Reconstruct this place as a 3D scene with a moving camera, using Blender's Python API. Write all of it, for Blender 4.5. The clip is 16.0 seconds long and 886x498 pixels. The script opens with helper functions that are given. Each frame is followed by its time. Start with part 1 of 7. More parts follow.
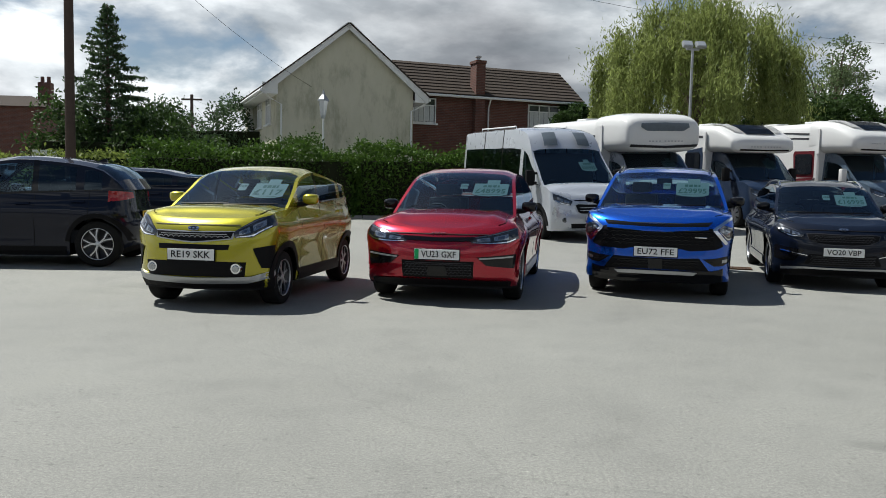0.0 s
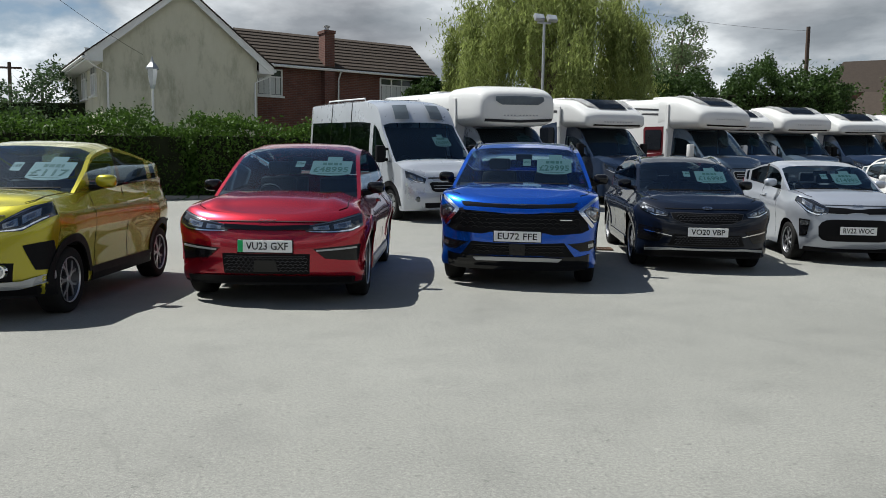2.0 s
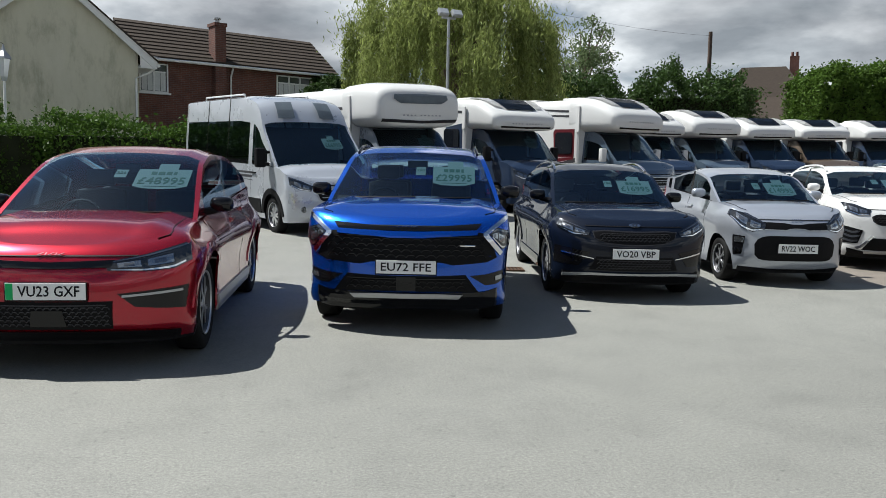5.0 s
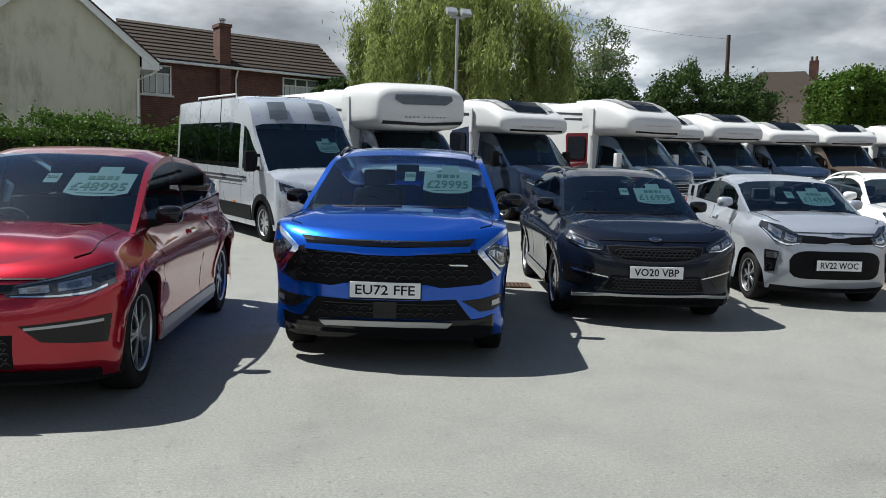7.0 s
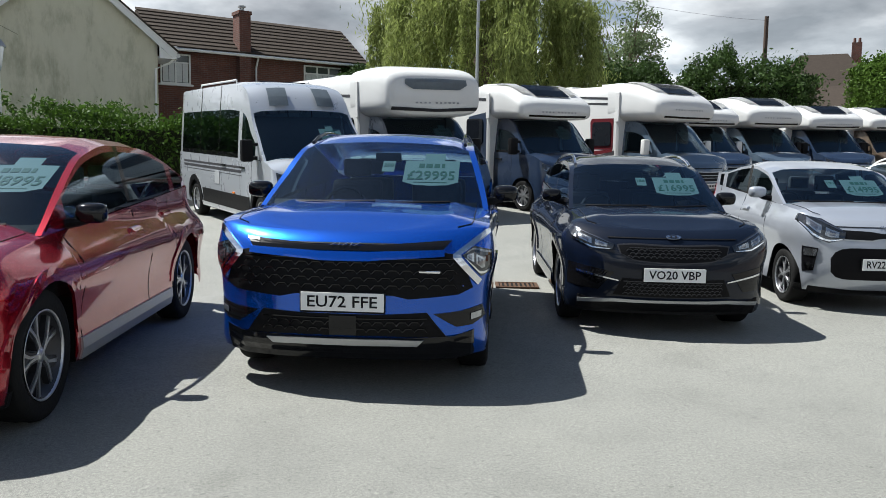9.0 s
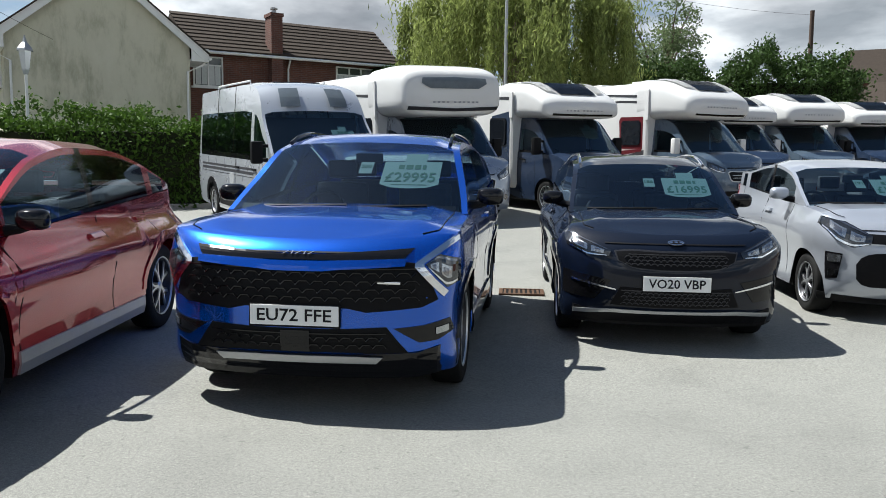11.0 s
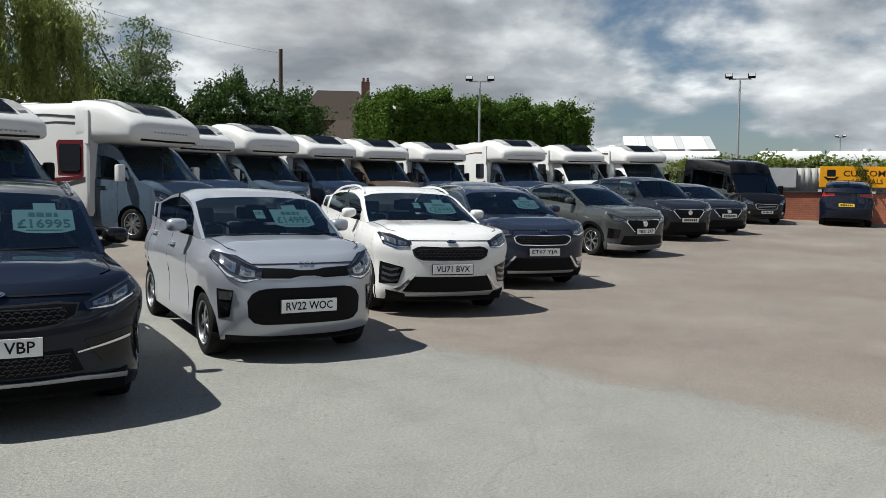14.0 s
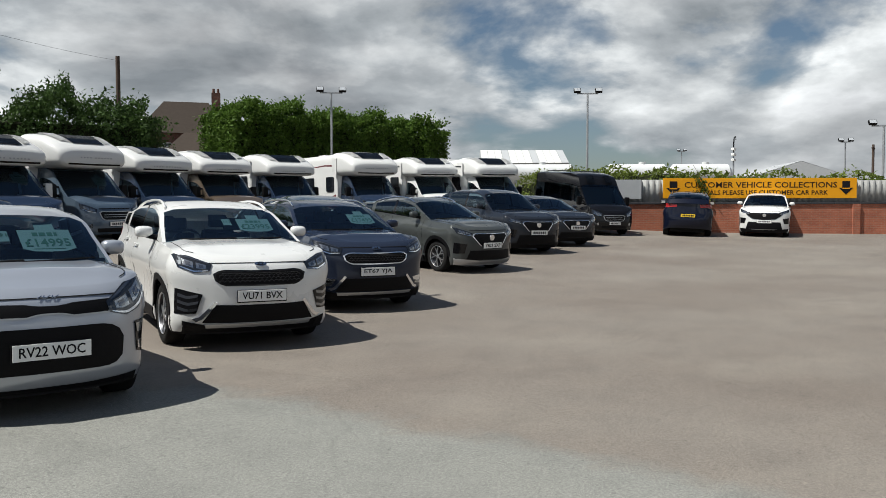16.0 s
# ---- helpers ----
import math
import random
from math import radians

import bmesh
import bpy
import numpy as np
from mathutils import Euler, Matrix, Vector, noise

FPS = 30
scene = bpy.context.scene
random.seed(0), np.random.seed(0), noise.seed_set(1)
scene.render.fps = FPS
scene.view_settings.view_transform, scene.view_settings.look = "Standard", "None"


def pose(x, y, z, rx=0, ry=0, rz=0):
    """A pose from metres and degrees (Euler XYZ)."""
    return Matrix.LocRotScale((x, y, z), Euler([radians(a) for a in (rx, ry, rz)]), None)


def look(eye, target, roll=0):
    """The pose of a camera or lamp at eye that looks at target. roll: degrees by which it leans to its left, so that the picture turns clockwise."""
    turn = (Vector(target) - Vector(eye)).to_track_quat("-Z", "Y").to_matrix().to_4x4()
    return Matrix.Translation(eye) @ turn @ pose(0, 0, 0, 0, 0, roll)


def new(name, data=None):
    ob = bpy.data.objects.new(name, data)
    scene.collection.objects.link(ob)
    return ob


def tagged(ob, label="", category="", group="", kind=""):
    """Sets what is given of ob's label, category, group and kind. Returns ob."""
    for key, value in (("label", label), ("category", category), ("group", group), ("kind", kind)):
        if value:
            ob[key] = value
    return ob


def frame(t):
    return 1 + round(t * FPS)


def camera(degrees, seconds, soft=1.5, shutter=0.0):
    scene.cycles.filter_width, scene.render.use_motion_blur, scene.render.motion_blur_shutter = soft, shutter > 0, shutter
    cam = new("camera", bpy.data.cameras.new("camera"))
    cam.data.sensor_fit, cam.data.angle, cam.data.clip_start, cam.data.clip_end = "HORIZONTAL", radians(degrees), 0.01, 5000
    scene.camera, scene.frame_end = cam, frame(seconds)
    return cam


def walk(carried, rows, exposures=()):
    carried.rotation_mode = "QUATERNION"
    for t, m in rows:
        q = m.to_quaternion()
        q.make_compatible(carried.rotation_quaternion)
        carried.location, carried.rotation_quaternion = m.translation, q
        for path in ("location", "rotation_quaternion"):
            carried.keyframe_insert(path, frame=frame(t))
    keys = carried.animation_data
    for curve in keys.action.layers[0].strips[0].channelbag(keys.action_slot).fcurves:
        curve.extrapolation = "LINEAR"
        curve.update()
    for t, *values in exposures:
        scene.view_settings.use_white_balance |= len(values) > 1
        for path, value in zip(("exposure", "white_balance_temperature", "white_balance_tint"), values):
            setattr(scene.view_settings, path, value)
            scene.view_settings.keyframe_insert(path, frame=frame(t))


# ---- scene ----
import functools

cam = camera(57.6, 16.0, soft=0.75)
PATH = [
    (0, (-0.046, -0.118, 1.312), (-0.056, 1.877, 1.167), 1.1),
    (0.5, (0.003, 0.198, 1.297), (-0.053, 2.19, 1.126), 0.4),
    (1, (0.076, 0.583, 1.317), (0.06, 2.572, 1.11), 1.5),
    (1.5, (0.095, 0.954, 1.329), (0.263, 2.936, 1.12), 1.0),
    (2, (0.192, 1.22, 1.341), (0.535, 3.181, 1.143), 0.8),
    (2.5, (0.36, 1.487, 1.361), (0.814, 3.425, 1.165), 1.9),
    (3, (0.453, 1.842, 1.367), (0.998, 3.757, 1.178), 1.5),
    (3.5, (0.54, 2.178, 1.39), (1.113, 4.086, 1.21), 0.5),
    (6, (1.139, 3.641, 1.437), (1.691, 5.553, 1.241), 1.2),
    (6.5, (1.247, 3.876, 1.428), (1.822, 5.782, 1.235), 1.1),
    (7, (1.392, 4.112, 1.439), (1.92, 6.033, 1.261), 1.2),
    (7.5, (1.637, 4.291, 1.442), (2.078, 6.232, 1.253), 2.4),
    (8, (1.805, 4.461, 1.433), (2.235, 6.402, 1.217), 2.2),
    (8.5, (1.924, 4.717, 1.446), (2.387, 6.651, 1.236), 1.0),
    (11, (2.593, 5.258, 1.46), (2.936, 7.218, 1.254), 0.5),
    (11.5, (2.772, 5.263, 1.453), (3.411, 7.146, 1.231), 1.3),
    (12, (2.957, 5.406, 1.439), (3.907, 7.156, 1.246), 1.3),
    (12.5, (3.183, 5.6, 1.462), (4.331, 7.227, 1.271), 0.5),
    (13, (3.497, 5.688, 1.443), (4.73, 7.252, 1.259), 1.6),
    (13.5, (3.768, 5.733, 1.462), (5.075, 7.24, 1.31), 1.9),
    (14, (4.057, 5.827, 1.473), (5.452, 7.254, 1.35), 0.6),
    (14.5, (4.331, 5.842, 1.474), (5.778, 7.218, 1.357), -0.3),
    (15, (4.676, 5.859, 1.482), (6.147, 7.21, 1.37), 1.0),
    (15.5, (4.981, 6.011, 1.461), (6.525, 7.28, 1.377), 0.6),
    (16, (5.249, 6.189, 1.476), (6.863, 7.366, 1.39), -0.1),
]
EXPOSURES = [(0.0, 0.54, 6150, 7), (3.5, 0.68, 6130, 7), (7.0, 0.76, 6080, 7), (10.8, 1.02, 6080, 7), (12.0, 0.84, 6130, 7), (14.0, 0.54, 6200, 7), (16.0, 0.42, 6250, 7)]
walk(cam, [(t, look(eye, target, roll)) for t, eye, target, roll in PATH], EXPOSURES)

# ---- light: broken cloud, sun behind the cars and to their left ----
SUN_AZ, SUN_EL = -58.5, 57.7          # degrees from +y towards +x, above the horizon
sun = new("sun", bpy.data.lights.new("sun", "SUN"))
sun.data.energy, sun.data.angle, sun.data.color = 5.0, radians(0.5), (1.0, 0.95, 0.87)
_az, _el = radians(SUN_AZ), radians(SUN_EL)
sun.matrix_basis = look((math.sin(_az) * math.cos(_el) * 60, math.cos(_az) * math.cos(_el) * 60, math.sin(_el) * 60), (0, 0, 0))


def wire(nt, a, out, b, inp):
    nt.links.new(a.outputs[out], b.inputs[inp])


def math_node(nt, op, a, b=None, clamp=False):
    n = nt.nodes.new("ShaderNodeMath")
    n.operation, n.use_clamp = op, clamp
    for i, v in enumerate((a, b)):
        if v is None:
            continue
        if isinstance(v, (int, float)):
            n.inputs[i].default_value = v
        else:
            nt.links.new(v, n.inputs[i])
    return n.outputs[0]


def ramp(nt, src, stops):
    n = nt.nodes.new("ShaderNodeValToRGB")
    while len(n.color_ramp.elements) < len(stops):
        n.color_ramp.elements.new(0.5)
    for e, (p, c) in zip(n.color_ramp.elements, stops):
        e.position, e.color = p, (*c, 1)
    nt.links.new(src, n.inputs[0])
    return n.outputs[0]


def noise_tex(nt, vec, scale, detail=4, rough=0.55, dist=0.0):
    n = nt.nodes.new("ShaderNodeTexNoise")
    n.inputs["Scale"].default_value, n.inputs["Detail"].default_value = scale, detail
    n.inputs["Roughness"].default_value, n.inputs["Distortion"].default_value = rough, dist
    if vec is not None:
        nt.links.new(vec, n.inputs["Vector"])
    return n.outputs["Fac"]


def mix_col(nt, fac, a, b, mode="MIX"):
    n = nt.nodes.new("ShaderNodeMix")
    n.data_type, n.blend_type = "RGBA", mode
    for sock, v in ((n.inputs["Factor"], fac), (n.inputs["A"], a), (n.inputs["B"], b)):
        if isinstance(v, (int, float)):
            sock.default_value = v
        elif isinstance(v, (tuple, list)):
            sock.default_value = (*v, 1)
        else:
            nt.links.new(v, sock)
    return n.outputs["Result"]


def make_sky():
    w = bpy.data.worlds.new("cloudy_sky")
    w.use_nodes = True
    scene.world = w
    nt = w.node_tree
    bg = nt.nodes["Background"]
    sky = nt.nodes.new("ShaderNodeTexSky")
    sky.sky_type, sky.sun_disc = "NISHITA", False
    sky.sun_elevation, sky.sun_rotation = _el, _az
    tc = nt.nodes.new("ShaderNodeTexCoord")
    sep = nt.nodes.new("ShaderNodeSeparateXYZ")
    wire(nt, tc, "Generated", sep, 0)
    comb = nt.nodes.new("ShaderNodeCombineXYZ")
    wire(nt, sep, 0, comb, 0), wire(nt, sep, 1, comb, 1)
    nt.links.new(math_node(nt, "MULTIPLY", math_node(nt, "POWER", math_node(nt, "MAXIMUM", sep.outputs[2], 0.0), 0.8), 1.9), comb.inputs[2])
    big = noise_tex(nt, comb.outputs[0], 3.1, 9, 0.53, 0.15)
    shift = nt.nodes.new("ShaderNodeVectorMath")
    shift.operation = "ADD"
    wire(nt, comb, 0, shift, 0)
    shift.inputs[1].default_value = (-0.03, 0.02, 0.07)
    lit = noise_tex(nt, shift.outputs[0], 3.1, 9, 0.53, 0.15)
    # fewer clouds overhead than towards the horizon
    over = math_node(nt, "MULTIPLY", math_node(nt, "SUBTRACT", sep.outputs[2], 0.28), 0.62, True)
    cover = ramp(nt, math_node(nt, "SUBTRACT", big, over), [(0.375, (0, 0, 0)), (0.455, (1, 1, 1))])
    light_side = math_node(nt, "ADD", math_node(nt, "MULTIPLY", math_node(nt, "SUBTRACT", big, lit), 4.0), 0.44, True)
    thick = ramp(nt, big, [(0.48, (1.15, 1.15, 1.15)), (0.68, (0.45, 0.45, 0.47))])
    cloud = ramp(nt, light_side, [(0.0, (0.30, 0.32, 0.34)), (0.42, (0.55, 0.565, 0.58)), (0.75, (0.95, 0.95, 0.94)), (1.0, (1.35, 1.34, 1.32))])
    cloud = mix_col(nt, 1.0, cloud, thick, "MULTIPLY")
    # cloud is brighter towards the sun
    dot = nt.nodes.new("ShaderNodeVectorMath")
    dot.operation = "DOT_PRODUCT"
    wire(nt, tc, "Generated", dot, 0)
    dot.inputs[1].default_value = (math.sin(_az) * math.cos(_el), math.cos(_az) * math.cos(_el), math.sin(_el))
    glow = math_node(nt, "ADD", math_node(nt, "MULTIPLY", math_node(nt, "POWER", math_node(nt, "MAXIMUM", dot.outputs["Value"], 0.0), 2.5), 1.3), 1.27)
    sc = nt.nodes.new("ShaderNodeVectorMath")
    sc.operation = "SCALE"
    nt.links.new(cloud, sc.inputs[0])
    nt.links.new(glow, sc.inputs["Scale"])
    cloud = sc.outputs[0]
    blue = mix_col(nt, 1.0, sky.outputs[0], (0.10, 0.10, 0.10), "MULTIPLY")
    nt.links.new(mix_col(nt, cover, blue, cloud), bg.inputs[0])
    bg.inputs[1].default_value = 0.46


make_sky()


# ---- materials ----
def material(name, color, rough=0.5, metal=0.0, scale=8.0, vary=0.12, bump=0.0, coat=0.0, fine=60.0, per_object=0.0, alpha_island=0.0):
    """A surface whose colour varies at two scales, with fine relief."""
    m = bpy.data.materials.new(name)
    m.use_nodes = True
    nt = m.node_tree
    p = nt.nodes["Principled BSDF"]
    tc = nt.nodes.new("ShaderNodeTexCoord")
    co = tc.outputs["Object"]
    a, b = noise_tex(nt, co, scale, 5), noise_tex(nt, co, fine, 3)
    f = math_node(nt, "ADD", math_node(nt, "MULTIPLY", math_node(nt, "SUBTRACT", a, 0.5), 2.2 * vary), math_node(nt, "MULTIPLY", math_node(nt, "SUBTRACT", b, 0.5), 1.2 * vary))
    if per_object:
        oi = nt.nodes.new("ShaderNodeObjectInfo")
        f = math_node(nt, "ADD", f, math_node(nt, "MULTIPLY", math_node(nt, "SUBTRACT", oi.outputs["Random"], 0.5), per_object))
    if alpha_island:
        g = nt.nodes.new("ShaderNodeNewGeometry")
        f = math_node(nt, "ADD", f, math_node(nt, "MULTIPLY", math_node(nt, "SUBTRACT", g.outputs["Random Per Island"], 0.5), alpha_island))
    gain = math_node(nt, "ADD", f, 1.0)
    n = nt.nodes.new("ShaderNodeVectorMath")
    n.operation = "SCALE"
    n.inputs[0].default_value = color
    nt.links.new(gain, n.inputs["Scale"])
    wire(nt, n, 0, p, "Base Color")
    p.inputs["Metallic"].default_value = metal
    p.inputs["Specular IOR Level"].default_value = 0.05 if coat else 0.12
    r = math_node(nt, "ADD", math_node(nt, "MULTIPLY", math_node(nt, "SUBTRACT", a, 0.5), 0.25 * rough), rough)
    nt.links.new(r, p.inputs["Roughness"])
    p.inputs["Coat Weight"].default_value, p.inputs["Coat Roughness"].default_value = coat, 0.03
    if bump:
        bn = nt.nodes.new("ShaderNodeBump")
        bn.inputs["Strength"].default_value, bn.inputs["Distance"].default_value = bump, 0.01
        nt.links.new(math_node(nt, "ADD", a, b), bn.inputs["Height"])
        wire(nt, bn, 0, p, "Normal")
    return m


def paint(name, color, metal=0.35, rough=0.28):
    """Lacquered car paint."""
    m = material(name, color, rough, metal, 3.0, 0.04, 0.0, 1.0, 400.0)
    m.node_tree.nodes["Principled BSDF"].inputs["Coat IOR"].default_value = 1.37 if max(color) < 0.07 else 1.55
    return m


def glass(name, tint):
    m = bpy.data.materials.new(name)
    m.use_nodes = True
    nt = m.node_tree
    nt.nodes.remove(nt.nodes["Principled BSDF"])
    tr, gl = nt.nodes.new("ShaderNodeBsdfTransparent"), nt.nodes.new("ShaderNodeBsdfGlossy")
    tr.inputs[0].default_value = (*tint, 1)
    gl.inputs["Roughness"].default_value = 0.015
    gl.inputs["Color"].default_value = (0.66, 0.84, 1.0, 1)
    fr, mx = nt.nodes.new("ShaderNodeFresnel"), nt.nodes.new("ShaderNodeMixShader")
    fr.inputs["IOR"].default_value = 1.58
    wire(nt, fr, 0, mx, 0), wire(nt, tr, 0, mx, 1), wire(nt, gl, 0, mx, 2)
    wire(nt, mx, 0, nt.nodes["Material Output"], "Surface")
    return m


M_BLACK = material("black_plastic", (0.005, 0.005, 0.006), 0.55, 0, 20, 0.2, 0.15)
M_GLOSSBLACK = material("gloss_black", (0.006, 0.006, 0.007), 0.12, 0, 4, 0.1, 0, 0.6)
M_RUBBER = material("tyre_rubber", (0.013, 0.013, 0.013), 0.8, 0, 14, 0.3, 0.3)
M_ALLOY = material("alloy", (0.55, 0.56, 0.58), 0.3, 0.9, 12, 0.08)
M_DARKALLOY = material("dark_alloy", (0.06, 0.06, 0.065), 0.35, 0.6, 12, 0.1)
M_CHROME = material("chrome", (0.75, 0.76, 0.78), 0.12, 1.0, 9, 0.05)
M_SILVERTRIM = material("silver_trim", (0.42, 0.43, 0.44), 0.4, 0.7, 9, 0.08)
M_LAMP = material("lamp_reflector", (0.05, 0.055, 0.062), 0.1, 0.8, 9, 0.4, 0.0, 1.0)
M_PROJECTOR = material("lamp_lens", (0.20, 0.21, 0.23), 0.08, 0.9, 20, 0.2, 0.0, 1.0)
M_LAMPCLEAR = material("lamp_bowl", (0.36, 0.38, 0.40), 0.1, 0.9, 20, 0.2, 0.1, 1.0)
M_REDLAMP = material("tail_lamp_red", (0.28, 0.012, 0.014), 0.15, 0, 20, 0.3, 0, 1.0)
M_AMBER = material("amber_marker", (0.7, 0.2, 0.02), 0.25, 0, 20, 0.2)
M_PLATE = material("plate_white", (0.78, 0.78, 0.76), 0.35, 0, 6, 0.04)
M_PLATEYEL = material("plate_yellow", (0.75, 0.5, 0.04), 0.35, 0, 6, 0.04)
M_INK = material("black_ink", (0.012, 0.012, 0.014), 0.5)
M_GREEN = material("plate_green", (0.03, 0.38, 0.12), 0.4)
M_CARD = material("price_card", (0.080, 0.130, 0.140), 0.55, 0, 5, 0.04)
M_CARDINK = material("price_ink", (0.02, 0.06, 0.05), 0.6)
M_GLASS = glass("tinted_glass", (0.52, 0.68, 0.75))
M_PRIVACY = glass("privacy_glass", (0.12, 0.13, 0.13))
M_INTERIOR = material("dark_cabin_trim", (0.036, 0.040, 0.046), 0.7, 0, 15, 0.2)
M_SEAT = material("dark_seat_cloth", (0.050, 0.054, 0.062), 0.8, 0, 25, 0.2)
M_UNDER = material("underbody", (0.01, 0.01, 0.01), 0.9)
M_WHITE = material("white_gelcoat", (0.60, 0.60, 0.59), 0.25, 0, 1.5, 0.04, 0, 0.6, 200)
M_SOLAR = material("smoked_rooflight", (0.008, 0.010, 0.014), 0.08, 0, 6, 0.2, 0, 0.45)
M_STEEL = material("galvanised_steel", (0.35, 0.36, 0.37), 0.5, 0.6, 6, 0.15)


# ---- helpers for meshes ----
def g(x, y):
    """Height of the yard, which rises gently to the back and to the far wall."""
    def sp(v, k=0.8):
        return v if v / k > 20 else k * math.log1p(math.exp(v / k))
    return 0.031 * sp(min(y, 25.5) - 12.3) + 0.03 * sp(min(y, 24) - 17) * min(max(x / 8, 0), 1) + 0.022 * sp(min(x, 42) - 14, 1.5)


def mesh_from(name, verts, faces, mat, smooth=True):
    me = bpy.data.meshes.new(name)
    me.from_pydata([tuple(v) for v in verts], [], faces)
    me.validate()
    me.materials.append(mat)
    if smooth:
        me.polygons.foreach_set("use_smooth", [True] * len(me.polygons))
    me.update()
    return me


def link_part(name, me, parent, label=""):
    ob = new(name, me)
    ob.parent = parent
    return tagged(ob, label)


def part(name, bm, mat, parent, label="", smooth=False):
    me = bpy.data.meshes.new(name)
    bm.to_mesh(me)
    bm.free()
    me.materials.append(mat)
    if smooth:
        me.polygons.foreach_set("use_smooth", [True] * len(me.polygons))
        me.set_sharp_from_angle(angle=radians(40))
    return link_part(name, me, parent, label)


def box_bm(bm, x0, x1, y0, y1, z0, z1, bevel=0.0):
    b = bmesh.new()
    bmesh.ops.create_cube(b, size=1)
    for v in b.verts:
        v.co = Vector(((x0 + x1) / 2 + v.co.x * (x1 - x0), (y0 + y1) / 2 + v.co.y * (y1 - y0), (z0 + z1) / 2 + v.co.z * (z1 - z0)))
    if bevel:
        bmesh.ops.bevel(b, geom=b.edges[:], offset=bevel, segments=2, profile=0.6, affect="EDGES")
    me = bpy.data.meshes.new("tmp")
    b.to_mesh(me)
    b.free()
    bm.from_mesh(me)
    bpy.data.meshes.remove(me)
    return bm


def tube_bm(bm, pts, radii, seg=8):
    """A tapered tube along points."""
    pts = [Vector(p) for p in pts]
    rings = []
    for i, p in enumerate(pts):
        d = (pts[min(i + 1, len(pts) - 1)] - pts[max(i - 1, 0)]).normalized()
        a = d.orthogonal().normalized()
        b = d.cross(a)
        rings.append([bm.verts.new(p + radii[i] * (math.cos(k * math.tau / seg) * a + math.sin(k * math.tau / seg) * b)) for k in range(seg)])
    for r0, r1 in zip(rings, rings[1:]):
        for k in range(seg):
            bm.faces.new((r0[k], r0[(k + 1) % seg], r1[(k + 1) % seg], r1[k]))
    bm.faces.new(rings[0][::-1]), bm.faces.new(rings[-1])
    return bm


def prism_bm(bm, outline, m, depth):
    """A flat outline (a, b), extruded by depth along the third axis, set at the pose m."""
    lo = [bm.verts.new(m @ Vector((a, b, 0))) for a, b in outline]
    hi = [bm.verts.new(m @ Vector((a, b, depth))) for a, b in outline]
    n = len(lo)
    bm.faces.new(lo[::-1]), bm.faces.new(hi)
    for i in range(n):
        bm.faces.new((lo[i], lo[(i + 1) % n], hi[(i + 1) % n], hi[i]))
    bmesh.ops.recalc_face_normals(bm, faces=bm.faces[:])
    return bm


_texts = {}


def text_mesh(text, width, height, mat):
    """Flat lettering, centred, width by height, in the built-in font, as a mesh."""
    key = (text, round(width, 3), round(height, 3), mat.name)
    if key in _texts:
        return _texts[key]
    cu = bpy.data.curves.new("lettering", "FONT")
    cu.body, cu.extrude, cu.resolution_u, cu.offset = text, 0.01, 2, 0.012
    ob = bpy.data.objects.new("lettering", cu)
    scene.collection.objects.link(ob)
    bpy.context.view_layer.update()
    me = bpy.data.meshes.new_from_object(ob.evaluated_get(bpy.context.evaluated_depsgraph_get()))
    bpy.data.objects.remove(ob)
    xs, ys = [v.co.x for v in me.vertices], [v.co.y for v in me.vertices]
    w, h, cx, cy = max(xs) - min(xs), max(ys) - min(ys), (max(xs) + min(xs)) / 2, (max(ys) + min(ys)) / 2
    for v in me.vertices:
        v.co = Vector(((v.co.x - cx) * width / w, (v.co.y - cy) * height / h, (v.co.z + 0.01) * 0.1))
    me.materials.clear()
    me.materials.append(mat)
    _texts[key] = me
    return me


def curve(pts):
    """A smooth curve through (a, b) points."""
    xs, ys = [p[0] for p in pts], [p[1] for p in pts]
    ms = []
    for i in range(len(xs)):
        lo, hi = max(i - 1, 0), min(i + 1, len(xs) - 1)
        s = [(ys[k + 1] - ys[k]) / (xs[k + 1] - xs[k]) for k in range(lo, hi)]
        ms.append(0.0 if len(s) == 2 and s[0] * s[1] <= 0 else (2 * s[0] * s[1] / (s[0] + s[1]) if len(s) == 2 else s[0]))

    def f(x):
        if x <= xs[0]:
            return ys[0]
        if x >= xs[-1]:
            return ys[-1]
        i = max(k for k in range(len(xs) - 1) if xs[k] <= x)
        h = xs[i + 1] - xs[i]
        t = (x - xs[i]) / h
        return ((1 + 2 * t) * (1 - t) ** 2 * ys[i] + t * (1 - t) ** 2 * h * ms[i] + t * t * (3 - 2 * t) * ys[i + 1] + t * t * (t - 1) * h * ms[i + 1])
    return f


def along(poly, n):
    """n + 1 even points along an open line of (a, b) points."""
    d = [0.0]
    for a, b in zip(poly, poly[1:]):
        d.append(d[-1] + math.hypot(b[0] - a[0], b[1] - a[1]))
    return [(float(np.interp(d[-1] * i / n, d, [p[0] for p in poly])), float(np.interp(d[-1] * i / n, d, [p[1] for p in poly]))) for i in range(n + 1)]


# ---- vehicles ----
_wheels = {}


def revolve(profile, seg, mat, name):
    """(radius, lateral) points turned round the lateral axis (x)."""
    verts, faces, n = [], [], len(profile)
    for k in range(seg):
        c, s = math.cos(k * math.tau / seg), math.sin(k * math.tau / seg)
        verts += [(x, r * c, r * s) for r, x in profile]
    for k in range(seg):
        k2 = (k + 1) % seg
        faces += [(k * n + i, k * n + i + 1, k2 * n + i + 1, k2 * n + i) for i in range(n - 1)]
    return mesh_from(name, verts, faces, mat)


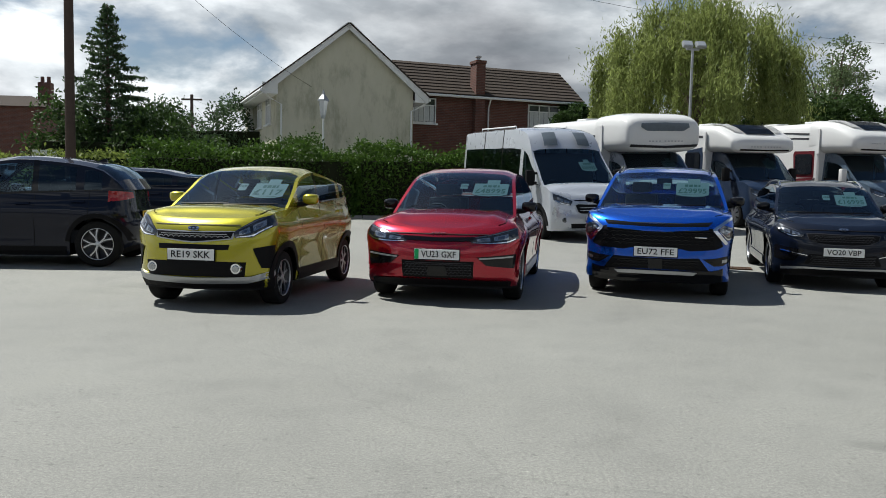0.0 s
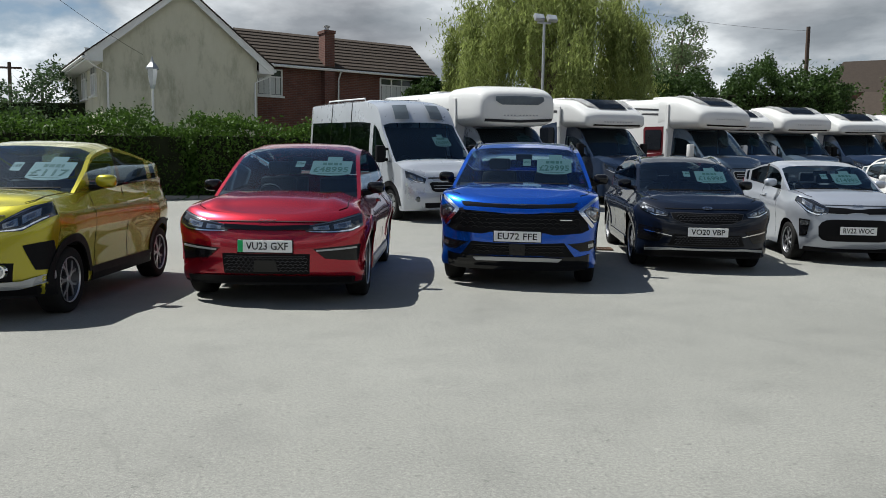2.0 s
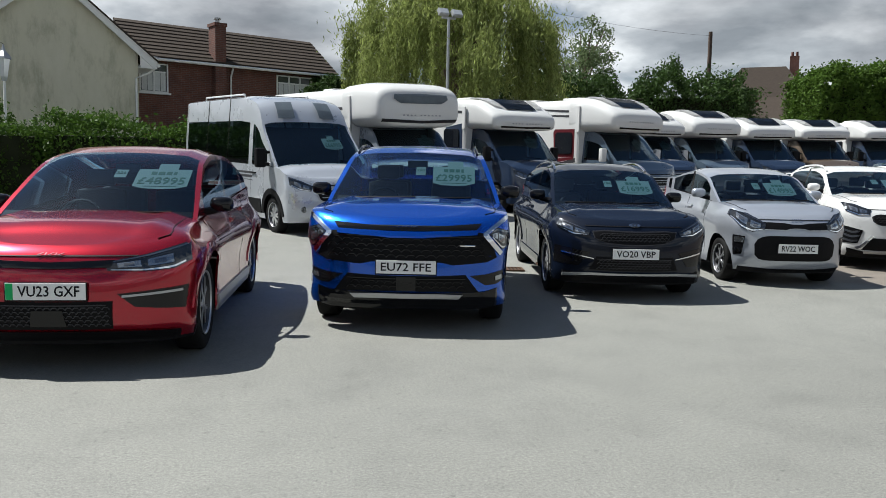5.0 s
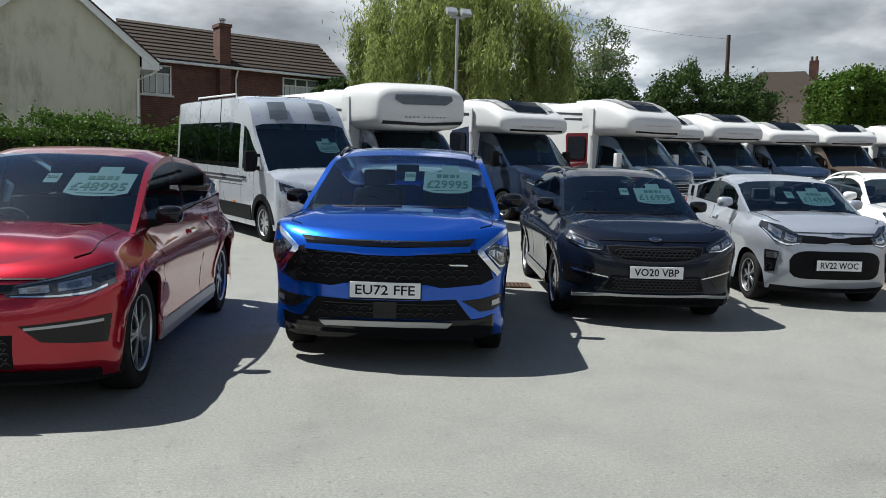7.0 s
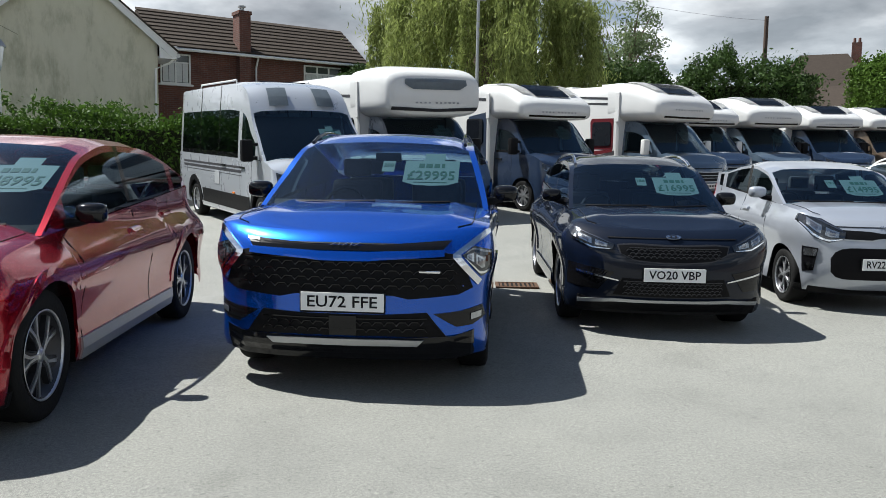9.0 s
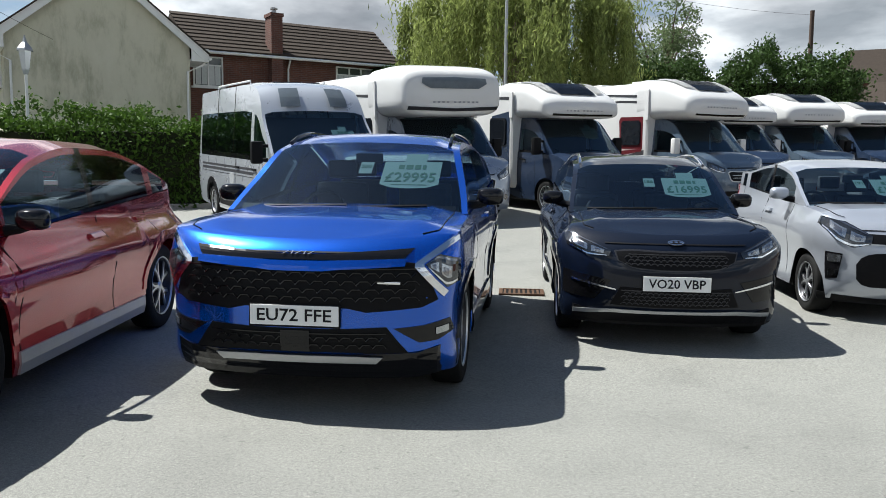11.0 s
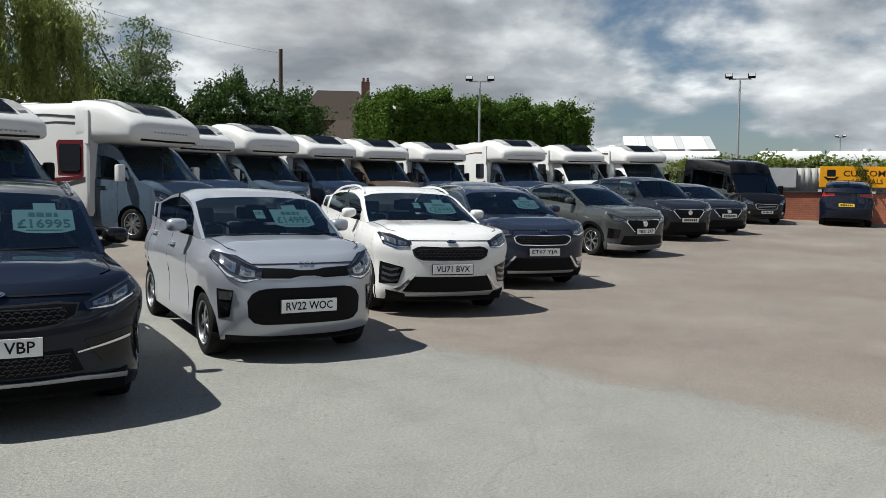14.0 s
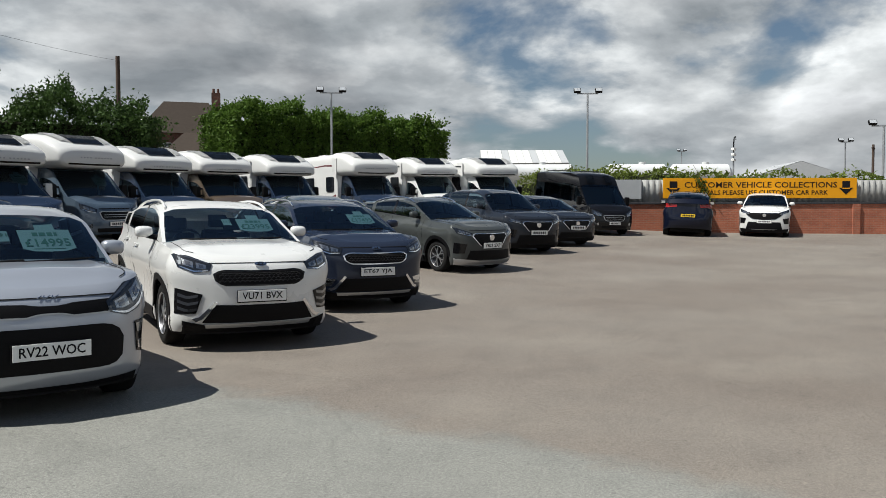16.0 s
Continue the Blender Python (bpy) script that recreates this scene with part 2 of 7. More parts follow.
def wheel_meshes(r, style):
    key = (r, style)
    if key in _wheels:
        return _wheels[key]
    w, ri = 0.105, r * 0.69
    tyre = revolve([(ri, -w * 0.9), (r * 0.86, -w * 1.05), (r * 0.965, -w * 0.92), (r * 0.985, -w * 0.8), (r, -w * 0.55), (r * 0.992, -w * 0.2), (r, w * 0.2), (r * 0.985, w * 0.8), (r * 0.86, w * 1.05), (ri, w * 0.9)], 40, M_RUBBER, "tyre")
    barrel = revolve([(ri, -w * 0.95), (ri * 0.95, -w * 0.85), (ri * 0.92, -w * 0.3), (0.0, -w * 0.28)], 32, M_DARKALLOY, "rim")
    def spoke(bm, r0, a0, r1, a1, h0, h1, front, back):
        """A tapered bar from (r0, a0) to (r1, a1) across the wheel's face."""
        p0, p1 = Vector((r0 * math.cos(a0), r0 * math.sin(a0))), Vector((r1 * math.cos(a1), r1 * math.sin(a1)))
        d = (p1 - p0).normalized()
        nn = Vector((-d.y, d.x))
        quad = [(p0 - nn * h0, r0), (p0 + nn * h0, r0), (p1 - nn * h1, r1), (p1 + nn * h1, r1)]
        lo = [bm.verts.new((-front - 0.018 * (1 - q[1] / ri), q[0].x, q[0].y)) for q in quad]
        hi = [bm.verts.new((-back, q[0].x, q[0].y)) for q in quad]
        for f in ((0, 1, 3, 2), (0, 2, 6, 4), (1, 5, 7, 3)):
            bm.faces.new([(lo + hi)[i] for i in f])
    dark, bright = bmesh.new(), bmesh.new()
    n = {"five": 5, "six": 6, "ten": 10, "steel": 8}[style]
    for k in range(n):
        a = k * math.tau / n
        if style == "five":
            # broad dark spokes that fork, with machined edges
            spoke(dark, ri * 0.14, a, ri * 0.55, a, 0.030, 0.034, w * 0.60, w * 0.2)
            for sg in (-1, 1):
                spoke(dark, ri * 0.42, a + sg * 0.05, ri * 0.96, a + sg * 0.25, 0.026, 0.034, w * 0.60, w * 0.2)
                spoke(bright, ri * 0.15, a + sg * 0.13, ri * 0.50, a + sg * 0.09, 0.0075, 0.008, w * 0.66, w * 0.55)
                spoke(bright, ri * 0.48, a + sg * 0.09, ri * 0.95, a + sg * 0.27, 0.008, 0.012, w * 0.66, w * 0.55)
        elif style == "ten":
            spoke(dark, ri * 0.15, a, ri * 0.96, a + 0.1, 0.020, 0.022, w * 0.60, w * 0.2)
            spoke(bright, ri * 0.16, a, ri * 0.95, a + 0.1, 0.010, 0.014, w * 0.66, w * 0.55)
        else:
            spoke(dark, ri * 0.15, a, ri * 0.96, a, 0.040, 0.05, w * 0.5, w * 0.2)
            for sg in (-1, 1):
                spoke(bright, ri * 0.16, a + sg * 0.10, ri * 0.95, a + sg * 0.2, 0.022, 0.020, w * 0.66, w * 0.3)
    made = []
    for bm, nm, mat in ((dark, "spoke_back", M_DARKALLOY), (bright, "spoke_face", M_ALLOY)):
        bmesh.ops.recalc_face_normals(bm, faces=bm.faces[:])
        me = bpy.data.meshes.new(nm)
        bm.to_mesh(me)
        bm.free()
        me.materials.append(mat)
        made.append(me)
    lip = revolve([(ri * 1.0, -w * 0.97), (ri * 0.985, -w * 1.0), (ri * 0.955, -w * 0.93), (ri * 0.95, -w * 0.6)], 40, M_ALLOY, "rim_lip")
    hub = revolve([(0.0, -w * 0.85), (ri * 0.13, -w * 0.83), (ri * 0.2, -w * 0.7), (ri * 0.22, -w * 0.3)], 16, M_ALLOY, "hub_cap")
    _wheels[key] = (tyre, barrel, *made, lip, hub)
    return _wheels[key]


class Shell:
    """The outer surface of a car or van. Its nose is at y = 0, its tail at y = length."""

    def __init__(self, s):
        self.s = s
        self.nose = curve(s["nose"])                    # z: how far the skin lies behind the foremost point
        self.tail = curve(s["tail"])
        hw = s["w"]
        self.side = curve([(z, f * hw) for z, f in s.get("side", [(0.15, 0.93), (0.32, 0.972), (0.5, 0.978), (0.66, 0.986), (0.78, 1.0), (0.84, 0.996), (0.95, 0.972), (1.1, 0.955), (1.4, 0.95)])])
        self.top = curve(s["top"])                      # y: bonnet, then waistline
        self.roof = curve(s["roof"])                    # y: windscreen, roof, rear screen
        self.D, self.p, self.DR = s.get("corner", 0.46), s.get("round", 2.3), s.get("rear_corner", 0.4)
        self.L, self.H, self.yc = s["l"], s["h"], s["cowl"]
        self.ywt = s["screen_top"]
        self.zsill = curve(s.get("sill", [(0.0, s["clear"] + 0.03), (0.45, s["clear"]), (s["l"] - 0.5, s["clear"] + 0.02), (s["l"], s["clear"] + 0.14)]))

    def q(self, x, z):
        return min(abs(x) / self.side(z), 0.9995)

    def front_y(self, x, z):
        q, n = self.q(x, z), self.nose(z)
        return n + (self.D - n) * (1 - (1 - q ** self.p) ** (1 / self.p))

    def rear_y(self, x, z):
        q, n = self.q(x, z), self.tail(z)
        return self.L - n - (self.DR - n) * (1 - (1 - q ** self.p) ** (1 / self.p))

    def side_x(self, y, z):
        w = self.side(z)
        if y < self.D:
            k = min(max((self.D - y) / (self.D - self.nose(z)), 0), 1)
            return w * (1 - k ** self.p) ** (1 / self.p)
        if y > self.L - self.DR:
            k = min(max((y - self.L + self.DR) / (self.DR - self.tail(z)), 0), 1)
            return w * (1 - k ** self.p) ** (1 / self.p)
        # the wings swell over the wheels
        swell = sum(math.exp(-((y - yw) / 0.42) ** 2) for yw in self.s["axles"])
        return w + 0.022 * min(swell, 1) * math.exp(-((z - 0.62) / 0.22) ** 2) * (0 if self.s.get("van") else 1) * min(1, (y - self.D) / 0.25, (self.L - self.DR - y) / 0.25)

    def low(self, y):
        z, s = self.zsill(y), self.s
        for yw in s["axles"]:
            d = abs(y - yw)
            if d < s["arch"]:
                z = max(z, s["wheel"] + math.sqrt(s["arch"] ** 2 - d * d) * 0.98)
        return z

    def house_x(self, y, z):
        """Half width of the glasshouse at height z."""
        zb = self.top(y)
        base = self.side(zb) * 0.985
        if y > self.L - self.DR:
            base = min(base, self.side(zb) * 0.985 - 0.10 * ((y - self.L + self.DR) / self.DR) ** 2)
        k = min(max((z - zb) / (self.H - zb), 0), 1.2)
        return base - (self.side(zb) * 0.985 - self.s["roof_w"]) * k ** 1.25


def patch(sh, up, low, where, off, thick, n=14, m=4, sx=1):
    """A raised patch on the shell between two lines; where is front, rear or side. Lines are (x, z), or (y, z) on a side."""
    bm = bmesh.new()
    a, b = along(up, n), along(low, n)

    def at(i, j, o):
        u, z = (a[i][c] + (b[i][c] - a[i][c]) * j / m for c in (0, 1))
        if where == "front":
            for _ in range(3):
                u = min(max(u, -0.997 * sh.side(z)), 0.997 * sh.side(z))
                z = min(z, sh.top(sh.front_y(u, z)) - 0.012)
            return Vector((u * sx, sh.front_y(u, z) - o, z))
        if where == "rear":
            u = min(max(u, -0.997 * sh.side(z)), 0.997 * sh.side(z))
            return Vector((u * sx, sh.rear_y(u, z) + o, z))
        if where == "house":
            return Vector((sx * (sh.house_x(u, z) + o), u, z))
        return Vector((sx * (sh.side_x(u, z) + o), u, z))
    top = [[bm.verts.new(at(i, j, off)) for j in range(m + 1)] for i in range(n + 1)]
    for i in range(n):
        for j in range(m):
            bm.faces.new((top[i][j], top[i + 1][j], top[i + 1][j + 1], top[i][j + 1]))
    rim = [(i, 0) for i in range(n + 1)] + [(n, j) for j in range(1, m + 1)] + [(i, m) for i in range(n - 1, -1, -1)] + [(0, j) for j in range(m - 1, 0, -1)]
    back = [bm.verts.new(at(i, j, off - thick)) for i, j in rim]
    for k in range(len(rim)):
        k2 = (k + 1) % len(rim)
        bm.faces.new((top[rim[k][0]][rim[k][1]], back[k], back[k2], top[rim[k2][0]][rim[k2][1]]))
    bmesh.ops.recalc_face_normals(bm, faces=bm.faces[:])
    if sum((f.normal.y if where != "rear" else -f.normal.y) for f in bm.faces[:n * m]) > 0 and where in ("front", "rear"):
        bmesh.ops.reverse_faces(bm, faces=bm.faces[:])
    return bm


def inset(up, low, u0, u1, v0, v1):
    """The part of a patch between shares u0..u1 along it and v0..v1 across it, as two lines."""
    a, b = along(up, 20), along(low, 20)

    def at(u, v):
        i = min(int(u * 20), 19)
        f = u * 20 - i
        pa, pb = ([q[i][c] + (q[i + 1][c] - q[i][c]) * f for c in (0, 1)] for q in (a, b))
        return (pa[0] + (pb[0] - pa[0]) * v, pa[1] + (pb[1] - pa[1]) * v)
    us = [u0 + (u1 - u0) * k / 6 for k in range(7)]
    return [at(u, v0) for u in us], [at(u, v1) for u in us]


def lamp_details(root, sh, up, low, off, sx):
    """Bright bowls, a running-light strip and a dark divider within a headlamp."""
    for u0, u1 in ((0.14, 0.42), (0.50, 0.80)):
        part("lamp_bowl", patch(sh, *inset(up, low, u0, u1, 0.30, 0.70), "front", off + 0.003, 0.012, 8, 3, sx), M_LAMPCLEAR, root, "bright lamp bowl")
        part("lamp_lens", patch(sh, *inset(up, low, u0 + 0.08, u1 - 0.08, 0.38, 0.62), "front", off + 0.007, 0.012, 6, 3, sx), M_PROJECTOR, root)
    part("running_light", patch(sh, *inset(up, low, 0.05, 0.93, 0.86, 0.95), "front", off + 0.004, 0.012, 14, 1, sx), M_CHROME, root)
    part("lamp_brow", patch(sh, *inset(up, low, 0.1, 0.97, 0.05, 0.13), "front", off + 0.004, 0.012, 14, 1, sx), M_PROJECTOR, root)


def build_shell(root, sh, mats):
    """Body, bonnet, roof, glass and pillars, all from one surface."""
    s = sh.s
    L, D, DR = sh.L, sh.D, sh.DR
    # plan stations: fascia angle, then side, then tail angle
    st = [("f", k * math.pi / 2 / 12) for k in range(12)]
    ys = {D + 0.02}
    for yw in s["axles"]:
        for d in (1.0, 0.985, 0.94, 0.86, 0.74, 0.58, 0.4, 0.2, 0.0):
            ys |= {yw - d * s["arch"], yw + d * s["arch"]}
    ys |= {L * k / 22 for k in range(23)}
    ys = sorted(y for y in ys if D + 0.01 <= y <= L - DR - 0.01)
    st += [("s", y) for y in ys] + [("r", k * math.pi / 2 / 10) for k in range(10, -1, -1)]
    nv = 12
    e = 2 / sh.p

    def point(kind, u, v):
        if kind == "s":
            z = sh.low(u) + (sh.top(u) - sh.low(u)) * v
            return Vector((sh.side_x(u, z), u, z))
        if kind == "f":
            sx, cy = math.sin(u) ** e, math.cos(u) ** e
            n0 = sh.nose(sh.top(0.1))
            y0 = n0 + (D - n0) * (1 - cy)
            z = sh.low(y0) + (sh.top(y0) - sh.low(y0)) * v
            return Vector((sh.side(z) * sx, sh.nose(z) + (D - sh.nose(z)) * (1 - cy), z))
        sx, cy = math.sin(u) ** e, math.cos(u) ** e
        y0 = L - DR * (1 - cy) * 0.9
        z = sh.low(y0) + (sh.top(y0) - sh.low(y0)) * v
        return Vector((sh.side(z) * sx, L - sh.tail(z) - (DR - sh.tail(z)) * (1 - cy), z))
    verts, faces = [], []

    def grid(rows):
        base = len(verts)
        nr, nc = len(rows), len(rows[0])
        for r in rows:
            verts.extend(r)
        return [[(base + i * nc + j, base + (i + 1) * nc + j, base + (i + 1) * nc + j + 1, base + i * nc + j + 1) for j in range(nc - 1)] for i in range(nr - 1)]

    def mirrored(rows):
        return [[Vector((-p.x, p.y, p.z)) for p in r] for r in rows]
    rows = [[point(k, u, v / nv) for v in range(nv + 1)] for k, u in st]
    for rr, flip in ((rows, False), (mirrored(rows), True)):
        for line in grid(rr):
            faces += [f[::-1] if flip else f for f in line]
    # bonnet: across from edge to edge, crowned
    crown, hood = s.get("crown", 0.05), []
    for (k, u), r in zip(st, rows):
        edge = r[-1]
        if k == "r" or edge.y > sh.yc + 0.22:
            break
        t = min(1.0, max(0.0, edge.y - sh.nose(edge.z)) / 0.25)
        line = []
        for j in range(-10, 11):
            c = j / 10
            rib = 0.012 * math.exp(-((abs(c) - 0.72) / 0.1) ** 2) * t * s.get("rib", 1.0)
            line.append(Vector((edge.x * c, edge.y, edge.z + crown * t * (1 - abs(c) ** 2.4) + rib)))
        hood.append(line)
    for line in grid(hood):
        faces += line
    me = mesh_from("body", verts, faces, mats["paint"])
    body = link_part("body", me, root)
    bm = bmesh.new()
    bm.from_mesh(me)
    bmesh.ops.remove_doubles(bm, verts=bm.verts[:], dist=0.002)
    bmesh.ops.recalc_face_normals(bm, faces=bm.faces[:])
    bm.to_mesh(me)
    bm.free()
    me.set_sharp_from_angle(angle=radians(50))
    # glasshouse
    gs = s["house_y"]                    # (y, tag of the stretch that begins there)
    stations = []
    for (y0, tag), (y1, _) in zip(gs, gs[1:]):
        n = max(1, round((y1 - y0) / 0.12))
        stations += [(y0 + (y1 - y0) * k / n, tag) for k in range(n)]
    stations.append((gs[-1][0], ""))
    bow_f, bow_r = s.get("bow", 0.15), 0.10
    tops = [-1, -0.955, -0.8, -0.6, -0.4, -0.2, 0, 0.2, 0.4, 0.6, 0.8, 0.955, 1]
    fr = [0.0, 0.07, 0.35, 0.65, 0.9, 1.0]

    def section(y):
        zb, zt = sh.top(y) - 0.005, max(sh.roof(y), sh.top(y) + 0.001)
        wt = sh.house_x(y, zt)
        k_f = max(0, 1 - max(0, y - sh.yc) / (sh.ywt + 0.7 - sh.yc))
        k_r = max(0, (y - (L - 1.3)) / 1.3) if not s.get("square_tail") else 0
        rad = 0.05 * min(1, (zt - zb) / 0.25)
        left = []
        for f in fr:
            z = zb + (zt - rad - zb) * f
            left.append(Vector((-sh.house_x(y, z), y + bow_f * 0.9 * k_f * 0.9 - bow_r * k_r, z)))
        mid = []
        for c in tops[1:-1]:
            drop = rad * max(0, (abs(c) - 0.8) / 0.2) ** 2 + 0.035 * min(1, (zt - zb) / 0.3) * c * c
            mid.append(Vector((wt * c, y + bow_f * k_f * (abs(c) ** 2) * 0.9 - bow_r * k_r * c * c, zt - drop + 0.02 * min(1, (zt - zb) / 0.3))))
        right = [Vector((-p.x, p.y, p.z)) for p in left[::-1]]
        return left + mid + right
    sec = [section(y) for y, _ in stations]
    nl = len(fr)
    total = len(sec[0])
    groups = {}
    for i, (y, tag) in enumerate(stations[:-1]):
        for j in range(total - 1):
            is_side = j < nl - 1 or j >= total - nl
            jj = j if j < nl - 1 else total - 2 - j
            where = "paint"
            if is_side:
                if tag in ("front_window", "rear_window", "quarter") and 1 <= jj <= (2 if s.get("van") else 3):
                    where = ("right_" if j > nl else "left_") + tag
                elif tag in ("front_window", "rear_window", "quarter", "pillar", "a_base") and jj == 0:
                    where = "belt"
                elif tag == "pillar":
                    where = "pillar"
            else:
                jm = j - (nl - 1)
                inner = 1 <= jm <= len(tops) - 3
                y_mid = (y + stations[i + 1][0]) / 2
                if sh.yc <= y_mid < sh.ywt and inner:
                    where = "windscreen"
                elif s.get("rear_glass") and s["rear_glass"][0] < y_mid < s["rear_glass"][1] and inner:
                    where = "rear_screen"
                elif sh.yc <= y_mid < sh.ywt:
                    where = s.get("a_pillar", "paint")
                elif s.get("black_roof") and sh.ywt < y_mid < L - 0.8:
                    where = "roof_glass"
            if where in ("pillar", "black", "belt"):
                where += "_b" if j > total // 2 else "_a"
            groups.setdefault(where, []).append((i, j))
    flat = [p for r in sec for p in r]
    look_up = {"paint": mats["paint"], "belt": mats.get("belt", M_GLOSSBLACK), "pillar": M_GLOSSBLACK, "windscreen": M_GLASS, "rear_screen": M_PRIVACY, "roof_glass": M_GLOSSBLACK, "black": M_BLACK}
    names = {"paint": "roof", "belt": "belt_trim", "pillar": "door_pillar", "black": "windscreen_pillar", "roof_glass": "roof_panel"}
    for where, cells in groups.items():
        where = where.removesuffix("_a").removesuffix("_b") if where[:3] in ("pil", "bla", "bel") else where
        used, vs, fs = {}, [], []
        for i, j in cells:
            f = []
            for a, b in ((i, j), (i, j + 1), (i + 1, j + 1), (i + 1, j)):
                k = a * total + b
                if k not in used:
                    used[k] = len(vs)
                    vs.append(flat[k])
                f.append(used[k])
            fs.append(tuple(f))
        mat = look_up.get(where, M_PRIVACY if "rear" in where or "quarter" in where else M_GLASS)
        if where.endswith("front_window") and s.get("dark_front"):
            mat = M_PRIVACY
        me = mesh_from(where, vs, fs, mat)
        if where == "paint":
            me.set_sharp_from_angle(angle=radians(50))
        ob = link_part(names.get(where, where.replace("left_", "").replace("right_", "")), me, body if where == "belt" else root)
        if "window" in where or "screen" in where or "quarter" in where:
            ob.visible_shadow = False
    # floor pan and wheel housings
    bm = bmesh.new()
    box_bm(bm, -s["w"] + 0.3, s["w"] - 0.3, 0.3, L - 0.3, s["clear"] - 0.01, s["clear"] + 0.5)
    box_bm(bm, -s["w"] + 0.06, s["w"] - 0.06, s["axles"][0] + s["arch"] + 0.02, s["axles"][1] - s["arch"] - 0.02, s["clear"] - 0.005, s["clear"] + 0.4)
    for yw in s["axles"]:
        box_bm(bm, -s["w"] + 0.05, s["w"] - 0.05, yw - s["arch"] + 0.01, yw + s["arch"] - 0.01, s["wheel"] + s["arch"] * 0.99, s["wheel"] + s["arch"] + 0.03)
    box_bm(bm, -s["w"] * 0.8, s["w"] * 0.8, 0.28, 0.5, s["clear"] + 0.02, s["clear"] + 0.3)
    part("underbody", bm, M_UNDER, root)
    return body


def cabin(root, sh):
    """Dashboard, wheel, seats and mirror behind the glass. The driver sits on the car's right."""
    s = sh.s
    zc, w, yc = sh.top(sh.yc + 0.25), s["w"], sh.yc
    bm = bmesh.new()
    box_bm(bm, -w * 0.84, w * 0.84, yc + 0.28, yc + 0.75, zc - 0.5, zc - 0.02, 0.04)
    box_bm(bm, -w * 0.86, w * 0.86, yc + 0.3, min(s["house_y"][-1][0], sh.L) - 0.45, zc - 0.7, zc - 0.5)
    part("dashboard", bm, M_INTERIOR, root)
    bm = bmesh.new()
    ring = [Vector((-0.36 + 0.18 * math.cos(a), yc + 0.86 + 0.05 * math.sin(a), zc - 0.06 + 0.17 * math.sin(a))) for a in [k * math.tau / 20 for k in range(21)]]
    tube_bm(bm, ring, [0.016] * 21, 6)
    box_bm(bm, -0.5, -0.22, yc + 0.84, yc + 0.87, zc - 0.1, zc - 0.04, 0.01)
    part("steering_wheel", bm, M_INTERIOR, root)
    rows = [yc + 1.45] + ([yc + 2.25] if s.get("rear_seats", True) else [])
    top = min(sh.H - 0.28, zc + 0.42)
    for y in rows:
        for x in (-0.37, 0.37):
            bm = bmesh.new()
            box_bm(bm, x - 0.23, x + 0.23, y, y + 0.14, zc - 0.5, top - 0.12, 0.05)
            box_bm(bm, x - 0.13, x + 0.13, y + 0.03, y + 0.12, top - 0.09, top + 0.07, 0.03)
            part("seat", bm, M_SEAT, root)
    if s.get("van"):
        # dark sheet added behind the seats to stand for the cab's shaded depth
        bm = bmesh.new()
        box_bm(bm, -w * 0.9, w * 0.9, 1.9, 1.94, 0.6, 2.02)
        part("bulkhead", bm, M_INTERIOR, root)
    else:
        bm = bmesh.new()
        yt, zt = sh.ywt - 0.05, sh.roof(sh.ywt) - 0.1
        box_bm(bm, -0.11, 0.11, yt + 0.12, yt + 0.15, zt - 0.06, zt + 0.02, 0.012)
        part("rear_view_mirror", bm, M_INTERIOR, root)


def screen_frame(sh, x, k):
    """A pose on the windscreen, 4 cm inside it, at lateral x and share k of its height: local x right, y up the glass."""
    y0, y1 = sh.yc, sh.ywt
    y = y0 + (y1 - y0) * k
    z = sh.roof(y)
    slope = math.degrees(math.atan2(sh.roof(y + 0.02) - sh.roof(y - 0.02), 0.04))
    bow = sh.s.get("bow", 0.15) * max(0, 1 - (y - sh.yc) / (sh.ywt + 0.7 - sh.yc)) * (x / sh.house_x(y, z)) ** 2
    return pose(x, y + bow + 0.05, z - 0.035, slope, 0, 0)


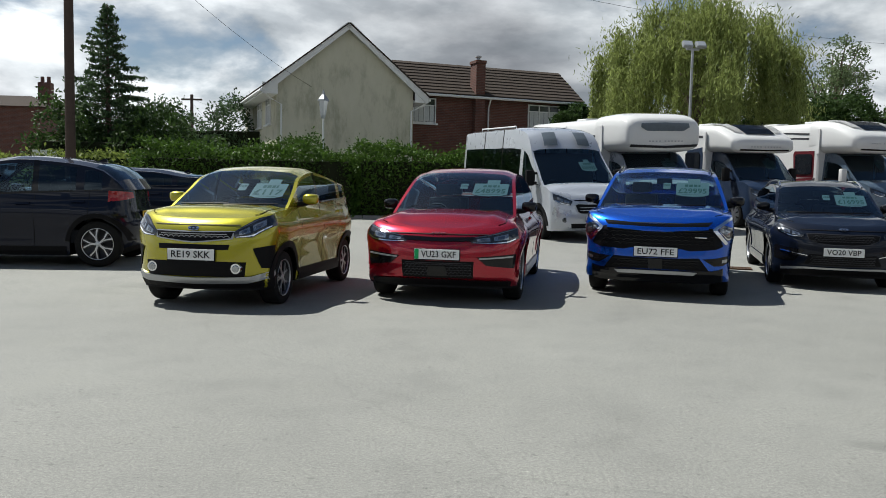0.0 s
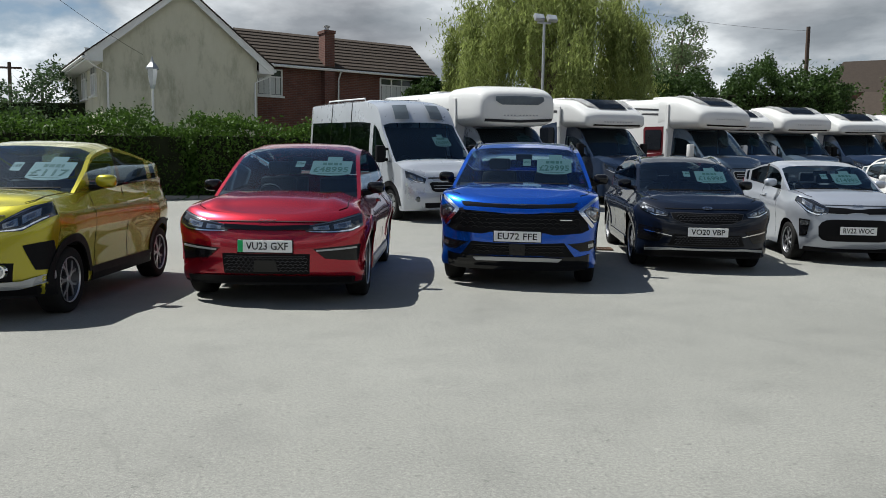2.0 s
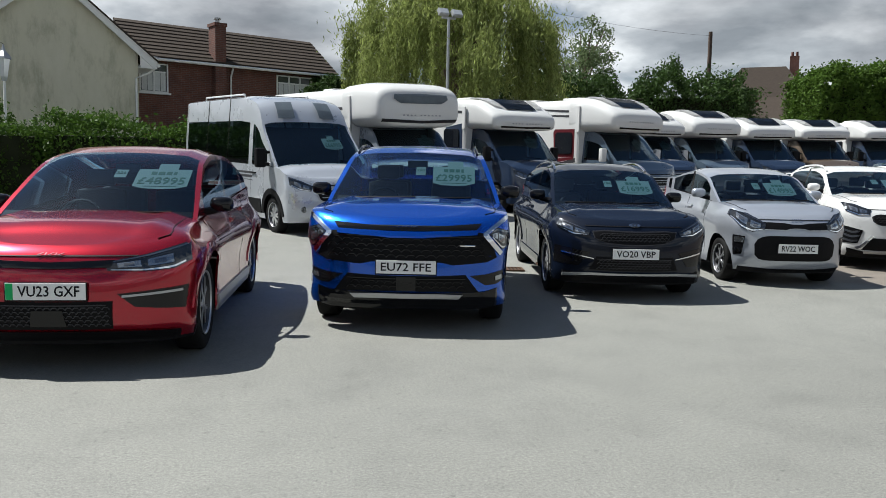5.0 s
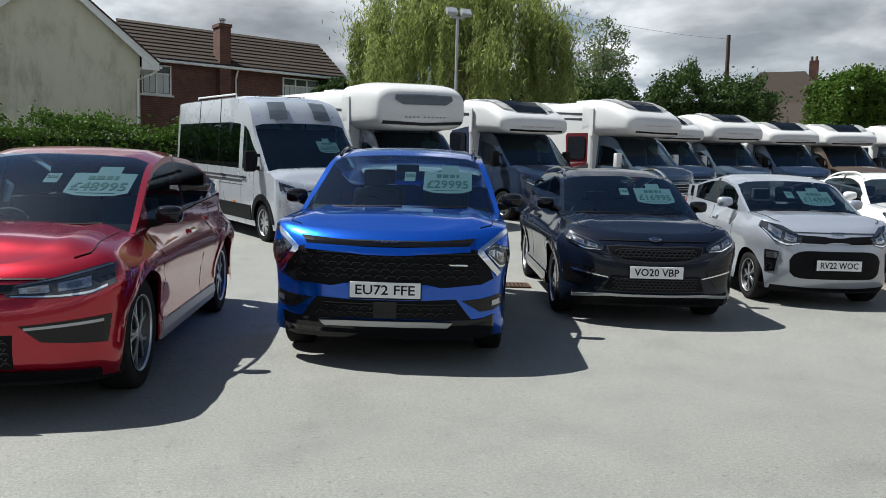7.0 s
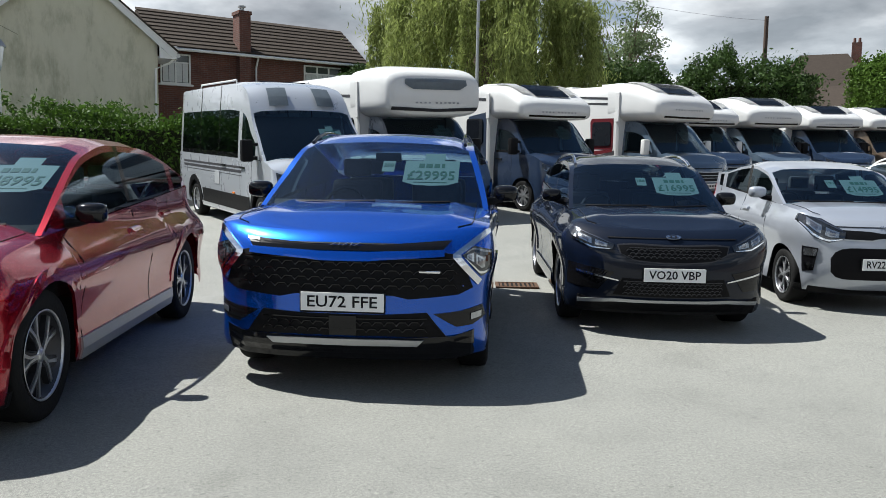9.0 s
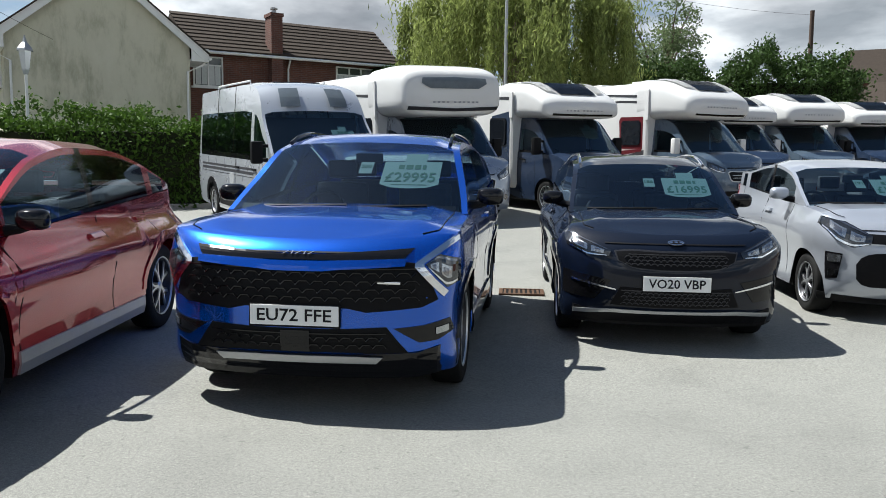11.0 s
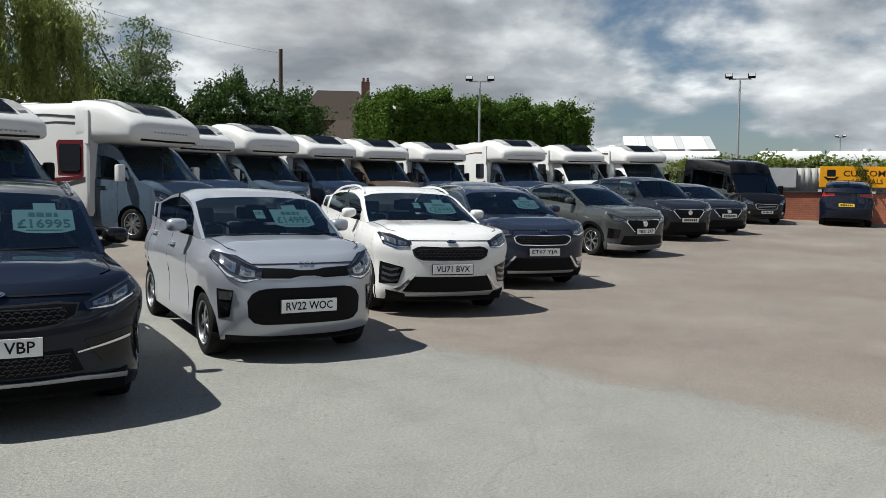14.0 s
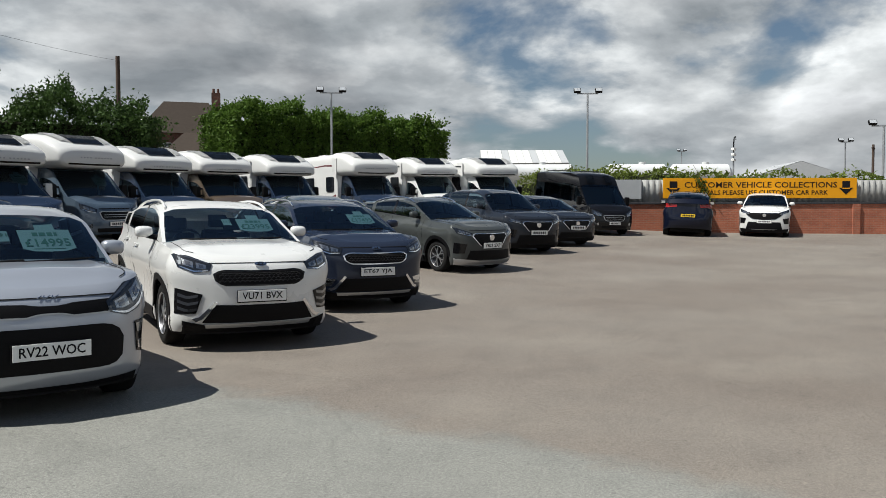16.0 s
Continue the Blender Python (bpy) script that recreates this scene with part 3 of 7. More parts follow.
def price_card(root, sh, price, number, x=0.33, k=0.55, scale=1.0, nx=None, tilt=0):
    m = screen_frame(sh, x, k) @ pose(0, 0, 0, 0, 0, tilt)
    w, h = 0.205 * scale, 0.19 * scale
    out = [(-w, -h * 0.75), (-w * 0.6, -h * 0.95), (0, -h), (w * 0.6, -h * 0.95), (w, -h * 0.75), (w, h * 0.72), (w * 0.45, h * 0.74), (w * 0.45, h * 1.25), (-w * 0.3, h * 1.25), (-w * 0.3, h * 0.74), (-w, h * 0.72)]
    card = part("price_card", prism_bm(bmesh.new(), out, m, 0.002), M_CARD, root, "pale green price card")
    lift = Matrix.Translation((0, 0, 0.0035))
    bm = bmesh.new()
    for xx, ww in ((-0.36, 0.12), (-0.08, 0.14), (0.2, 0.12), (0.42, 0.07)):
        box_bm(bm, w * xx - w * ww, w * xx + w * ww * 0.7, h * 0.22, h * 0.5, 0, 0.001)
    box_bm(bm, -w * 0.6, w * 0.6, -h * 0.8, -h * 0.76, 0, 0.001)
    bm.transform(m @ lift)
    part("card_heading", bm, M_CARDINK, card, "dark heading bars")
    me = text_mesh(price, w * 1.72, h * 0.62, M_CARDINK)
    ob = link_part("card_price", me, card, "dark price figures")
    ob.matrix_local = m @ lift @ pose(0, -h * 0.3, 0)
    if number:
        m2 = screen_frame(sh, x - w - 0.13 if nx is None else nx, k + 0.06) @ pose(0, 0, 0, 0, 0, tilt * 1.5)
        tag = part("stock_card", prism_bm(bmesh.new(), [(-0.05, -0.075), (0.05, -0.075), (0.05, 0.075), (-0.05, 0.075)], m2, 0.002), M_CARD, root, "small pale stock number card")
        ob = link_part("stock_number", text_mesh(number, 0.08, 0.045, M_CARDINK), tag)
        ob.matrix_local = m2 @ lift @ pose(0, 0.015, 0)


def number_plate(root, sh, text, z, rear=False, green=False, width=0.52):
    h = 0.058
    if rear:
        y = sh.rear_y(0, z) + 0.012
        m = pose(0, y, z, 90, 0, 180)
    else:
        y = min(sh.front_y(0, z - h), sh.front_y(0, z + h)) - 0.014
        m = pose(0, y, z, 90, 0, 0)
    out = [(-width / 2, -h), (width / 2, -h), (width / 2, h), (-width / 2, h)]
    bm = prism_bm(bmesh.new(), out, m, 0.006)
    bmesh.ops.bevel(bm, geom=bm.edges[:], offset=0.0015, segments=1, affect="EDGES")
    pl = part("number_plate", bm, M_PLATEYEL if rear else M_PLATE, root, "yellow rear number plate" if rear else "white number plate")
    bm = bmesh.new()
    box_bm(bm, -width / 2 - 0.008, width / 2 + 0.008, -h - 0.012, h + 0.004, -0.012, 0.002, 0.003)
    bm.transform(m)
    part("plate_holder", bm, M_BLACK, pl)
    shift = 0.0
    if green:
        bm = bmesh.new()
        box_bm(bm, -width / 2 + 0.002, -width / 2 + 0.05, -h + 0.002, h - 0.002, 0.006, 0.0075)
        bm.transform(m)
        part("green_band", bm, M_GREEN, pl, "green band")
        shift = 0.02
    if text:
        ob = link_part("plate_text", text_mesh(text, width * (0.84 if not green else 0.77), 0.073, M_INK), pl)
        ob.matrix_local = m @ pose(shift, 0.002, 0.0068)
    else:
        bm = bmesh.new()
        for k in range(7):
            box_bm(bm, -0.2 + k * 0.06, -0.16 + k * 0.06, -0.032, 0.032, 0.006, 0.0075)
        bm.transform(m)
        part("plate_marks", bm, M_INK, pl)


def wheel_at(root, x, y, r, style, right):
    tyre, barrel, spokes, faces, lip, hub = wheel_meshes(r, style)
    wh = new("wheel", tyre)
    wh.parent = root
    wh.matrix_local = pose(x, y, r, 0, 0, 0 if not right else 180)
    for n, me in (("rim", barrel), ("spoke_back", spokes), ("spoke_face", faces), ("rim_lip", lip), ("hub_cap", hub)):
        link_part(n, me, wh)


def mirrors(root, sh, mat, y, z, size=1.0):
    for sx in (-1, 1):
        x = sx * (sh.house_x(y, z) + 0.045)
        bm = bmesh.new()
        tube_bm(bm, [(x - sx * 0.05, y, z - 0.03), (x + sx * 0.03, y + 0.02, z - 0.02), (x + sx * 0.08, y + 0.04, z)], [0.035, 0.03, 0.03], 8)
        arm = part("mirror_arm", bm, M_BLACK, root)
        bm = bmesh.new()
        bmesh.ops.create_uvsphere(bm, u_segments=18, v_segments=10, radius=1)
        for v in bm.verts:
            c = v.co
            sq = lambda t: math.copysign(abs(t) ** 0.62, t)
            v.co = Vector((x + sx * 0.10 + sq(c.x) * 0.10 * size, y + 0.05 + (c.y * 0.075 if c.y < 0 else sq(c.y) * 0.045), z + 0.035 + sq(c.z) * 0.066 * size))
        part("mirror_cap", bm, mat, root, smooth=True)
        bm = bmesh.new()
        box_bm(bm, x + sx * 0.10 - 0.08, x + sx * 0.10 + 0.08, y + 0.085, y + 0.099, z - 0.02, z + 0.085, 0.005)
        part("mirror_glass", bm, M_CHROME, arm)


def place_on_yard(x, y, rz, s):
    """Pose of a vehicle whose nose is at x, y, lying on the yard's slope."""
    r = Matrix.Rotation(radians(rz), 3, "Z")

    def at(lx, ly):
        p = r @ Vector((lx, ly, 0))
        return Vector((x + p.x, y + p.y, g(x + p.x, y + p.y)))
    a0, a1 = s["axles"]
    f, b = (at(-0.7, a0) + at(0.7, a0)) / 2, (at(-0.7, a1) + at(0.7, a1)) / 2
    right = (at(0.7, (a0 + a1) / 2) - at(-0.7, (a0 + a1) / 2)).normalized()
    back = (b - f).normalized()
    up = right.cross(back).normalized()
    right = back.cross(up)
    m = Matrix((right, back, up)).transposed().to_4x4()
    m.translation = f - back * a0
    return m


def door_lines(root, sh, doors, handle_mat):
    """Shut lines and handles on both flanks."""
    s = sh.s
    for sx in (-1, 1):
        for y in doors:
            z0, z1 = max(s["clear"] + 0.12, sh.low(y) + 0.02), sh.top(y) - 0.01
            part("shut_line", patch(sh, [(y - 0.004, z1), (y - 0.004, z0)], [(y + 0.004, z1), (y + 0.004, z0)], "side", 0.0015, 0.004, 8, 1, sx), M_BLACK, root)
        for y in doors[1:]:
            z = sh.top(y) - 0.16
            part("door_handle", patch(sh, [(y - 0.27, z + 0.015), (y - 0.06, z + 0.02)], [(y - 0.27, z - 0.012), (y - 0.06, z - 0.008)], "side", 0.03, 0.035, 6, 2, sx), handle_mat, root)


def make_car(name, label, s, feats, x, y, rz, plate, price=None, number=None, plate_z=0.58, rear_plate=None, green=False, card=(0.33, 0.55, 1.0)):
    root = new(name)
    tagged(root, label, "car", "cars for sale in the yard")
    sh = Shell(s)
    mats = s["mats"]
    build_shell(root, sh, mats)
    cabin(root, sh)
    for yw in s["axles"]:
        for sx in (-1, 1):
            wheel_at(root, sx * (s["w"] - 0.145), yw, s["wheel"], s["rims"], sx > 0)
    dz = s.get("dz", 0.0)
    for nm, mat, up, low, off, thick, both in feats:
        up, low = [(a, b - dz) for a, b in up], [(a, b - dz) for a, b in low]
        if nm == "bumper_lip":
            low = [(a, max(s["clear"] - 0.02, b - 0.05)) for a, b in low]
        for sx in ((-1, 1) if both else (1,)):
            part(nm, patch(sh, up, low, "front", off, thick, 16, 4, sx), mat, root, smooth=False)
            if nm == "headlamp":
                lamp_details(root, sh, up, low, off, sx)
    if s.get("cladding"):
        for sx in (-1, 1):
            for yw in s["axles"]:
                ang = [radians(a) for a in range(5, 176, 10)]
                R0, R1 = s["arch"], s["arch"] + 0.065
                up = [(yw + R1 * math.cos(a), max(s["wheel"] + R1 * math.sin(a), s["clear"] + 0.02)) for a in ang]
                low = [(yw + R0 * math.cos(a), max(s["wheel"] + R0 * math.sin(a) * 0.98, s["clear"] + 0.02)) for a in ang]
                part("arch_trim", patch(sh, up, low, "side", 0.012, 0.02, 16, 2, sx), s["cladding"], root)
            y0, y1 = s["axles"][0] + s["arch"] + 0.05, s["axles"][1] - s["arch"] - 0.05
            part("sill_trim", patch(sh, [(y0, s["clear"] + 0.14), (y1, s["clear"] + 0.14)], [(y0, s["clear"] + 0.005), (y1, s["clear"] + 0.005)], "side", 0.014, 0.03, 10, 2, sx), s.get("sill_trim", s["cladding"]), root)
    door_lines(root, sh, s["doors"], s.get("handles", mats["paint"]))
    mirrors(root, sh, s.get("mirror", mats["paint"]), sh.yc + 0.5, sh.top(sh.yc + 0.5) + 0.06)
    # bonnet shut lines, scuttle
    crown, w = s.get("crown", 0.05), s["w"]
    for sx in (-1, 1):
        pts = []
        for k in range(12):
            yy = 0.32 + (sh.yc + 0.12 - 0.32) * k / 11
            zz = sh.top(yy)
            pts.append((sx * sh.side_x(yy, zz) * 0.88, yy, zz + crown * (1 - 0.88 ** 2.4) * min(1, (yy - sh.nose(zz)) / 0.25) + 0.003))
        part("bonnet_line", tube_bm(bmesh.new(), pts, [0.004] * 12, 4), M_BLACK, root)
    edge = sh.top(0.0) - 0.03
    part("bonnet_gap", patch(sh, [(-w * 0.6, edge + 0.004), (w * 0.6, edge + 0.004)], [(-w * 0.6, edge - 0.003), (w * 0.6, edge - 0.003)], "front", 0.002, 0.01, 18, 1, 1), M_BLACK, root)
    bm = bmesh.new()
    rows = []
    for k in (0.0, 0.03, 0.075):
        rows.append([bm.verts.new(screen_frame(sh, w * 0.84 * c / 10, k) @ Vector((0, 0, 0.046))) for c in range(-10, 11)])
    for r0, r1 in zip(rows, rows[1:]):
        for c in range(20):
            bm.faces.new((r0[c], r0[c + 1], r1[c + 1], r1[c]))
    bmesh.ops.solidify(bm, geom=bm.faces[:], thickness=0.006)
    part("scuttle_panel", bm, M_BLACK, root)
    # wipers
    for x0, x1 in ((-0.6, 0.02), (-0.02, 0.58)):
        bm = bmesh.new()
        pts = []
        for k in range(7):
            xx = x0 + (x1 - x0) * k / 6
            m = screen_frame(sh, xx, 0.035 + 0.03 * k / 6)
            pts.append(m @ Vector((0, 0, 0.055)))
        tube_bm(bm, pts, [0.012] * 7, 6)
        part("wiper", bm, M_BLACK, root)
    if s.get("rails"):
        for sx in (-1, 1):
            bm = bmesh.new()
            y0, y1 = sh.ywt + 0.1, s["house_y"][-1][0] - 0.65
            pts = []
            for k in range(13):
                yy = y0 + (y1 - y0) * k / 12
                zz = sh.roof(yy)
                pts.append((sx * (sh.house_x(yy, zz) - 0.05), yy, zz - 0.025 + 0.042 * math.sin(math.pi * k / 12) ** 0.35))
            tube_bm(bm, pts, [0.016] * 13, 8)
            part("roof_rail", bm, s["rails"], root)
    # shark-fin aerial
    ya = s["house_y"][-1][0] - 0.75
    bm = prism_bm(bmesh.new(), [(0, 0), (0.16, 0), (0.13, 0.055), (0.1, 0.06)], pose(-0.015, ya, sh.roof(ya) + 0.005, 90, 0, 90), 0.03)
    part("aerial", bm, mats["paint"], root)
    # tail lamps
    zt = sh.top(sh.L - 0.3)
    for sx in (-1, 1):
        part("tail_lamp", patch(sh, [(s["w"] * 0.45, zt - 0.03), (s["w"] * 0.999, zt + 0.0)], [(s["w"] * 0.45, zt - 0.12), (s["w"] * 0.999, zt - 0.17)], "rear", 0.008, 0.03, 14, 3, sx), M_REDLAMP, root)
    if plate is not None:
        number_plate(root, sh, plate, plate_z, False, green)
    if rear_plate is not None:
        number_plate(root, sh, rear_plate, 0.8, True)
    if price:
        price_card(root, sh, price, number, card[0], card[1], card[2])
    root.matrix_basis = place_on_yard(x, y, rz, s)
    return root, sh


def bars(name, sh, root, mat, x0, x1, zs, off=0.012, h=0.008):
    for z in zs:
        part(name, patch(sh, [(x0, z + h), (x1, z + h)], [(x0, z - h), (x1, z - h)], "front", off, 0.02, 14, 1, 1), mat, root)


def honeycomb(name, sh, root, mat, x0, x1, z0, z1, cell, off=0.008):
    """A mesh of slanting wires that follows the nose."""
    dz = sh.s.get("dz", 0.0)
    z0, z1 = z0 - dz, z1 - dz
    bm = bmesh.new()
    rows, cols = max(1, round((z1 - z0) / cell)), max(2, round((x1 - x0) / (cell * 1.7)))
    dz, dx = (z1 - z0) / rows, (x1 - x0) / cols
    for r in range(rows):
        for c in range(cols):
            ox = (r % 2) * dx / 2
            pts = [(x0 + c * dx + ox, z0 + r * dz + dz * 0.5), (x0 + (c + 0.25) * dx + ox, z0 + (r + 1) * dz), (x0 + (c + 0.75) * dx + ox, z0 + (r + 1) * dz), (x0 + (c + 1) * dx + ox, z0 + r * dz + dz * 0.5)]
            pts = [p for p in pts if x0 <= p[0] <= x1 and p[1] <= z1 - 0.002]
            if len(pts) > 1:
                tube_bm(bm, [(a, sh.front_y(a, b) - off, b) for a, b in pts], [0.005] * len(pts), 4)
    part(name, bm, mat, root)


def badge(sh, root, z, w=0.13, oval=True, mat=None):
    """A small plain maker's badge on the nose."""
    z -= sh.s.get("dz", 0.0)
    y = sh.front_y(0, z) - 0.01
    m = pose(0, y, z, 90 - s_tilt(sh, z), 0, 0)
    if oval:
        out = [(w / 2 * math.cos(a), 0.028 * math.sin(a)) for a in [k * math.tau / 20 for k in range(20)]]
        part("badge", prism_bm(bmesh.new(), out, m, 0.008), M_CHROME, root, "oval chrome badge")
        out = [(w / 2.35 * math.cos(a), 0.02 * math.sin(a)) for a in [k * math.tau / 20 for k in range(20)]]
        part("badge_field", prism_bm(bmesh.new(), out, m @ Matrix.Translation((0, 0, 0.004)), 0.006), M_GLOSSBLACK, root)
        bm = bmesh.new()
        for a in (-0.3, 0.0, 0.3):
            box_bm(bm, a * w - 0.012, a * w + 0.012, -0.009, 0.009, 0.008, 0.0115)
        bm.transform(m)
        part("badge_marks", bm, M_CHROME, root)
    else:
        bm = bmesh.new()
        for k in range(5):
            c = (k - 2) * w / 5
            lean = (0.35, -0.35)[k % 2]
            prism_bm(bm, [(c - 0.014 - lean * 0.02, -0.012), (c - 0.006 - lean * 0.02, -0.012), (c + 0.014 + lean * 0.02, 0.012), (c + 0.006 + lean * 0.02, 0.012)], m, 0.006)
        part("badge", bm, mat or M_CHROME, root, "slanting chrome strokes")


def s_tilt(sh, z):
    return math.degrees(math.atan2(sh.nose(z + 0.02) - sh.nose(z - 0.02), 0.04))


# ---- the cars ----
def spec(l, w, h, wb, fo, wheel, clear, edge, cowl_y, cowl_z, screen_top, roof_w, belt, mats, rims="five", **kw):
    top_end = cowl_z + belt
    s = dict(l=l, w=w, h=h, axles=(fo, fo + wb), wheel=wheel, arch=wheel + 0.055, clear=clear, cowl=cowl_y, screen_top=screen_top, roof_w=roof_w * 1.09, mats=mats, rims=rims)
    s["top"] = [(0.0, edge - 0.015), (0.25, edge + 0.035), (cowl_y * 0.6, edge + (cowl_z - edge) * 0.72), (cowl_y, cowl_z - 0.015), (cowl_y + 0.3, cowl_z), (l * 0.6, cowl_z + belt * 0.45), (l - 0.1, top_end)]
    s["nose"] = [(clear, 0.13), (clear + 0.1, 0.04), (0.48, 0.0), (0.64, 0.008), (edge - 0.16, 0.035), (edge - 0.06, 0.085), (edge - 0.01, 0.15), (edge + 0.05, 0.22)]
    # flanks that roll inwards to the waistline
    zc, sd = cowl_z, kw.pop("shoulder", 0.915)
    s["side"] = [(0.15, 0.92), (0.30, 0.968), (0.45, 0.955), (zc - 0.42, 0.968), (zc - 0.27, 1.0), (zc - 0.19, 0.994), (zc - 0.10, 0.5 + 0.5 * sd), (zc - 0.02, sd), (zc + 0.06, sd - 0.02), (zc + 0.4, sd - 0.035)]
    s["tail"] = [(clear, 0.16), (0.45, 0.02), (0.65, 0.0), (0.85, 0.06), (top_end, 0.12)]
    sw = screen_top - cowl_y
    s["roof"] = kw.pop("roof", None) or [(cowl_y, cowl_z + 0.005), (cowl_y + sw * 0.5, cowl_z + (h - 0.07 - cowl_z) * 0.535), (screen_top, h - 0.07), (screen_top + 0.55, h), (l - 1.25, h - 0.025), (l - 0.5, h - 0.13), (l - 0.2, top_end + 0.18), (l - 0.06, top_end)]
    b = kw.pop("b_post", fo + wb * 0.52 + 0.28)
    c = kw.pop("c_post", l - 0.85)
    s["house_y"] = [(cowl_y, "a_base"), (cowl_y + 0.42, "front_window"), (b, "pillar"), (b + 0.09, "rear_window"), (c, "paint"), (c + 0.14, "quarter"), (l - 0.42, "paint"), (l - 0.06, "")]
    s["rear_glass"] = (l - 0.52, l - 0.16)
    s["doors"] = [fo + 0.5, b + 0.05, fo + wb - 0.12]
    s.update(kw)
    return s


P_YELLOW = paint("lime_yellow_paint", (0.38, 0.345, 0.018), 0.6, 0.26)
P_RED = paint("runway_red_paint", (0.34, 0.0035, 0.017), 0.7, 0.24)
P_BLUE = paint("bright_blue_paint", (0.004, 0.085, 0.50), 0.75, 0.24)
P_BLACK = paint("black_pearl_paint", (0.004, 0.007, 0.016), 0.0, 0.5)
P_SILVER = paint("silver_paint", (0.40, 0.425, 0.475), 0.5, 0.3)
P_WHITE = paint("white_pearl_paint", (0.68, 0.68, 0.665), 0.1)
P_SLATE = paint("slate_blue_paint", (0.018, 0.024, 0.042), 0.0)
P_GREY = paint("mid_grey_paint", (0.055, 0.06, 0.06), 0.1)
P_DARKGREY = paint("machine_grey_paint", (0.016, 0.019, 0.026), 0.0)
P_NAVY = paint("navy_paint", (0.004, 0.006, 0.016), 0.0, 0.5)
P_BLUEGREY = paint("blue_grey_paint", (0.10, 0.13, 0.16), 0.5)


def both(u):
    """Mirrors a line of the right half into one across the nose."""
    return [(-a, b) for a, b in u[::-1]] + list(u)


# lime yellow crossover city car
sp = spec(3.67, 0.80, 1.555, 2.40, 0.72, 0.30, 0.23, 0.95, 0.80, 1.07, 1.52, 0.555, 0.12, {"paint": P_YELLOW}, "five", cladding=M_BLACK, b_post=2.0, c_post=2.95)
car, sh = make_car("small_car", "lime yellow five-door city car with grey crossover trim", sp, [
    ("headlamp", M_LAMP, [(0.43, 0.83), (0.60, 0.96), (0.775, 1.055)], [(0.45, 0.775), (0.62, 0.78), (0.79, 0.90)], 0.01, 0.04, True),
    ("grille_frame", M_SILVERTRIM, [(-0.45, 0.845), (-0.15, 0.84), (0.0, 0.835), (0.15, 0.84), (0.45, 0.845)], [(-0.43, 0.76), (-0.12, 0.725), (0, 0.715), (0.12, 0.725), (0.43, 0.76)], 0.004, 0.03, False),
    ("grille", M_BLACK, [(-0.43, 0.835), (0.0, 0.825), (0.43, 0.835)], [(-0.41, 0.77), (-0.12, 0.738), (0, 0.73), (0.12, 0.738), (0.41, 0.77)], 0.009, 0.03, False),
    ("upper_intake", M_BLACK, [(-0.40, 0.70), (0.40, 0.70)], [(-0.385, 0.645), (0.385, 0.645)], 0.006, 0.03, False),
    ("side_vent", M_BLACK, [(0.62, 0.66), (0.775, 0.69)], [(0.69, 0.45), (0.775, 0.44)], 0.01, 0.04, True),
    ("lower_intake", M_BLACK, [(-0.56, 0.515), (0, 0.53), (0.56, 0.515)], [(-0.54, 0.36), (0.54, 0.36)], 0.008, 0.03, False),
    ("skid_plate", M_SILVERTRIM, [(-0.79, 0.42), (-0.6, 0.36), (0, 0.345), (0.6, 0.36), (0.79, 0.42)], [(-0.76, 0.34), (-0.6, 0.29), (0, 0.275), (0.6, 0.29), (0.76, 0.34)], 0.03, 0.05, False),
    ("bumper_lip", M_BLACK, [(-0.79, 0.34), (-0.6, 0.29), (0, 0.275), (0.6, 0.29), (0.79, 0.34)], [(-0.76, 0.215), (0, 0.21), (0.76, 0.215)], 0.012, 0.04, False),
], -2.735, 8.32, -9, "RE19 SKK", "£117", "169", 0.592, card=(0.36, 0.55, 1.0))
honeycomb("grille_mesh", sh, car, M_SILVERTRIM, -0.40, 0.40, 0.755, 0.825, 0.035, 0.013)
badge(sh, car, 0.865)
for sx in (-1, 1):
    bm = bmesh.new()
    yy = sh.front_y(0.47, 0.45) - 0.03
    tube_bm(bm, [(sx * 0.47, yy + 0.03, 0.45), (sx * 0.47, yy, 0.45)], [0.062, 0.055], 20)
    lamp = part("fog_lamp", bm, M_CHROME, car)
    bm = bmesh.new()
    tube_bm(bm, [(sx * 0.47, yy, 0.45), (sx * 0.47, yy - 0.004, 0.45)], [0.04, 0.03], 16)
    part("fog_lamp_lens", bm, M_LAMPCLEAR, lamp)

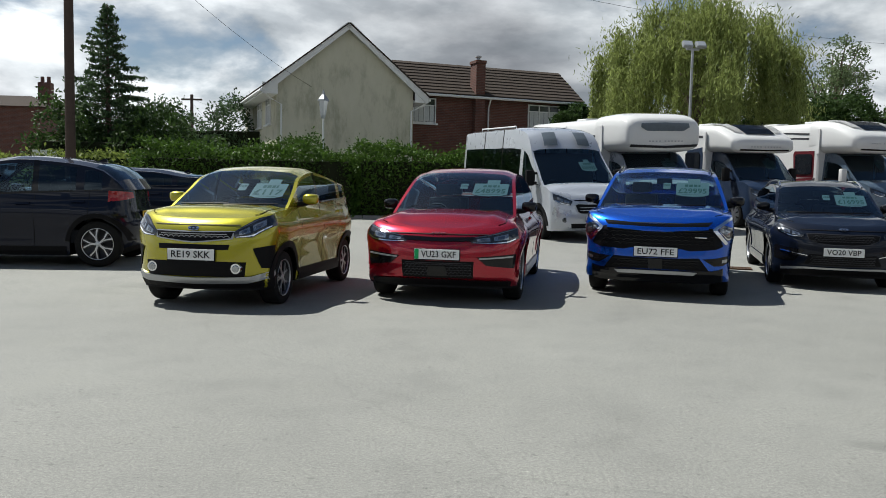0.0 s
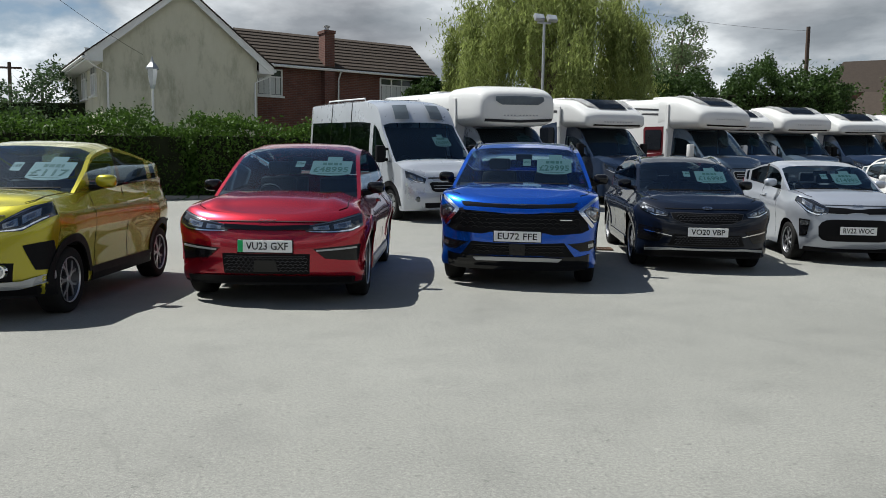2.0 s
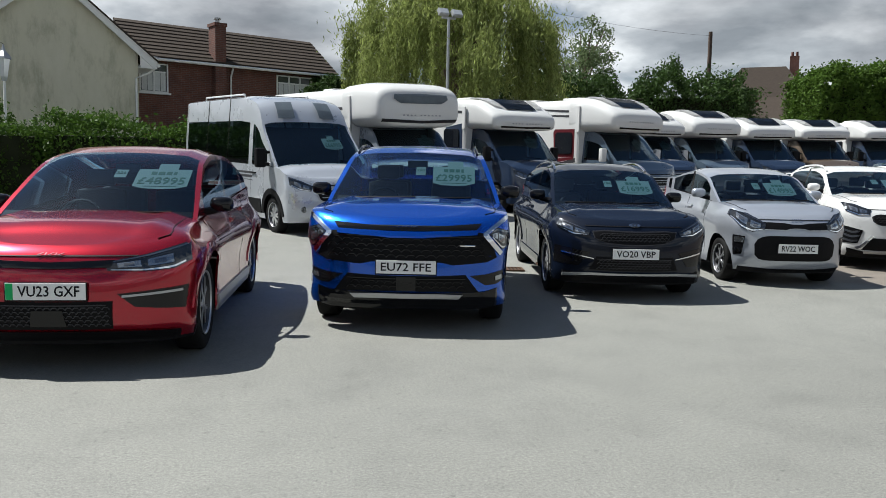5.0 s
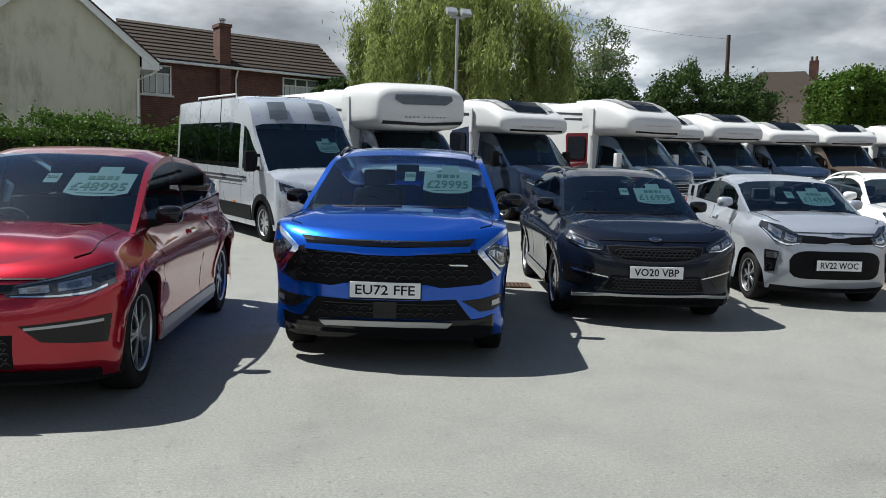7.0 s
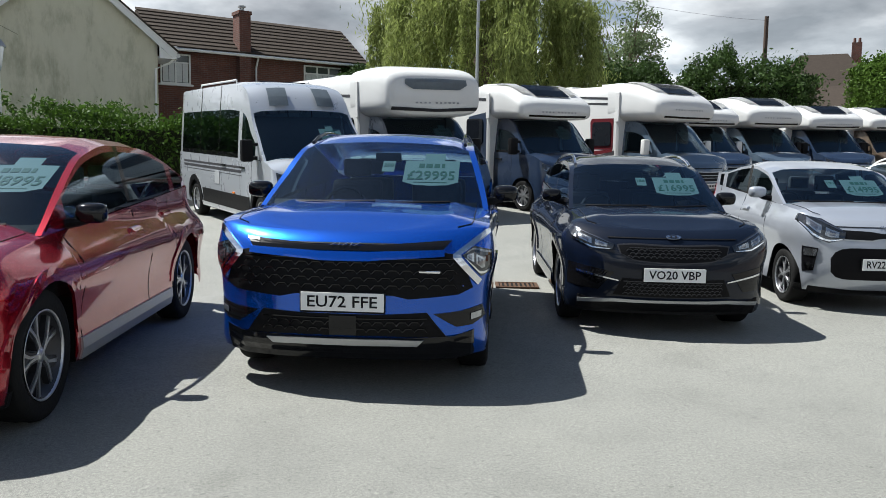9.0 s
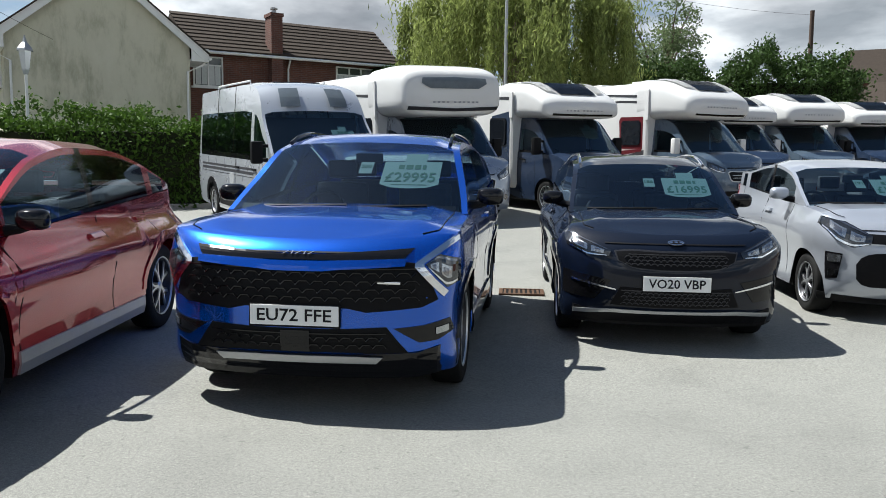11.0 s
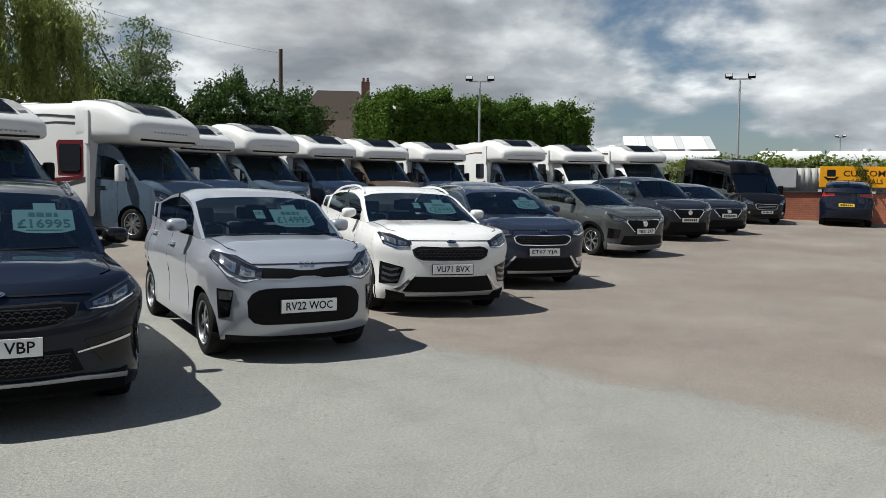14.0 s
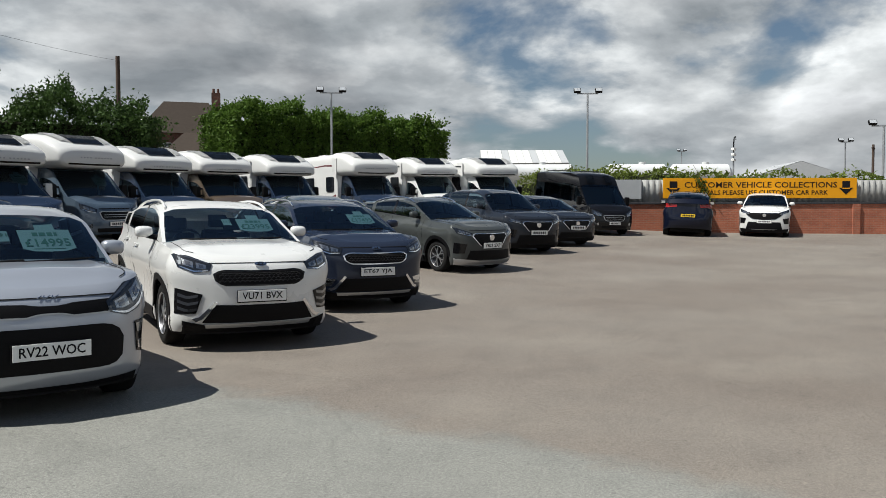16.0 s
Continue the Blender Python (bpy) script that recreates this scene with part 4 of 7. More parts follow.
# red electric crossover
sp = spec(4.68, 0.945, 1.60, 2.90, 0.845, 0.37, 0.22, 0.865, 0.98, 1.01, 1.98, 0.60, 0.19, {"paint": P_RED}, "five", shoulder=0.855, mirror=M_GLOSSBLACK, crown=0.075, rib=2.2, dz=0.02, cladding=P_RED, sill_trim=M_SILVERTRIM, handles=P_RED,
          roof=[(0.98, 1.015), (1.48, 1.32), (1.98, 1.525), (2.55, 1.60), (3.2, 1.585), (3.9, 1.46), (4.35, 1.30), (4.62, 1.21)])
car, sh = make_car("electric_crossover", "metallic red electric crossover with gloss black mirrors", sp, [
    ("headlamp", M_LAMP, [(0.36, 0.80), (0.62, 0.85), (0.88, 0.925)], [(0.38, 0.745), (0.62, 0.735), (0.80, 0.745), (0.905, 0.80)], 0.006, 0.04, True),
    ("nose_slot", M_GLOSSBLACK, [(-0.42, 0.815), (0, 0.80), (0.42, 0.815)], [(-0.40, 0.765), (0, 0.755), (0.40, 0.765)], 0.008, 0.04, False),
    ("side_intake", M_GLOSSBLACK, [(0.45, 0.585), (0.88, 0.62)], [(0.56, 0.49), (0.86, 0.455)], 0.008, 0.04, True),
    ("intake_blade", M_SILVERTRIM, [(0.48, 0.575), (0.85, 0.60)], [(0.48, 0.56), (0.85, 0.582)], 0.018, 0.02, True),
    ("lower_grille", M_BLACK, [(-0.42, 0.535), (0.42, 0.535)], [(-0.41, 0.335), (0.41, 0.335)], 0.006, 0.04, False),
    ("radar_panel", M_GLOSSBLACK, [(-0.10, 0.475), (0.10, 0.475)], [(-0.12, 0.36), (0.12, 0.36)], 0.018, 0.03, False),
    ("bumper_lip", M_BLACK, [(-0.92, 0.30), (-0.5, 0.315), (0, 0.32), (0.5, 0.315), (0.92, 0.30)], [(-0.90, 0.20), (0, 0.19), (0.90, 0.20)], 0.014, 0.04, False),
], -0.16, 9.05, -10, "VU23 GXF", "£48995", "226", 0.59, green=True, card=(0.40, 0.60, 1.12))
honeycomb("grille_mesh", sh, car, M_DARKALLOY, -0.40, 0.40, 0.345, 0.525, 0.028, 0.01)
badge(sh, car, 0.85, 0.17, False)

# blue family SUV
sp = spec(4.515, 0.93, 1.685, 2.68, 0.93, 0.365, 0.24, 1.01, 1.08, 1.12, 1.92, 0.625, 0.16, {"paint": P_BLUE}, "five", shoulder=0.955, mirror=M_GLOSSBLACK, rails=M_GLOSSBLACK, cladding=M_GLOSSBLACK, handles=P_BLUE, crown=0.06, rib=1.8, dz=0.03)
car, sh = make_car("family_suv", "bright metallic blue family SUV with black grille", sp, [
    ("upper_slot", M_GLOSSBLACK, both([(0.12, 0.985), (0.20, 0.99), (0.66, 1.02)]), both([(0.12, 0.955), (0.2, 0.955), (0.60, 0.955)]), 0.006, 0.04, False),
    ("main_grille", M_BLACK, both([(0.20, 0.90), (0.30, 0.925), (0.66, 0.945), (0.72, 0.93)]), both([(0.30, 0.685), (0.40, 0.66), (0.76, 0.685), (0.80, 0.72)]), 0.005, 0.04, False),
    ("grille_bar", P_BLUE, both([(0.15, 0.95), (0.25, 0.955), (0.62, 0.965)]), both([(0.15, 0.895), (0.25, 0.905), (0.62, 0.925)]), 0.028, 0.05, False),
    ("running_lamp", M_CHROME, [(0.895, 1.10), (0.66, 0.93), (0.83, 0.735)], [(0.905, 1.06), (0.715, 0.93), (0.855, 0.765)], 0.016, 0.04, True),
    ("headlamp", M_LAMP, [(0.73, 0.93), (0.80, 0.985), (0.915, 0.95)], [(0.74, 0.92), (0.85, 0.785), (0.915, 0.82)], 0.008, 0.04, True),
    ("lower_intake", M_BLACK, both([(0.25, 0.565), (0.52, 0.575)]), both([(0.25, 0.425), (0.64, 0.415)]), 0.006, 0.04, False),
    ("corner_intake", M_GLOSSBLACK, [(0.56, 0.565), (0.72, 0.575), (0.86, 0.60)], [(0.70, 0.475), (0.80, 0.48), (0.88, 0.52)], 0.006, 0.04, True),
    ("radar_panel", M_GLOSSBLACK, [(-0.085, 0.555), (0.085, 0.555)], [(-0.085, 0.43), (0.085, 0.43)], 0.014, 0.03, False),
    ("bumper_lip", M_GLOSSBLACK, both([(0.3, 0.415), (0.70, 0.415), (0.91, 0.47)]), both([(0.3, 0.26), (0.7, 0.27), (0.9, 0.34)]), 0.010, 0.04, False),
    ("skid_plate", M_SILVERTRIM, both([(0.3, 0.405), (0.50, 0.395)]), both([(0.3, 0.36), (0.46, 0.355)]), 0.024, 0.04, False),
    ("fog_lamp", M_LAMPCLEAR, [(0.79, 0.555), (0.855, 0.565)], [(0.79, 0.515), (0.855, 0.525)], 0.014, 0.02, True),
], 2.545, 9.89, -17, "EU72 FFE", "£29995", "200", 0.612, card=(0.40, 0.58, 1.08))
honeycomb("grille_mesh", sh, car, M_GLOSSBLACK, -0.70, 0.70, 0.70, 0.93, 0.05, 0.012)
honeycomb("intake_mesh", sh, car, M_GLOSSBLACK, -0.52, 0.52, 0.43, 0.56, 0.045, 0.012)
badge(sh, car, 0.99, 0.19, False)
bm = bmesh.new()
box_bm(bm, 0.46, 0.60, sh.front_y(0.53, 0.8) - 0.02, sh.front_y(0.53, 0.8) + 0.02, 0.793, 0.808, 0.004)
part("grille_emblem", bm, M_CHROME, car)

# black crossover hatchback
sp = spec(4.395, 0.913, 1.525, 2.65, 0.88, 0.345, 0.22, 0.905, 1.02, 1.025, 1.86, 0.59, 0.16, {"paint": P_BLACK}, "ten", shoulder=0.85, rails=M_CHROME, mirror=M_GLOSSBLACK, cladding=M_GLOSSBLACK, handles=P_BLACK, rib=1.5, dz=0.03)
car, sh = make_car("crossover_hatchback", "black crossover hatchback with dark-rimmed grille and roof rails", sp, [
    ("headlamp", M_LAMP, [(0.50, 0.835), (0.66, 0.905), (0.87, 0.985)], [(0.52, 0.79), (0.68, 0.79), (0.84, 0.86)], 0.008, 0.04, True),
    ("grille_frame", M_DARKALLOY, both([(0.1, 0.84), (0.35, 0.85), (0.48, 0.835)]), both([(0.12, 0.685), (0.33, 0.70), (0.455, 0.76)]), 0.004, 0.03, False),
    ("grille", M_BLACK, both([(0.1, 0.828), (0.34, 0.838), (0.465, 0.828)]), both([(0.12, 0.697), (0.33, 0.712), (0.445, 0.763)]), 0.010, 0.03, False),
    ("fog_slit", M_CHROME, [(0.46, 0.535), (0.80, 0.60)], [(0.46, 0.525), (0.80, 0.582)], 0.016, 0.02, True),
    ("corner_intake", M_GLOSSBLACK, [(0.50, 0.60), (0.86, 0.66)], [(0.62, 0.44), (0.86, 0.46)], 0.006, 0.03, True),
    ("lower_intake", M_BLACK, both([(0.2, 0.545), (0.43, 0.555)]), both([(0.2, 0.395), (0.50, 0.405)]), 0.006, 0.03, False),
    ("bumper_lip", M_BLACK, both([(0.3, 0.33), (0.6, 0.34), (0.88, 0.40)]), both([(0.3, 0.22), (0.88, 0.24)]), 0.010, 0.04, False),
    ("skid_plate", M_SILVERTRIM, both([(0.2, 0.365), (0.5, 0.37), (0.78, 0.345)]), both([(0.2, 0.34), (0.5, 0.34), (0.78, 0.31)]), 0.022, 0.04, False),
], 5.47, 11.10, -14.5, "VO20 VBP", "£16995", "186", 0.56, card=(0.37, 0.58, 1.05))
honeycomb("grille_mesh", sh, car, M_DARKALLOY, -0.40, 0.40, 0.715, 0.825, 0.03, 0.013)
honeycomb("intake_mesh", sh, car, M_DARKALLOY, -0.42, 0.42, 0.40, 0.54, 0.026, 0.01)
badge(sh, car, 0.90)

# silver city car
sp = spec(3.60, 0.80, 1.50, 2.40, 0.70, 0.295, 0.20, 0.925, 0.78, 1.05, 1.46, 0.60, 0.13, {"paint": P_SILVER}, "five", b_post=1.98, c_post=2.90)
car, sh = make_car("small_car", "silver five-door city car with black grille", sp, [
    ("headlamp", M_LAMP, [(0.40, 0.83), (0.58, 0.95), (0.77, 1.06)], [(0.42, 0.755), (0.56, 0.715), (0.68, 0.76), (0.785, 0.92)], 0.010, 0.04, True),
    ("grille", M_BLACK, both([(0.08, 0.825), (0.15, 0.84), (0.43, 0.85)]), both([(0.08, 0.775), (0.15, 0.755), (0.41, 0.76)]), 0.006, 0.03, False),
    ("grille_chrome", M_SILVERTRIM, both([(0.08, 0.775), (0.15, 0.755), (0.42, 0.76)]), both([(0.08, 0.765), (0.15, 0.745), (0.42, 0.748)]), 0.012, 0.02, False),
    ("lower_intake", M_BLACK, both([(0.35, 0.675), (0.48, 0.65), (0.53, 0.56)]), both([(0.35, 0.35), (0.46, 0.355), (0.52, 0.42)]), 0.006, 0.04, False),
    ("fog_bezel", M_GLOSSBLACK, [(0.635, 0.655), (0.745, 0.665)], [(0.66, 0.42), (0.73, 0.40)], 0.010, 0.04, True),
    ("fog_lamp", M_LAMPCLEAR, [(0.645, 0.64), (0.735, 0.645)], [(0.655, 0.57), (0.73, 0.57)], 0.020, 0.03, True),
    ("running_lamp", M_CHROME, [(0.665, 0.50), (0.725, 0.50)], [(0.67, 0.44), (0.72, 0.43)], 0.018, 0.03, True),
    ("bumper_lip", M_BLACK, both([(0.3, 0.235), (0.76, 0.26)]), both([(0.3, 0.18), (0.76, 0.19)]), 0.006, 0.03, False),
], 8.20, 11.78, -13.5, "RV22 WOC", "£14995", "191", 0.515, card=(0.28, 0.56, 1.0))
badge(sh, car, 0.885, 0.14, False)


def hybrid(label, mats, x, y, rz, plate, price, number, pz, trim, arrows):
    sp = spec(4.355, 0.90, 1.545, 2.70, 0.87, 0.335, 0.21, 0.985, 0.98, 1.10, 1.80, 0.60, 0.13, mats, "five", rails=mats["paint"] if arrows else M_CHROME, cladding=M_BLACK, rib=1.5)
    car, sh = make_car("hybrid_crossover", label, sp, [
        ("headlamp", M_LAMP, [(0.50, 0.93), (0.70, 1.01), (0.86, 1.06)], [(0.53, 0.86), (0.68, 0.845), (0.82, 0.90)], 0.008, 0.04, True),
        ("grille_frame", M_CHROME if not arrows else M_GLOSSBLACK, both([(0.1, 0.865), (0.42, 0.875), (0.50, 0.83)]), both([(0.1, 0.70), (0.40, 0.705), (0.48, 0.76)]), 0.004, 0.03, False),
        ("grille", M_BLACK, both([(0.1, 0.85), (0.41, 0.86), (0.48, 0.825)]), both([(0.1, 0.715), (0.39, 0.72), (0.46, 0.765)]), 0.010, 0.03, False),
        ("lower_intake", M_BLACK, both([(0.25, 0.505), (0.48, 0.51)]), both([(0.25, 0.315), (0.60, 0.32)]), 0.006, 0.04, False),
        ("skid_plate", M_SILVERTRIM, both([(0.25, 0.305), (0.58, 0.305)]), both([(0.25, 0.26), (0.56, 0.26)]), 0.02, 0.04, False),
        ("bumper_lip", M_BLACK, both([(0.3, 0.26), (0.6, 0.30), (0.88, 0.36)]), both([(0.3, 0.19), (0.86, 0.21)]), 0.008, 0.04, False),
        ("intake_brow", trim, [(0.46, 0.53), (0.60, 0.36), (0.66, 0.33)], [(0.49, 0.545), (0.63, 0.385), (0.70, 0.36)], 0.018, 0.03, True),
        ("fog_bezel", M_GLOSSBLACK if arrows else trim, [(0.60, 0.62 if arrows else 0.50), (0.84, 0.68 if arrows else 0.52)], [(0.66, 0.42 if arrows else 0.40), (0.84, 0.41 if arrows else 0.39)], 0.008, 0.04, True),
    ], x, y, rz, plate, price, number, pz, card=(0.36, 0.56, 1.0))
    honeycomb("grille_mesh", sh, car, M_DARKALLOY, -0.44, 0.44, 0.73, 0.85, 0.03, 0.013)
    badge(sh, car, 0.925)
    for sx in (-1, 1):
        for zz in ((0.62, 0.55, 0.48) if arrows else (0.45,)):
            part("fog_lamp", patch(sh, [(0.64, zz), (0.74, zz - 0.02), (0.82, zz + 0.01)], [(0.65, zz - 0.03), (0.74, zz - 0.05), (0.82, zz - 0.025)], "front", 0.012, 0.02, 8, 1, sx), M_PROJECTOR, car)


hybrid("white hybrid crossover with black honeycomb grille", {"paint": P_WHITE}, 11.0, 12.77, -24, "VU71 BVX", "£23995", "111", 0.60, M_CHROME, True)
hybrid("slate grey hybrid crossover with chrome grille rim", {"paint": P_SLATE}, 13.98, 13.72, -25, "ET67 YJA", "£17495", "", 0.60, M_CHROME, False)


def plain_car(name, label, mats, dims, x, y, rz, plate, edge=0.95, rear_plate=None, wide=0.45, boxy=False, price=None, **kw):
    l, w, h, wb, fo, wh = dims
    sp = spec(l, w, h, wb, fo, wh, 0.18, edge, 1.02, edge + 0.12, 1.84, w * 0.655, 0.13, mats, "five", **kw)
    z = edge
    car, sh = make_car(name, label, sp, [
        ("headlamp", M_LAMP, [(w * 0.55, z - 0.10), (w * 0.94, z + 0.03)], [(w * 0.57, z - 0.17), (w * 0.90, z - 0.10)], 0.008, 0.04, True),
        ("grille_frame", M_CHROME, both([(0.1, z - 0.11), (wide, z - 0.10), (wide + 0.05, z - 0.16)]), both([(0.1, z - 0.40), (wide * 0.7, z - 0.37), (wide, z - 0.22)]), 0.004, 0.03, False),
        ("grille", M_BLACK, both([(0.1, z - 0.12), (wide - 0.02, z - 0.115), (wide + 0.02, z - 0.16)]), both([(0.1, z - 0.38), (wide * 0.66, z - 0.35), (wide - 0.03, z - 0.22)]), 0.010, 0.03, False),
        ("lower_intake", M_BLACK, both([(0.25, z - 0.46), (w * 0.62, z - 0.46)]), both([(0.25, 0.30), (w * 0.70, 0.30)]), 0.006, 0.04, False),
        ("bumper_lip", M_SILVERTRIM if boxy else M_BLACK, both([(0.3, 0.28), (w * 0.93, 0.33)]), both([(0.3, 0.22), (w * 0.9, 0.24)]), 0.012, 0.04, False),
        ("fog_bezel", M_GLOSSBLACK, [(w * 0.70, z - 0.33), (w * 0.93, z - 0.30)], [(w * 0.75, z - 0.52), (w * 0.93, z - 0.52)], 0.008, 0.03, True),
    ], x, y, rz, plate, price, None, 0.6, rear_plate=rear_plate)
    bm = bmesh.new()
    yb = sh.front_y(0, z - 0.2) - 0.02
    tube_bm(bm, [(0, yb + 0.02, z - 0.2), (0, yb, z - 0.2)], [0.07, 0.065], 20)
    part("badge", bm, M_CHROME, car)
    return car, sh


plain_car("compact_suv", "mid grey compact SUV with silver skid plate", {"paint": P_GREY}, (4.14, 0.88, 1.52, 2.58, 0.83, 0.33), 19.7, 15.45, -14, "YB21 SXP", 0.96, cladding=M_BLACK, rails=M_CHROME, boxy=True)
plain_car("hatchback", "blue-grey hatchback parked behind the row", {"paint": P_BLUEGREY}, (4.2, 0.88, 1.48, 2.6, 0.85, 0.32), 17.9, 17.6, -22, "", 0.93)
plain_car("estate_suv", "dark metallic grey SUV with chrome-edged grille", {"paint": P_DARKGREY}, (4.55, 0.92, 1.66, 2.7, 0.92, 0.36), 24.3, 16.9, -26, "", 1.0, cladding=M_BLACK)
plain_car("dark_hatchback", "dark metallic grey hatchback with chrome-edged grille", {"paint": P_DARKGREY}, (4.4, 0.90, 1.45, 2.72, 0.92, 0.33), 27.4, 17.3, -28, "", 0.92)
plain_car("parked_suv", "navy SUV with its tail to the yard", {"paint": P_NAVY}, (4.6, 0.92, 1.68, 2.7, 0.92, 0.36), 39.45, 18.2, 110, None, 1.0, rear_plate="", cladding=M_BLACK, rails=M_CHROME)
plain_car("collection_suv", "white SUV with black grille beside the wall", {"paint": P_WHITE}, (4.5, 0.93, 1.65, 2.68, 0.93, 0.36), 37.2, 14.4, -77, "", 1.04, wide=0.62, cladding=M_BLACK)
plain_car("crossover", "navy crossover parked side-on with dark arch trim", {"paint": P_NAVY}, (4.12, 0.90, 1.70, 2.65, 0.92, 0.36), -9.1, 12.95, -86, None, 0.95, cladding=M_BLACK, rear_plate="")
plain_car("saloon_car", "dark navy car parked side-on by the hedge", {"paint": P_NAVY}, (4.55, 0.90, 1.52, 2.7, 0.92, 0.34), -9.5, 17.0, -84, None, 0.95, rear_plate="")


# ---- motorhomes and vans ----
P_CABGREY = paint("cab_graphite_paint", (0.30, 0.33, 0.38), 0.5)
P_CABNAVY = paint("cab_navy_paint", (0.022, 0.036, 0.070), 0.15)
P_CABSTEEL = paint("cab_steel_blue_paint", (0.085, 0.12, 0.165), 0.25)
P_CABBRONZE = paint("cab_bronze_paint", (0.16, 0.12, 0.09), 0.5)
P_VANSILVER = paint("van_silver_paint", (0.48, 0.505, 0.545), 0.4)
P_VANBLACK = paint("van_black_paint", (0.005, 0.005, 0.006), 0.0, 0.5)
M_STRIPE = material("graphite_stripe", (0.05, 0.05, 0.055), 0.35, 0, 10, 0.1)
M_REDSTRIPE = material("claret_stripe", (0.10, 0.015, 0.02), 0.35, 0, 10, 0.1)
M_GREYLETTER = material("grey_lettering", (0.36, 0.37, 0.39), 0.4)
# the reflected sky is put into this glass's grey-blue base colour
M_BROW = material("brow_glass", (0.20, 0.235, 0.27), 0.12, 0, 6, 0.15, 0, 0.8)
M_VENT = material("grey_vent", (0.30, 0.31, 0.32), 0.5)


def van_spec(l, w, h, paint_mat, wheel=0.345, wb=4.0, high=False):
    s = dict(l=l, w=w, h=h, axles=(0.95, 0.95 + wb), wheel=wheel, arch=wheel + 0.07, clear=0.24, cowl=0.62, screen_top=1.42, roof_w=w * 0.86, mats={"paint": paint_mat}, rims="steel", corner=0.42, van=True, rear_seats=False, square_tail=True, bow=0.16, rib=1.0, crown=0.07)
    s["side"] = [(0.2, 0.95), (0.45, 0.985), (0.8, 1.0), (1.3, 0.985), (2.0, 0.96), (2.7, 0.94)]
    s["top"] = [(0.0, 1.00), (0.2, 1.08), (0.62, 1.24), (0.95, 1.27), (l, 1.30)]
    s["nose"] = [(0.24, 0.10), (0.34, 0.02), (0.55, 0.0), (0.75, 0.03), (0.9, 0.07), (1.0, 0.13), (1.08, 0.2)]
    s["tail"] = [(0.24, 0.06), (0.5, 0.0), (1.3, 0.02)]
    s["rear_corner"] = 0.15
    if high:
        s["roof"] = [(0.62, 1.245), (1.02, 1.66), (1.42, 2.03), (1.62, 2.33), (1.86, 2.53), (2.25, 2.62), (2.8, h), (l - 0.3, h - 0.02), (l - 0.05, h - 0.1), (l - 0.02, 1.32)]
        s["house_y"] = [(0.62, "a_base"), (1.12, "front_window"), (1.95, "paint"), (2.15, "rear_window"), (3.3, "pillar"), (3.36, "rear_window"), (4.6, "pillar"), (4.66, "quarter"), (6.0, "paint"), (l - 0.02, "")]
    else:
        s["roof"] = [(0.62, 1.245), (1.02, 1.66), (1.42, 2.03), (1.8, 2.14), (l - 0.02, 2.16), (l, 1.32)]
        s["house_y"] = [(0.62, "a_base"), (1.12, "front_window"), (1.95, "paint"), (l, "")]
    s["doors"] = [1.35, 1.98] + ([3.1] if high else [])
    s["handles"] = M_BLACK
    return s


def van_front(root, sh, paint_mat, label_plate, price):
    s = sh.s
    feats = [
        ("headlamp", M_LAMP, [(0.55, 0.93), (0.78, 1.04), (0.95, 1.10)], [(0.60, 0.83), (0.80, 0.86), (0.95, 0.95)], 0.008, 0.04, True),
        ("grille_frame", M_SILVERTRIM, both([(0.2, 0.87), (0.45, 0.88), (0.52, 0.84)]), both([(0.2, 0.62), (0.40, 0.63), (0.47, 0.68)]), 0.006, 0.03, False),
        ("grille", M_BLACK, both([(0.2, 0.85), (0.43, 0.86), (0.49, 0.83)]), both([(0.2, 0.645), (0.38, 0.65), (0.44, 0.69)]), 0.012, 0.03, False),
        ("bumper_intake", M_BLACK, both([(0.2, 0.42), (0.6, 0.42)]), both([(0.2, 0.31), (0.58, 0.31)]), 0.006, 0.03, False),
        ("bonnet_slot", M_GLOSSBLACK, both([(0.2, 0.955), (0.5, 0.955)]), both([(0.2, 0.93), (0.5, 0.93)]), 0.006, 0.02, False),
    ]
    for nm, mat, up, low, off, thick, two in feats:
        for sx in ((-1, 1) if two else (1,)):
            part(nm, patch(sh, up, low, "front", off, thick, 14, 3, sx), mat, root)
            if nm == "headlamp":
                lamp_details(root, sh, up, low, off, sx)
    bars("grille_bar", sh, root, M_SILVERTRIM, -0.40, 0.40, (0.72, 0.78), 0.02, 0.006)
    for sx in (-1, 1):
        bm = bmesh.new()
        yy = sh.front_y(0.74, 0.5)
        tube_bm(bm, [(sx * 0.74, yy + 0.03, 0.5), (sx * 0.74, yy - 0.012, 0.5)], [0.06, 0.055], 16)
        part("fog_lamp", bm, M_LAMPCLEAR, root)
    number_plate(root, sh, label_plate, 0.53)
    if price:
        price_card(root, sh, price, "", 0.40, 0.62, 1.0)
    for x0, x1 in ((-0.7, 0.0), (-0.1, 0.65)):
        bm = bmesh.new()
        pts = [screen_frame(sh, x0 + (x1 - x0) * k / 6, 0.03 + 0.03 * k / 6) @ Vector((0, 0, 0.055)) for k in range(7)]
        tube_bm(bm, pts, [0.014] * 7, 6)
        part("wiper", bm, M_BLACK, root)


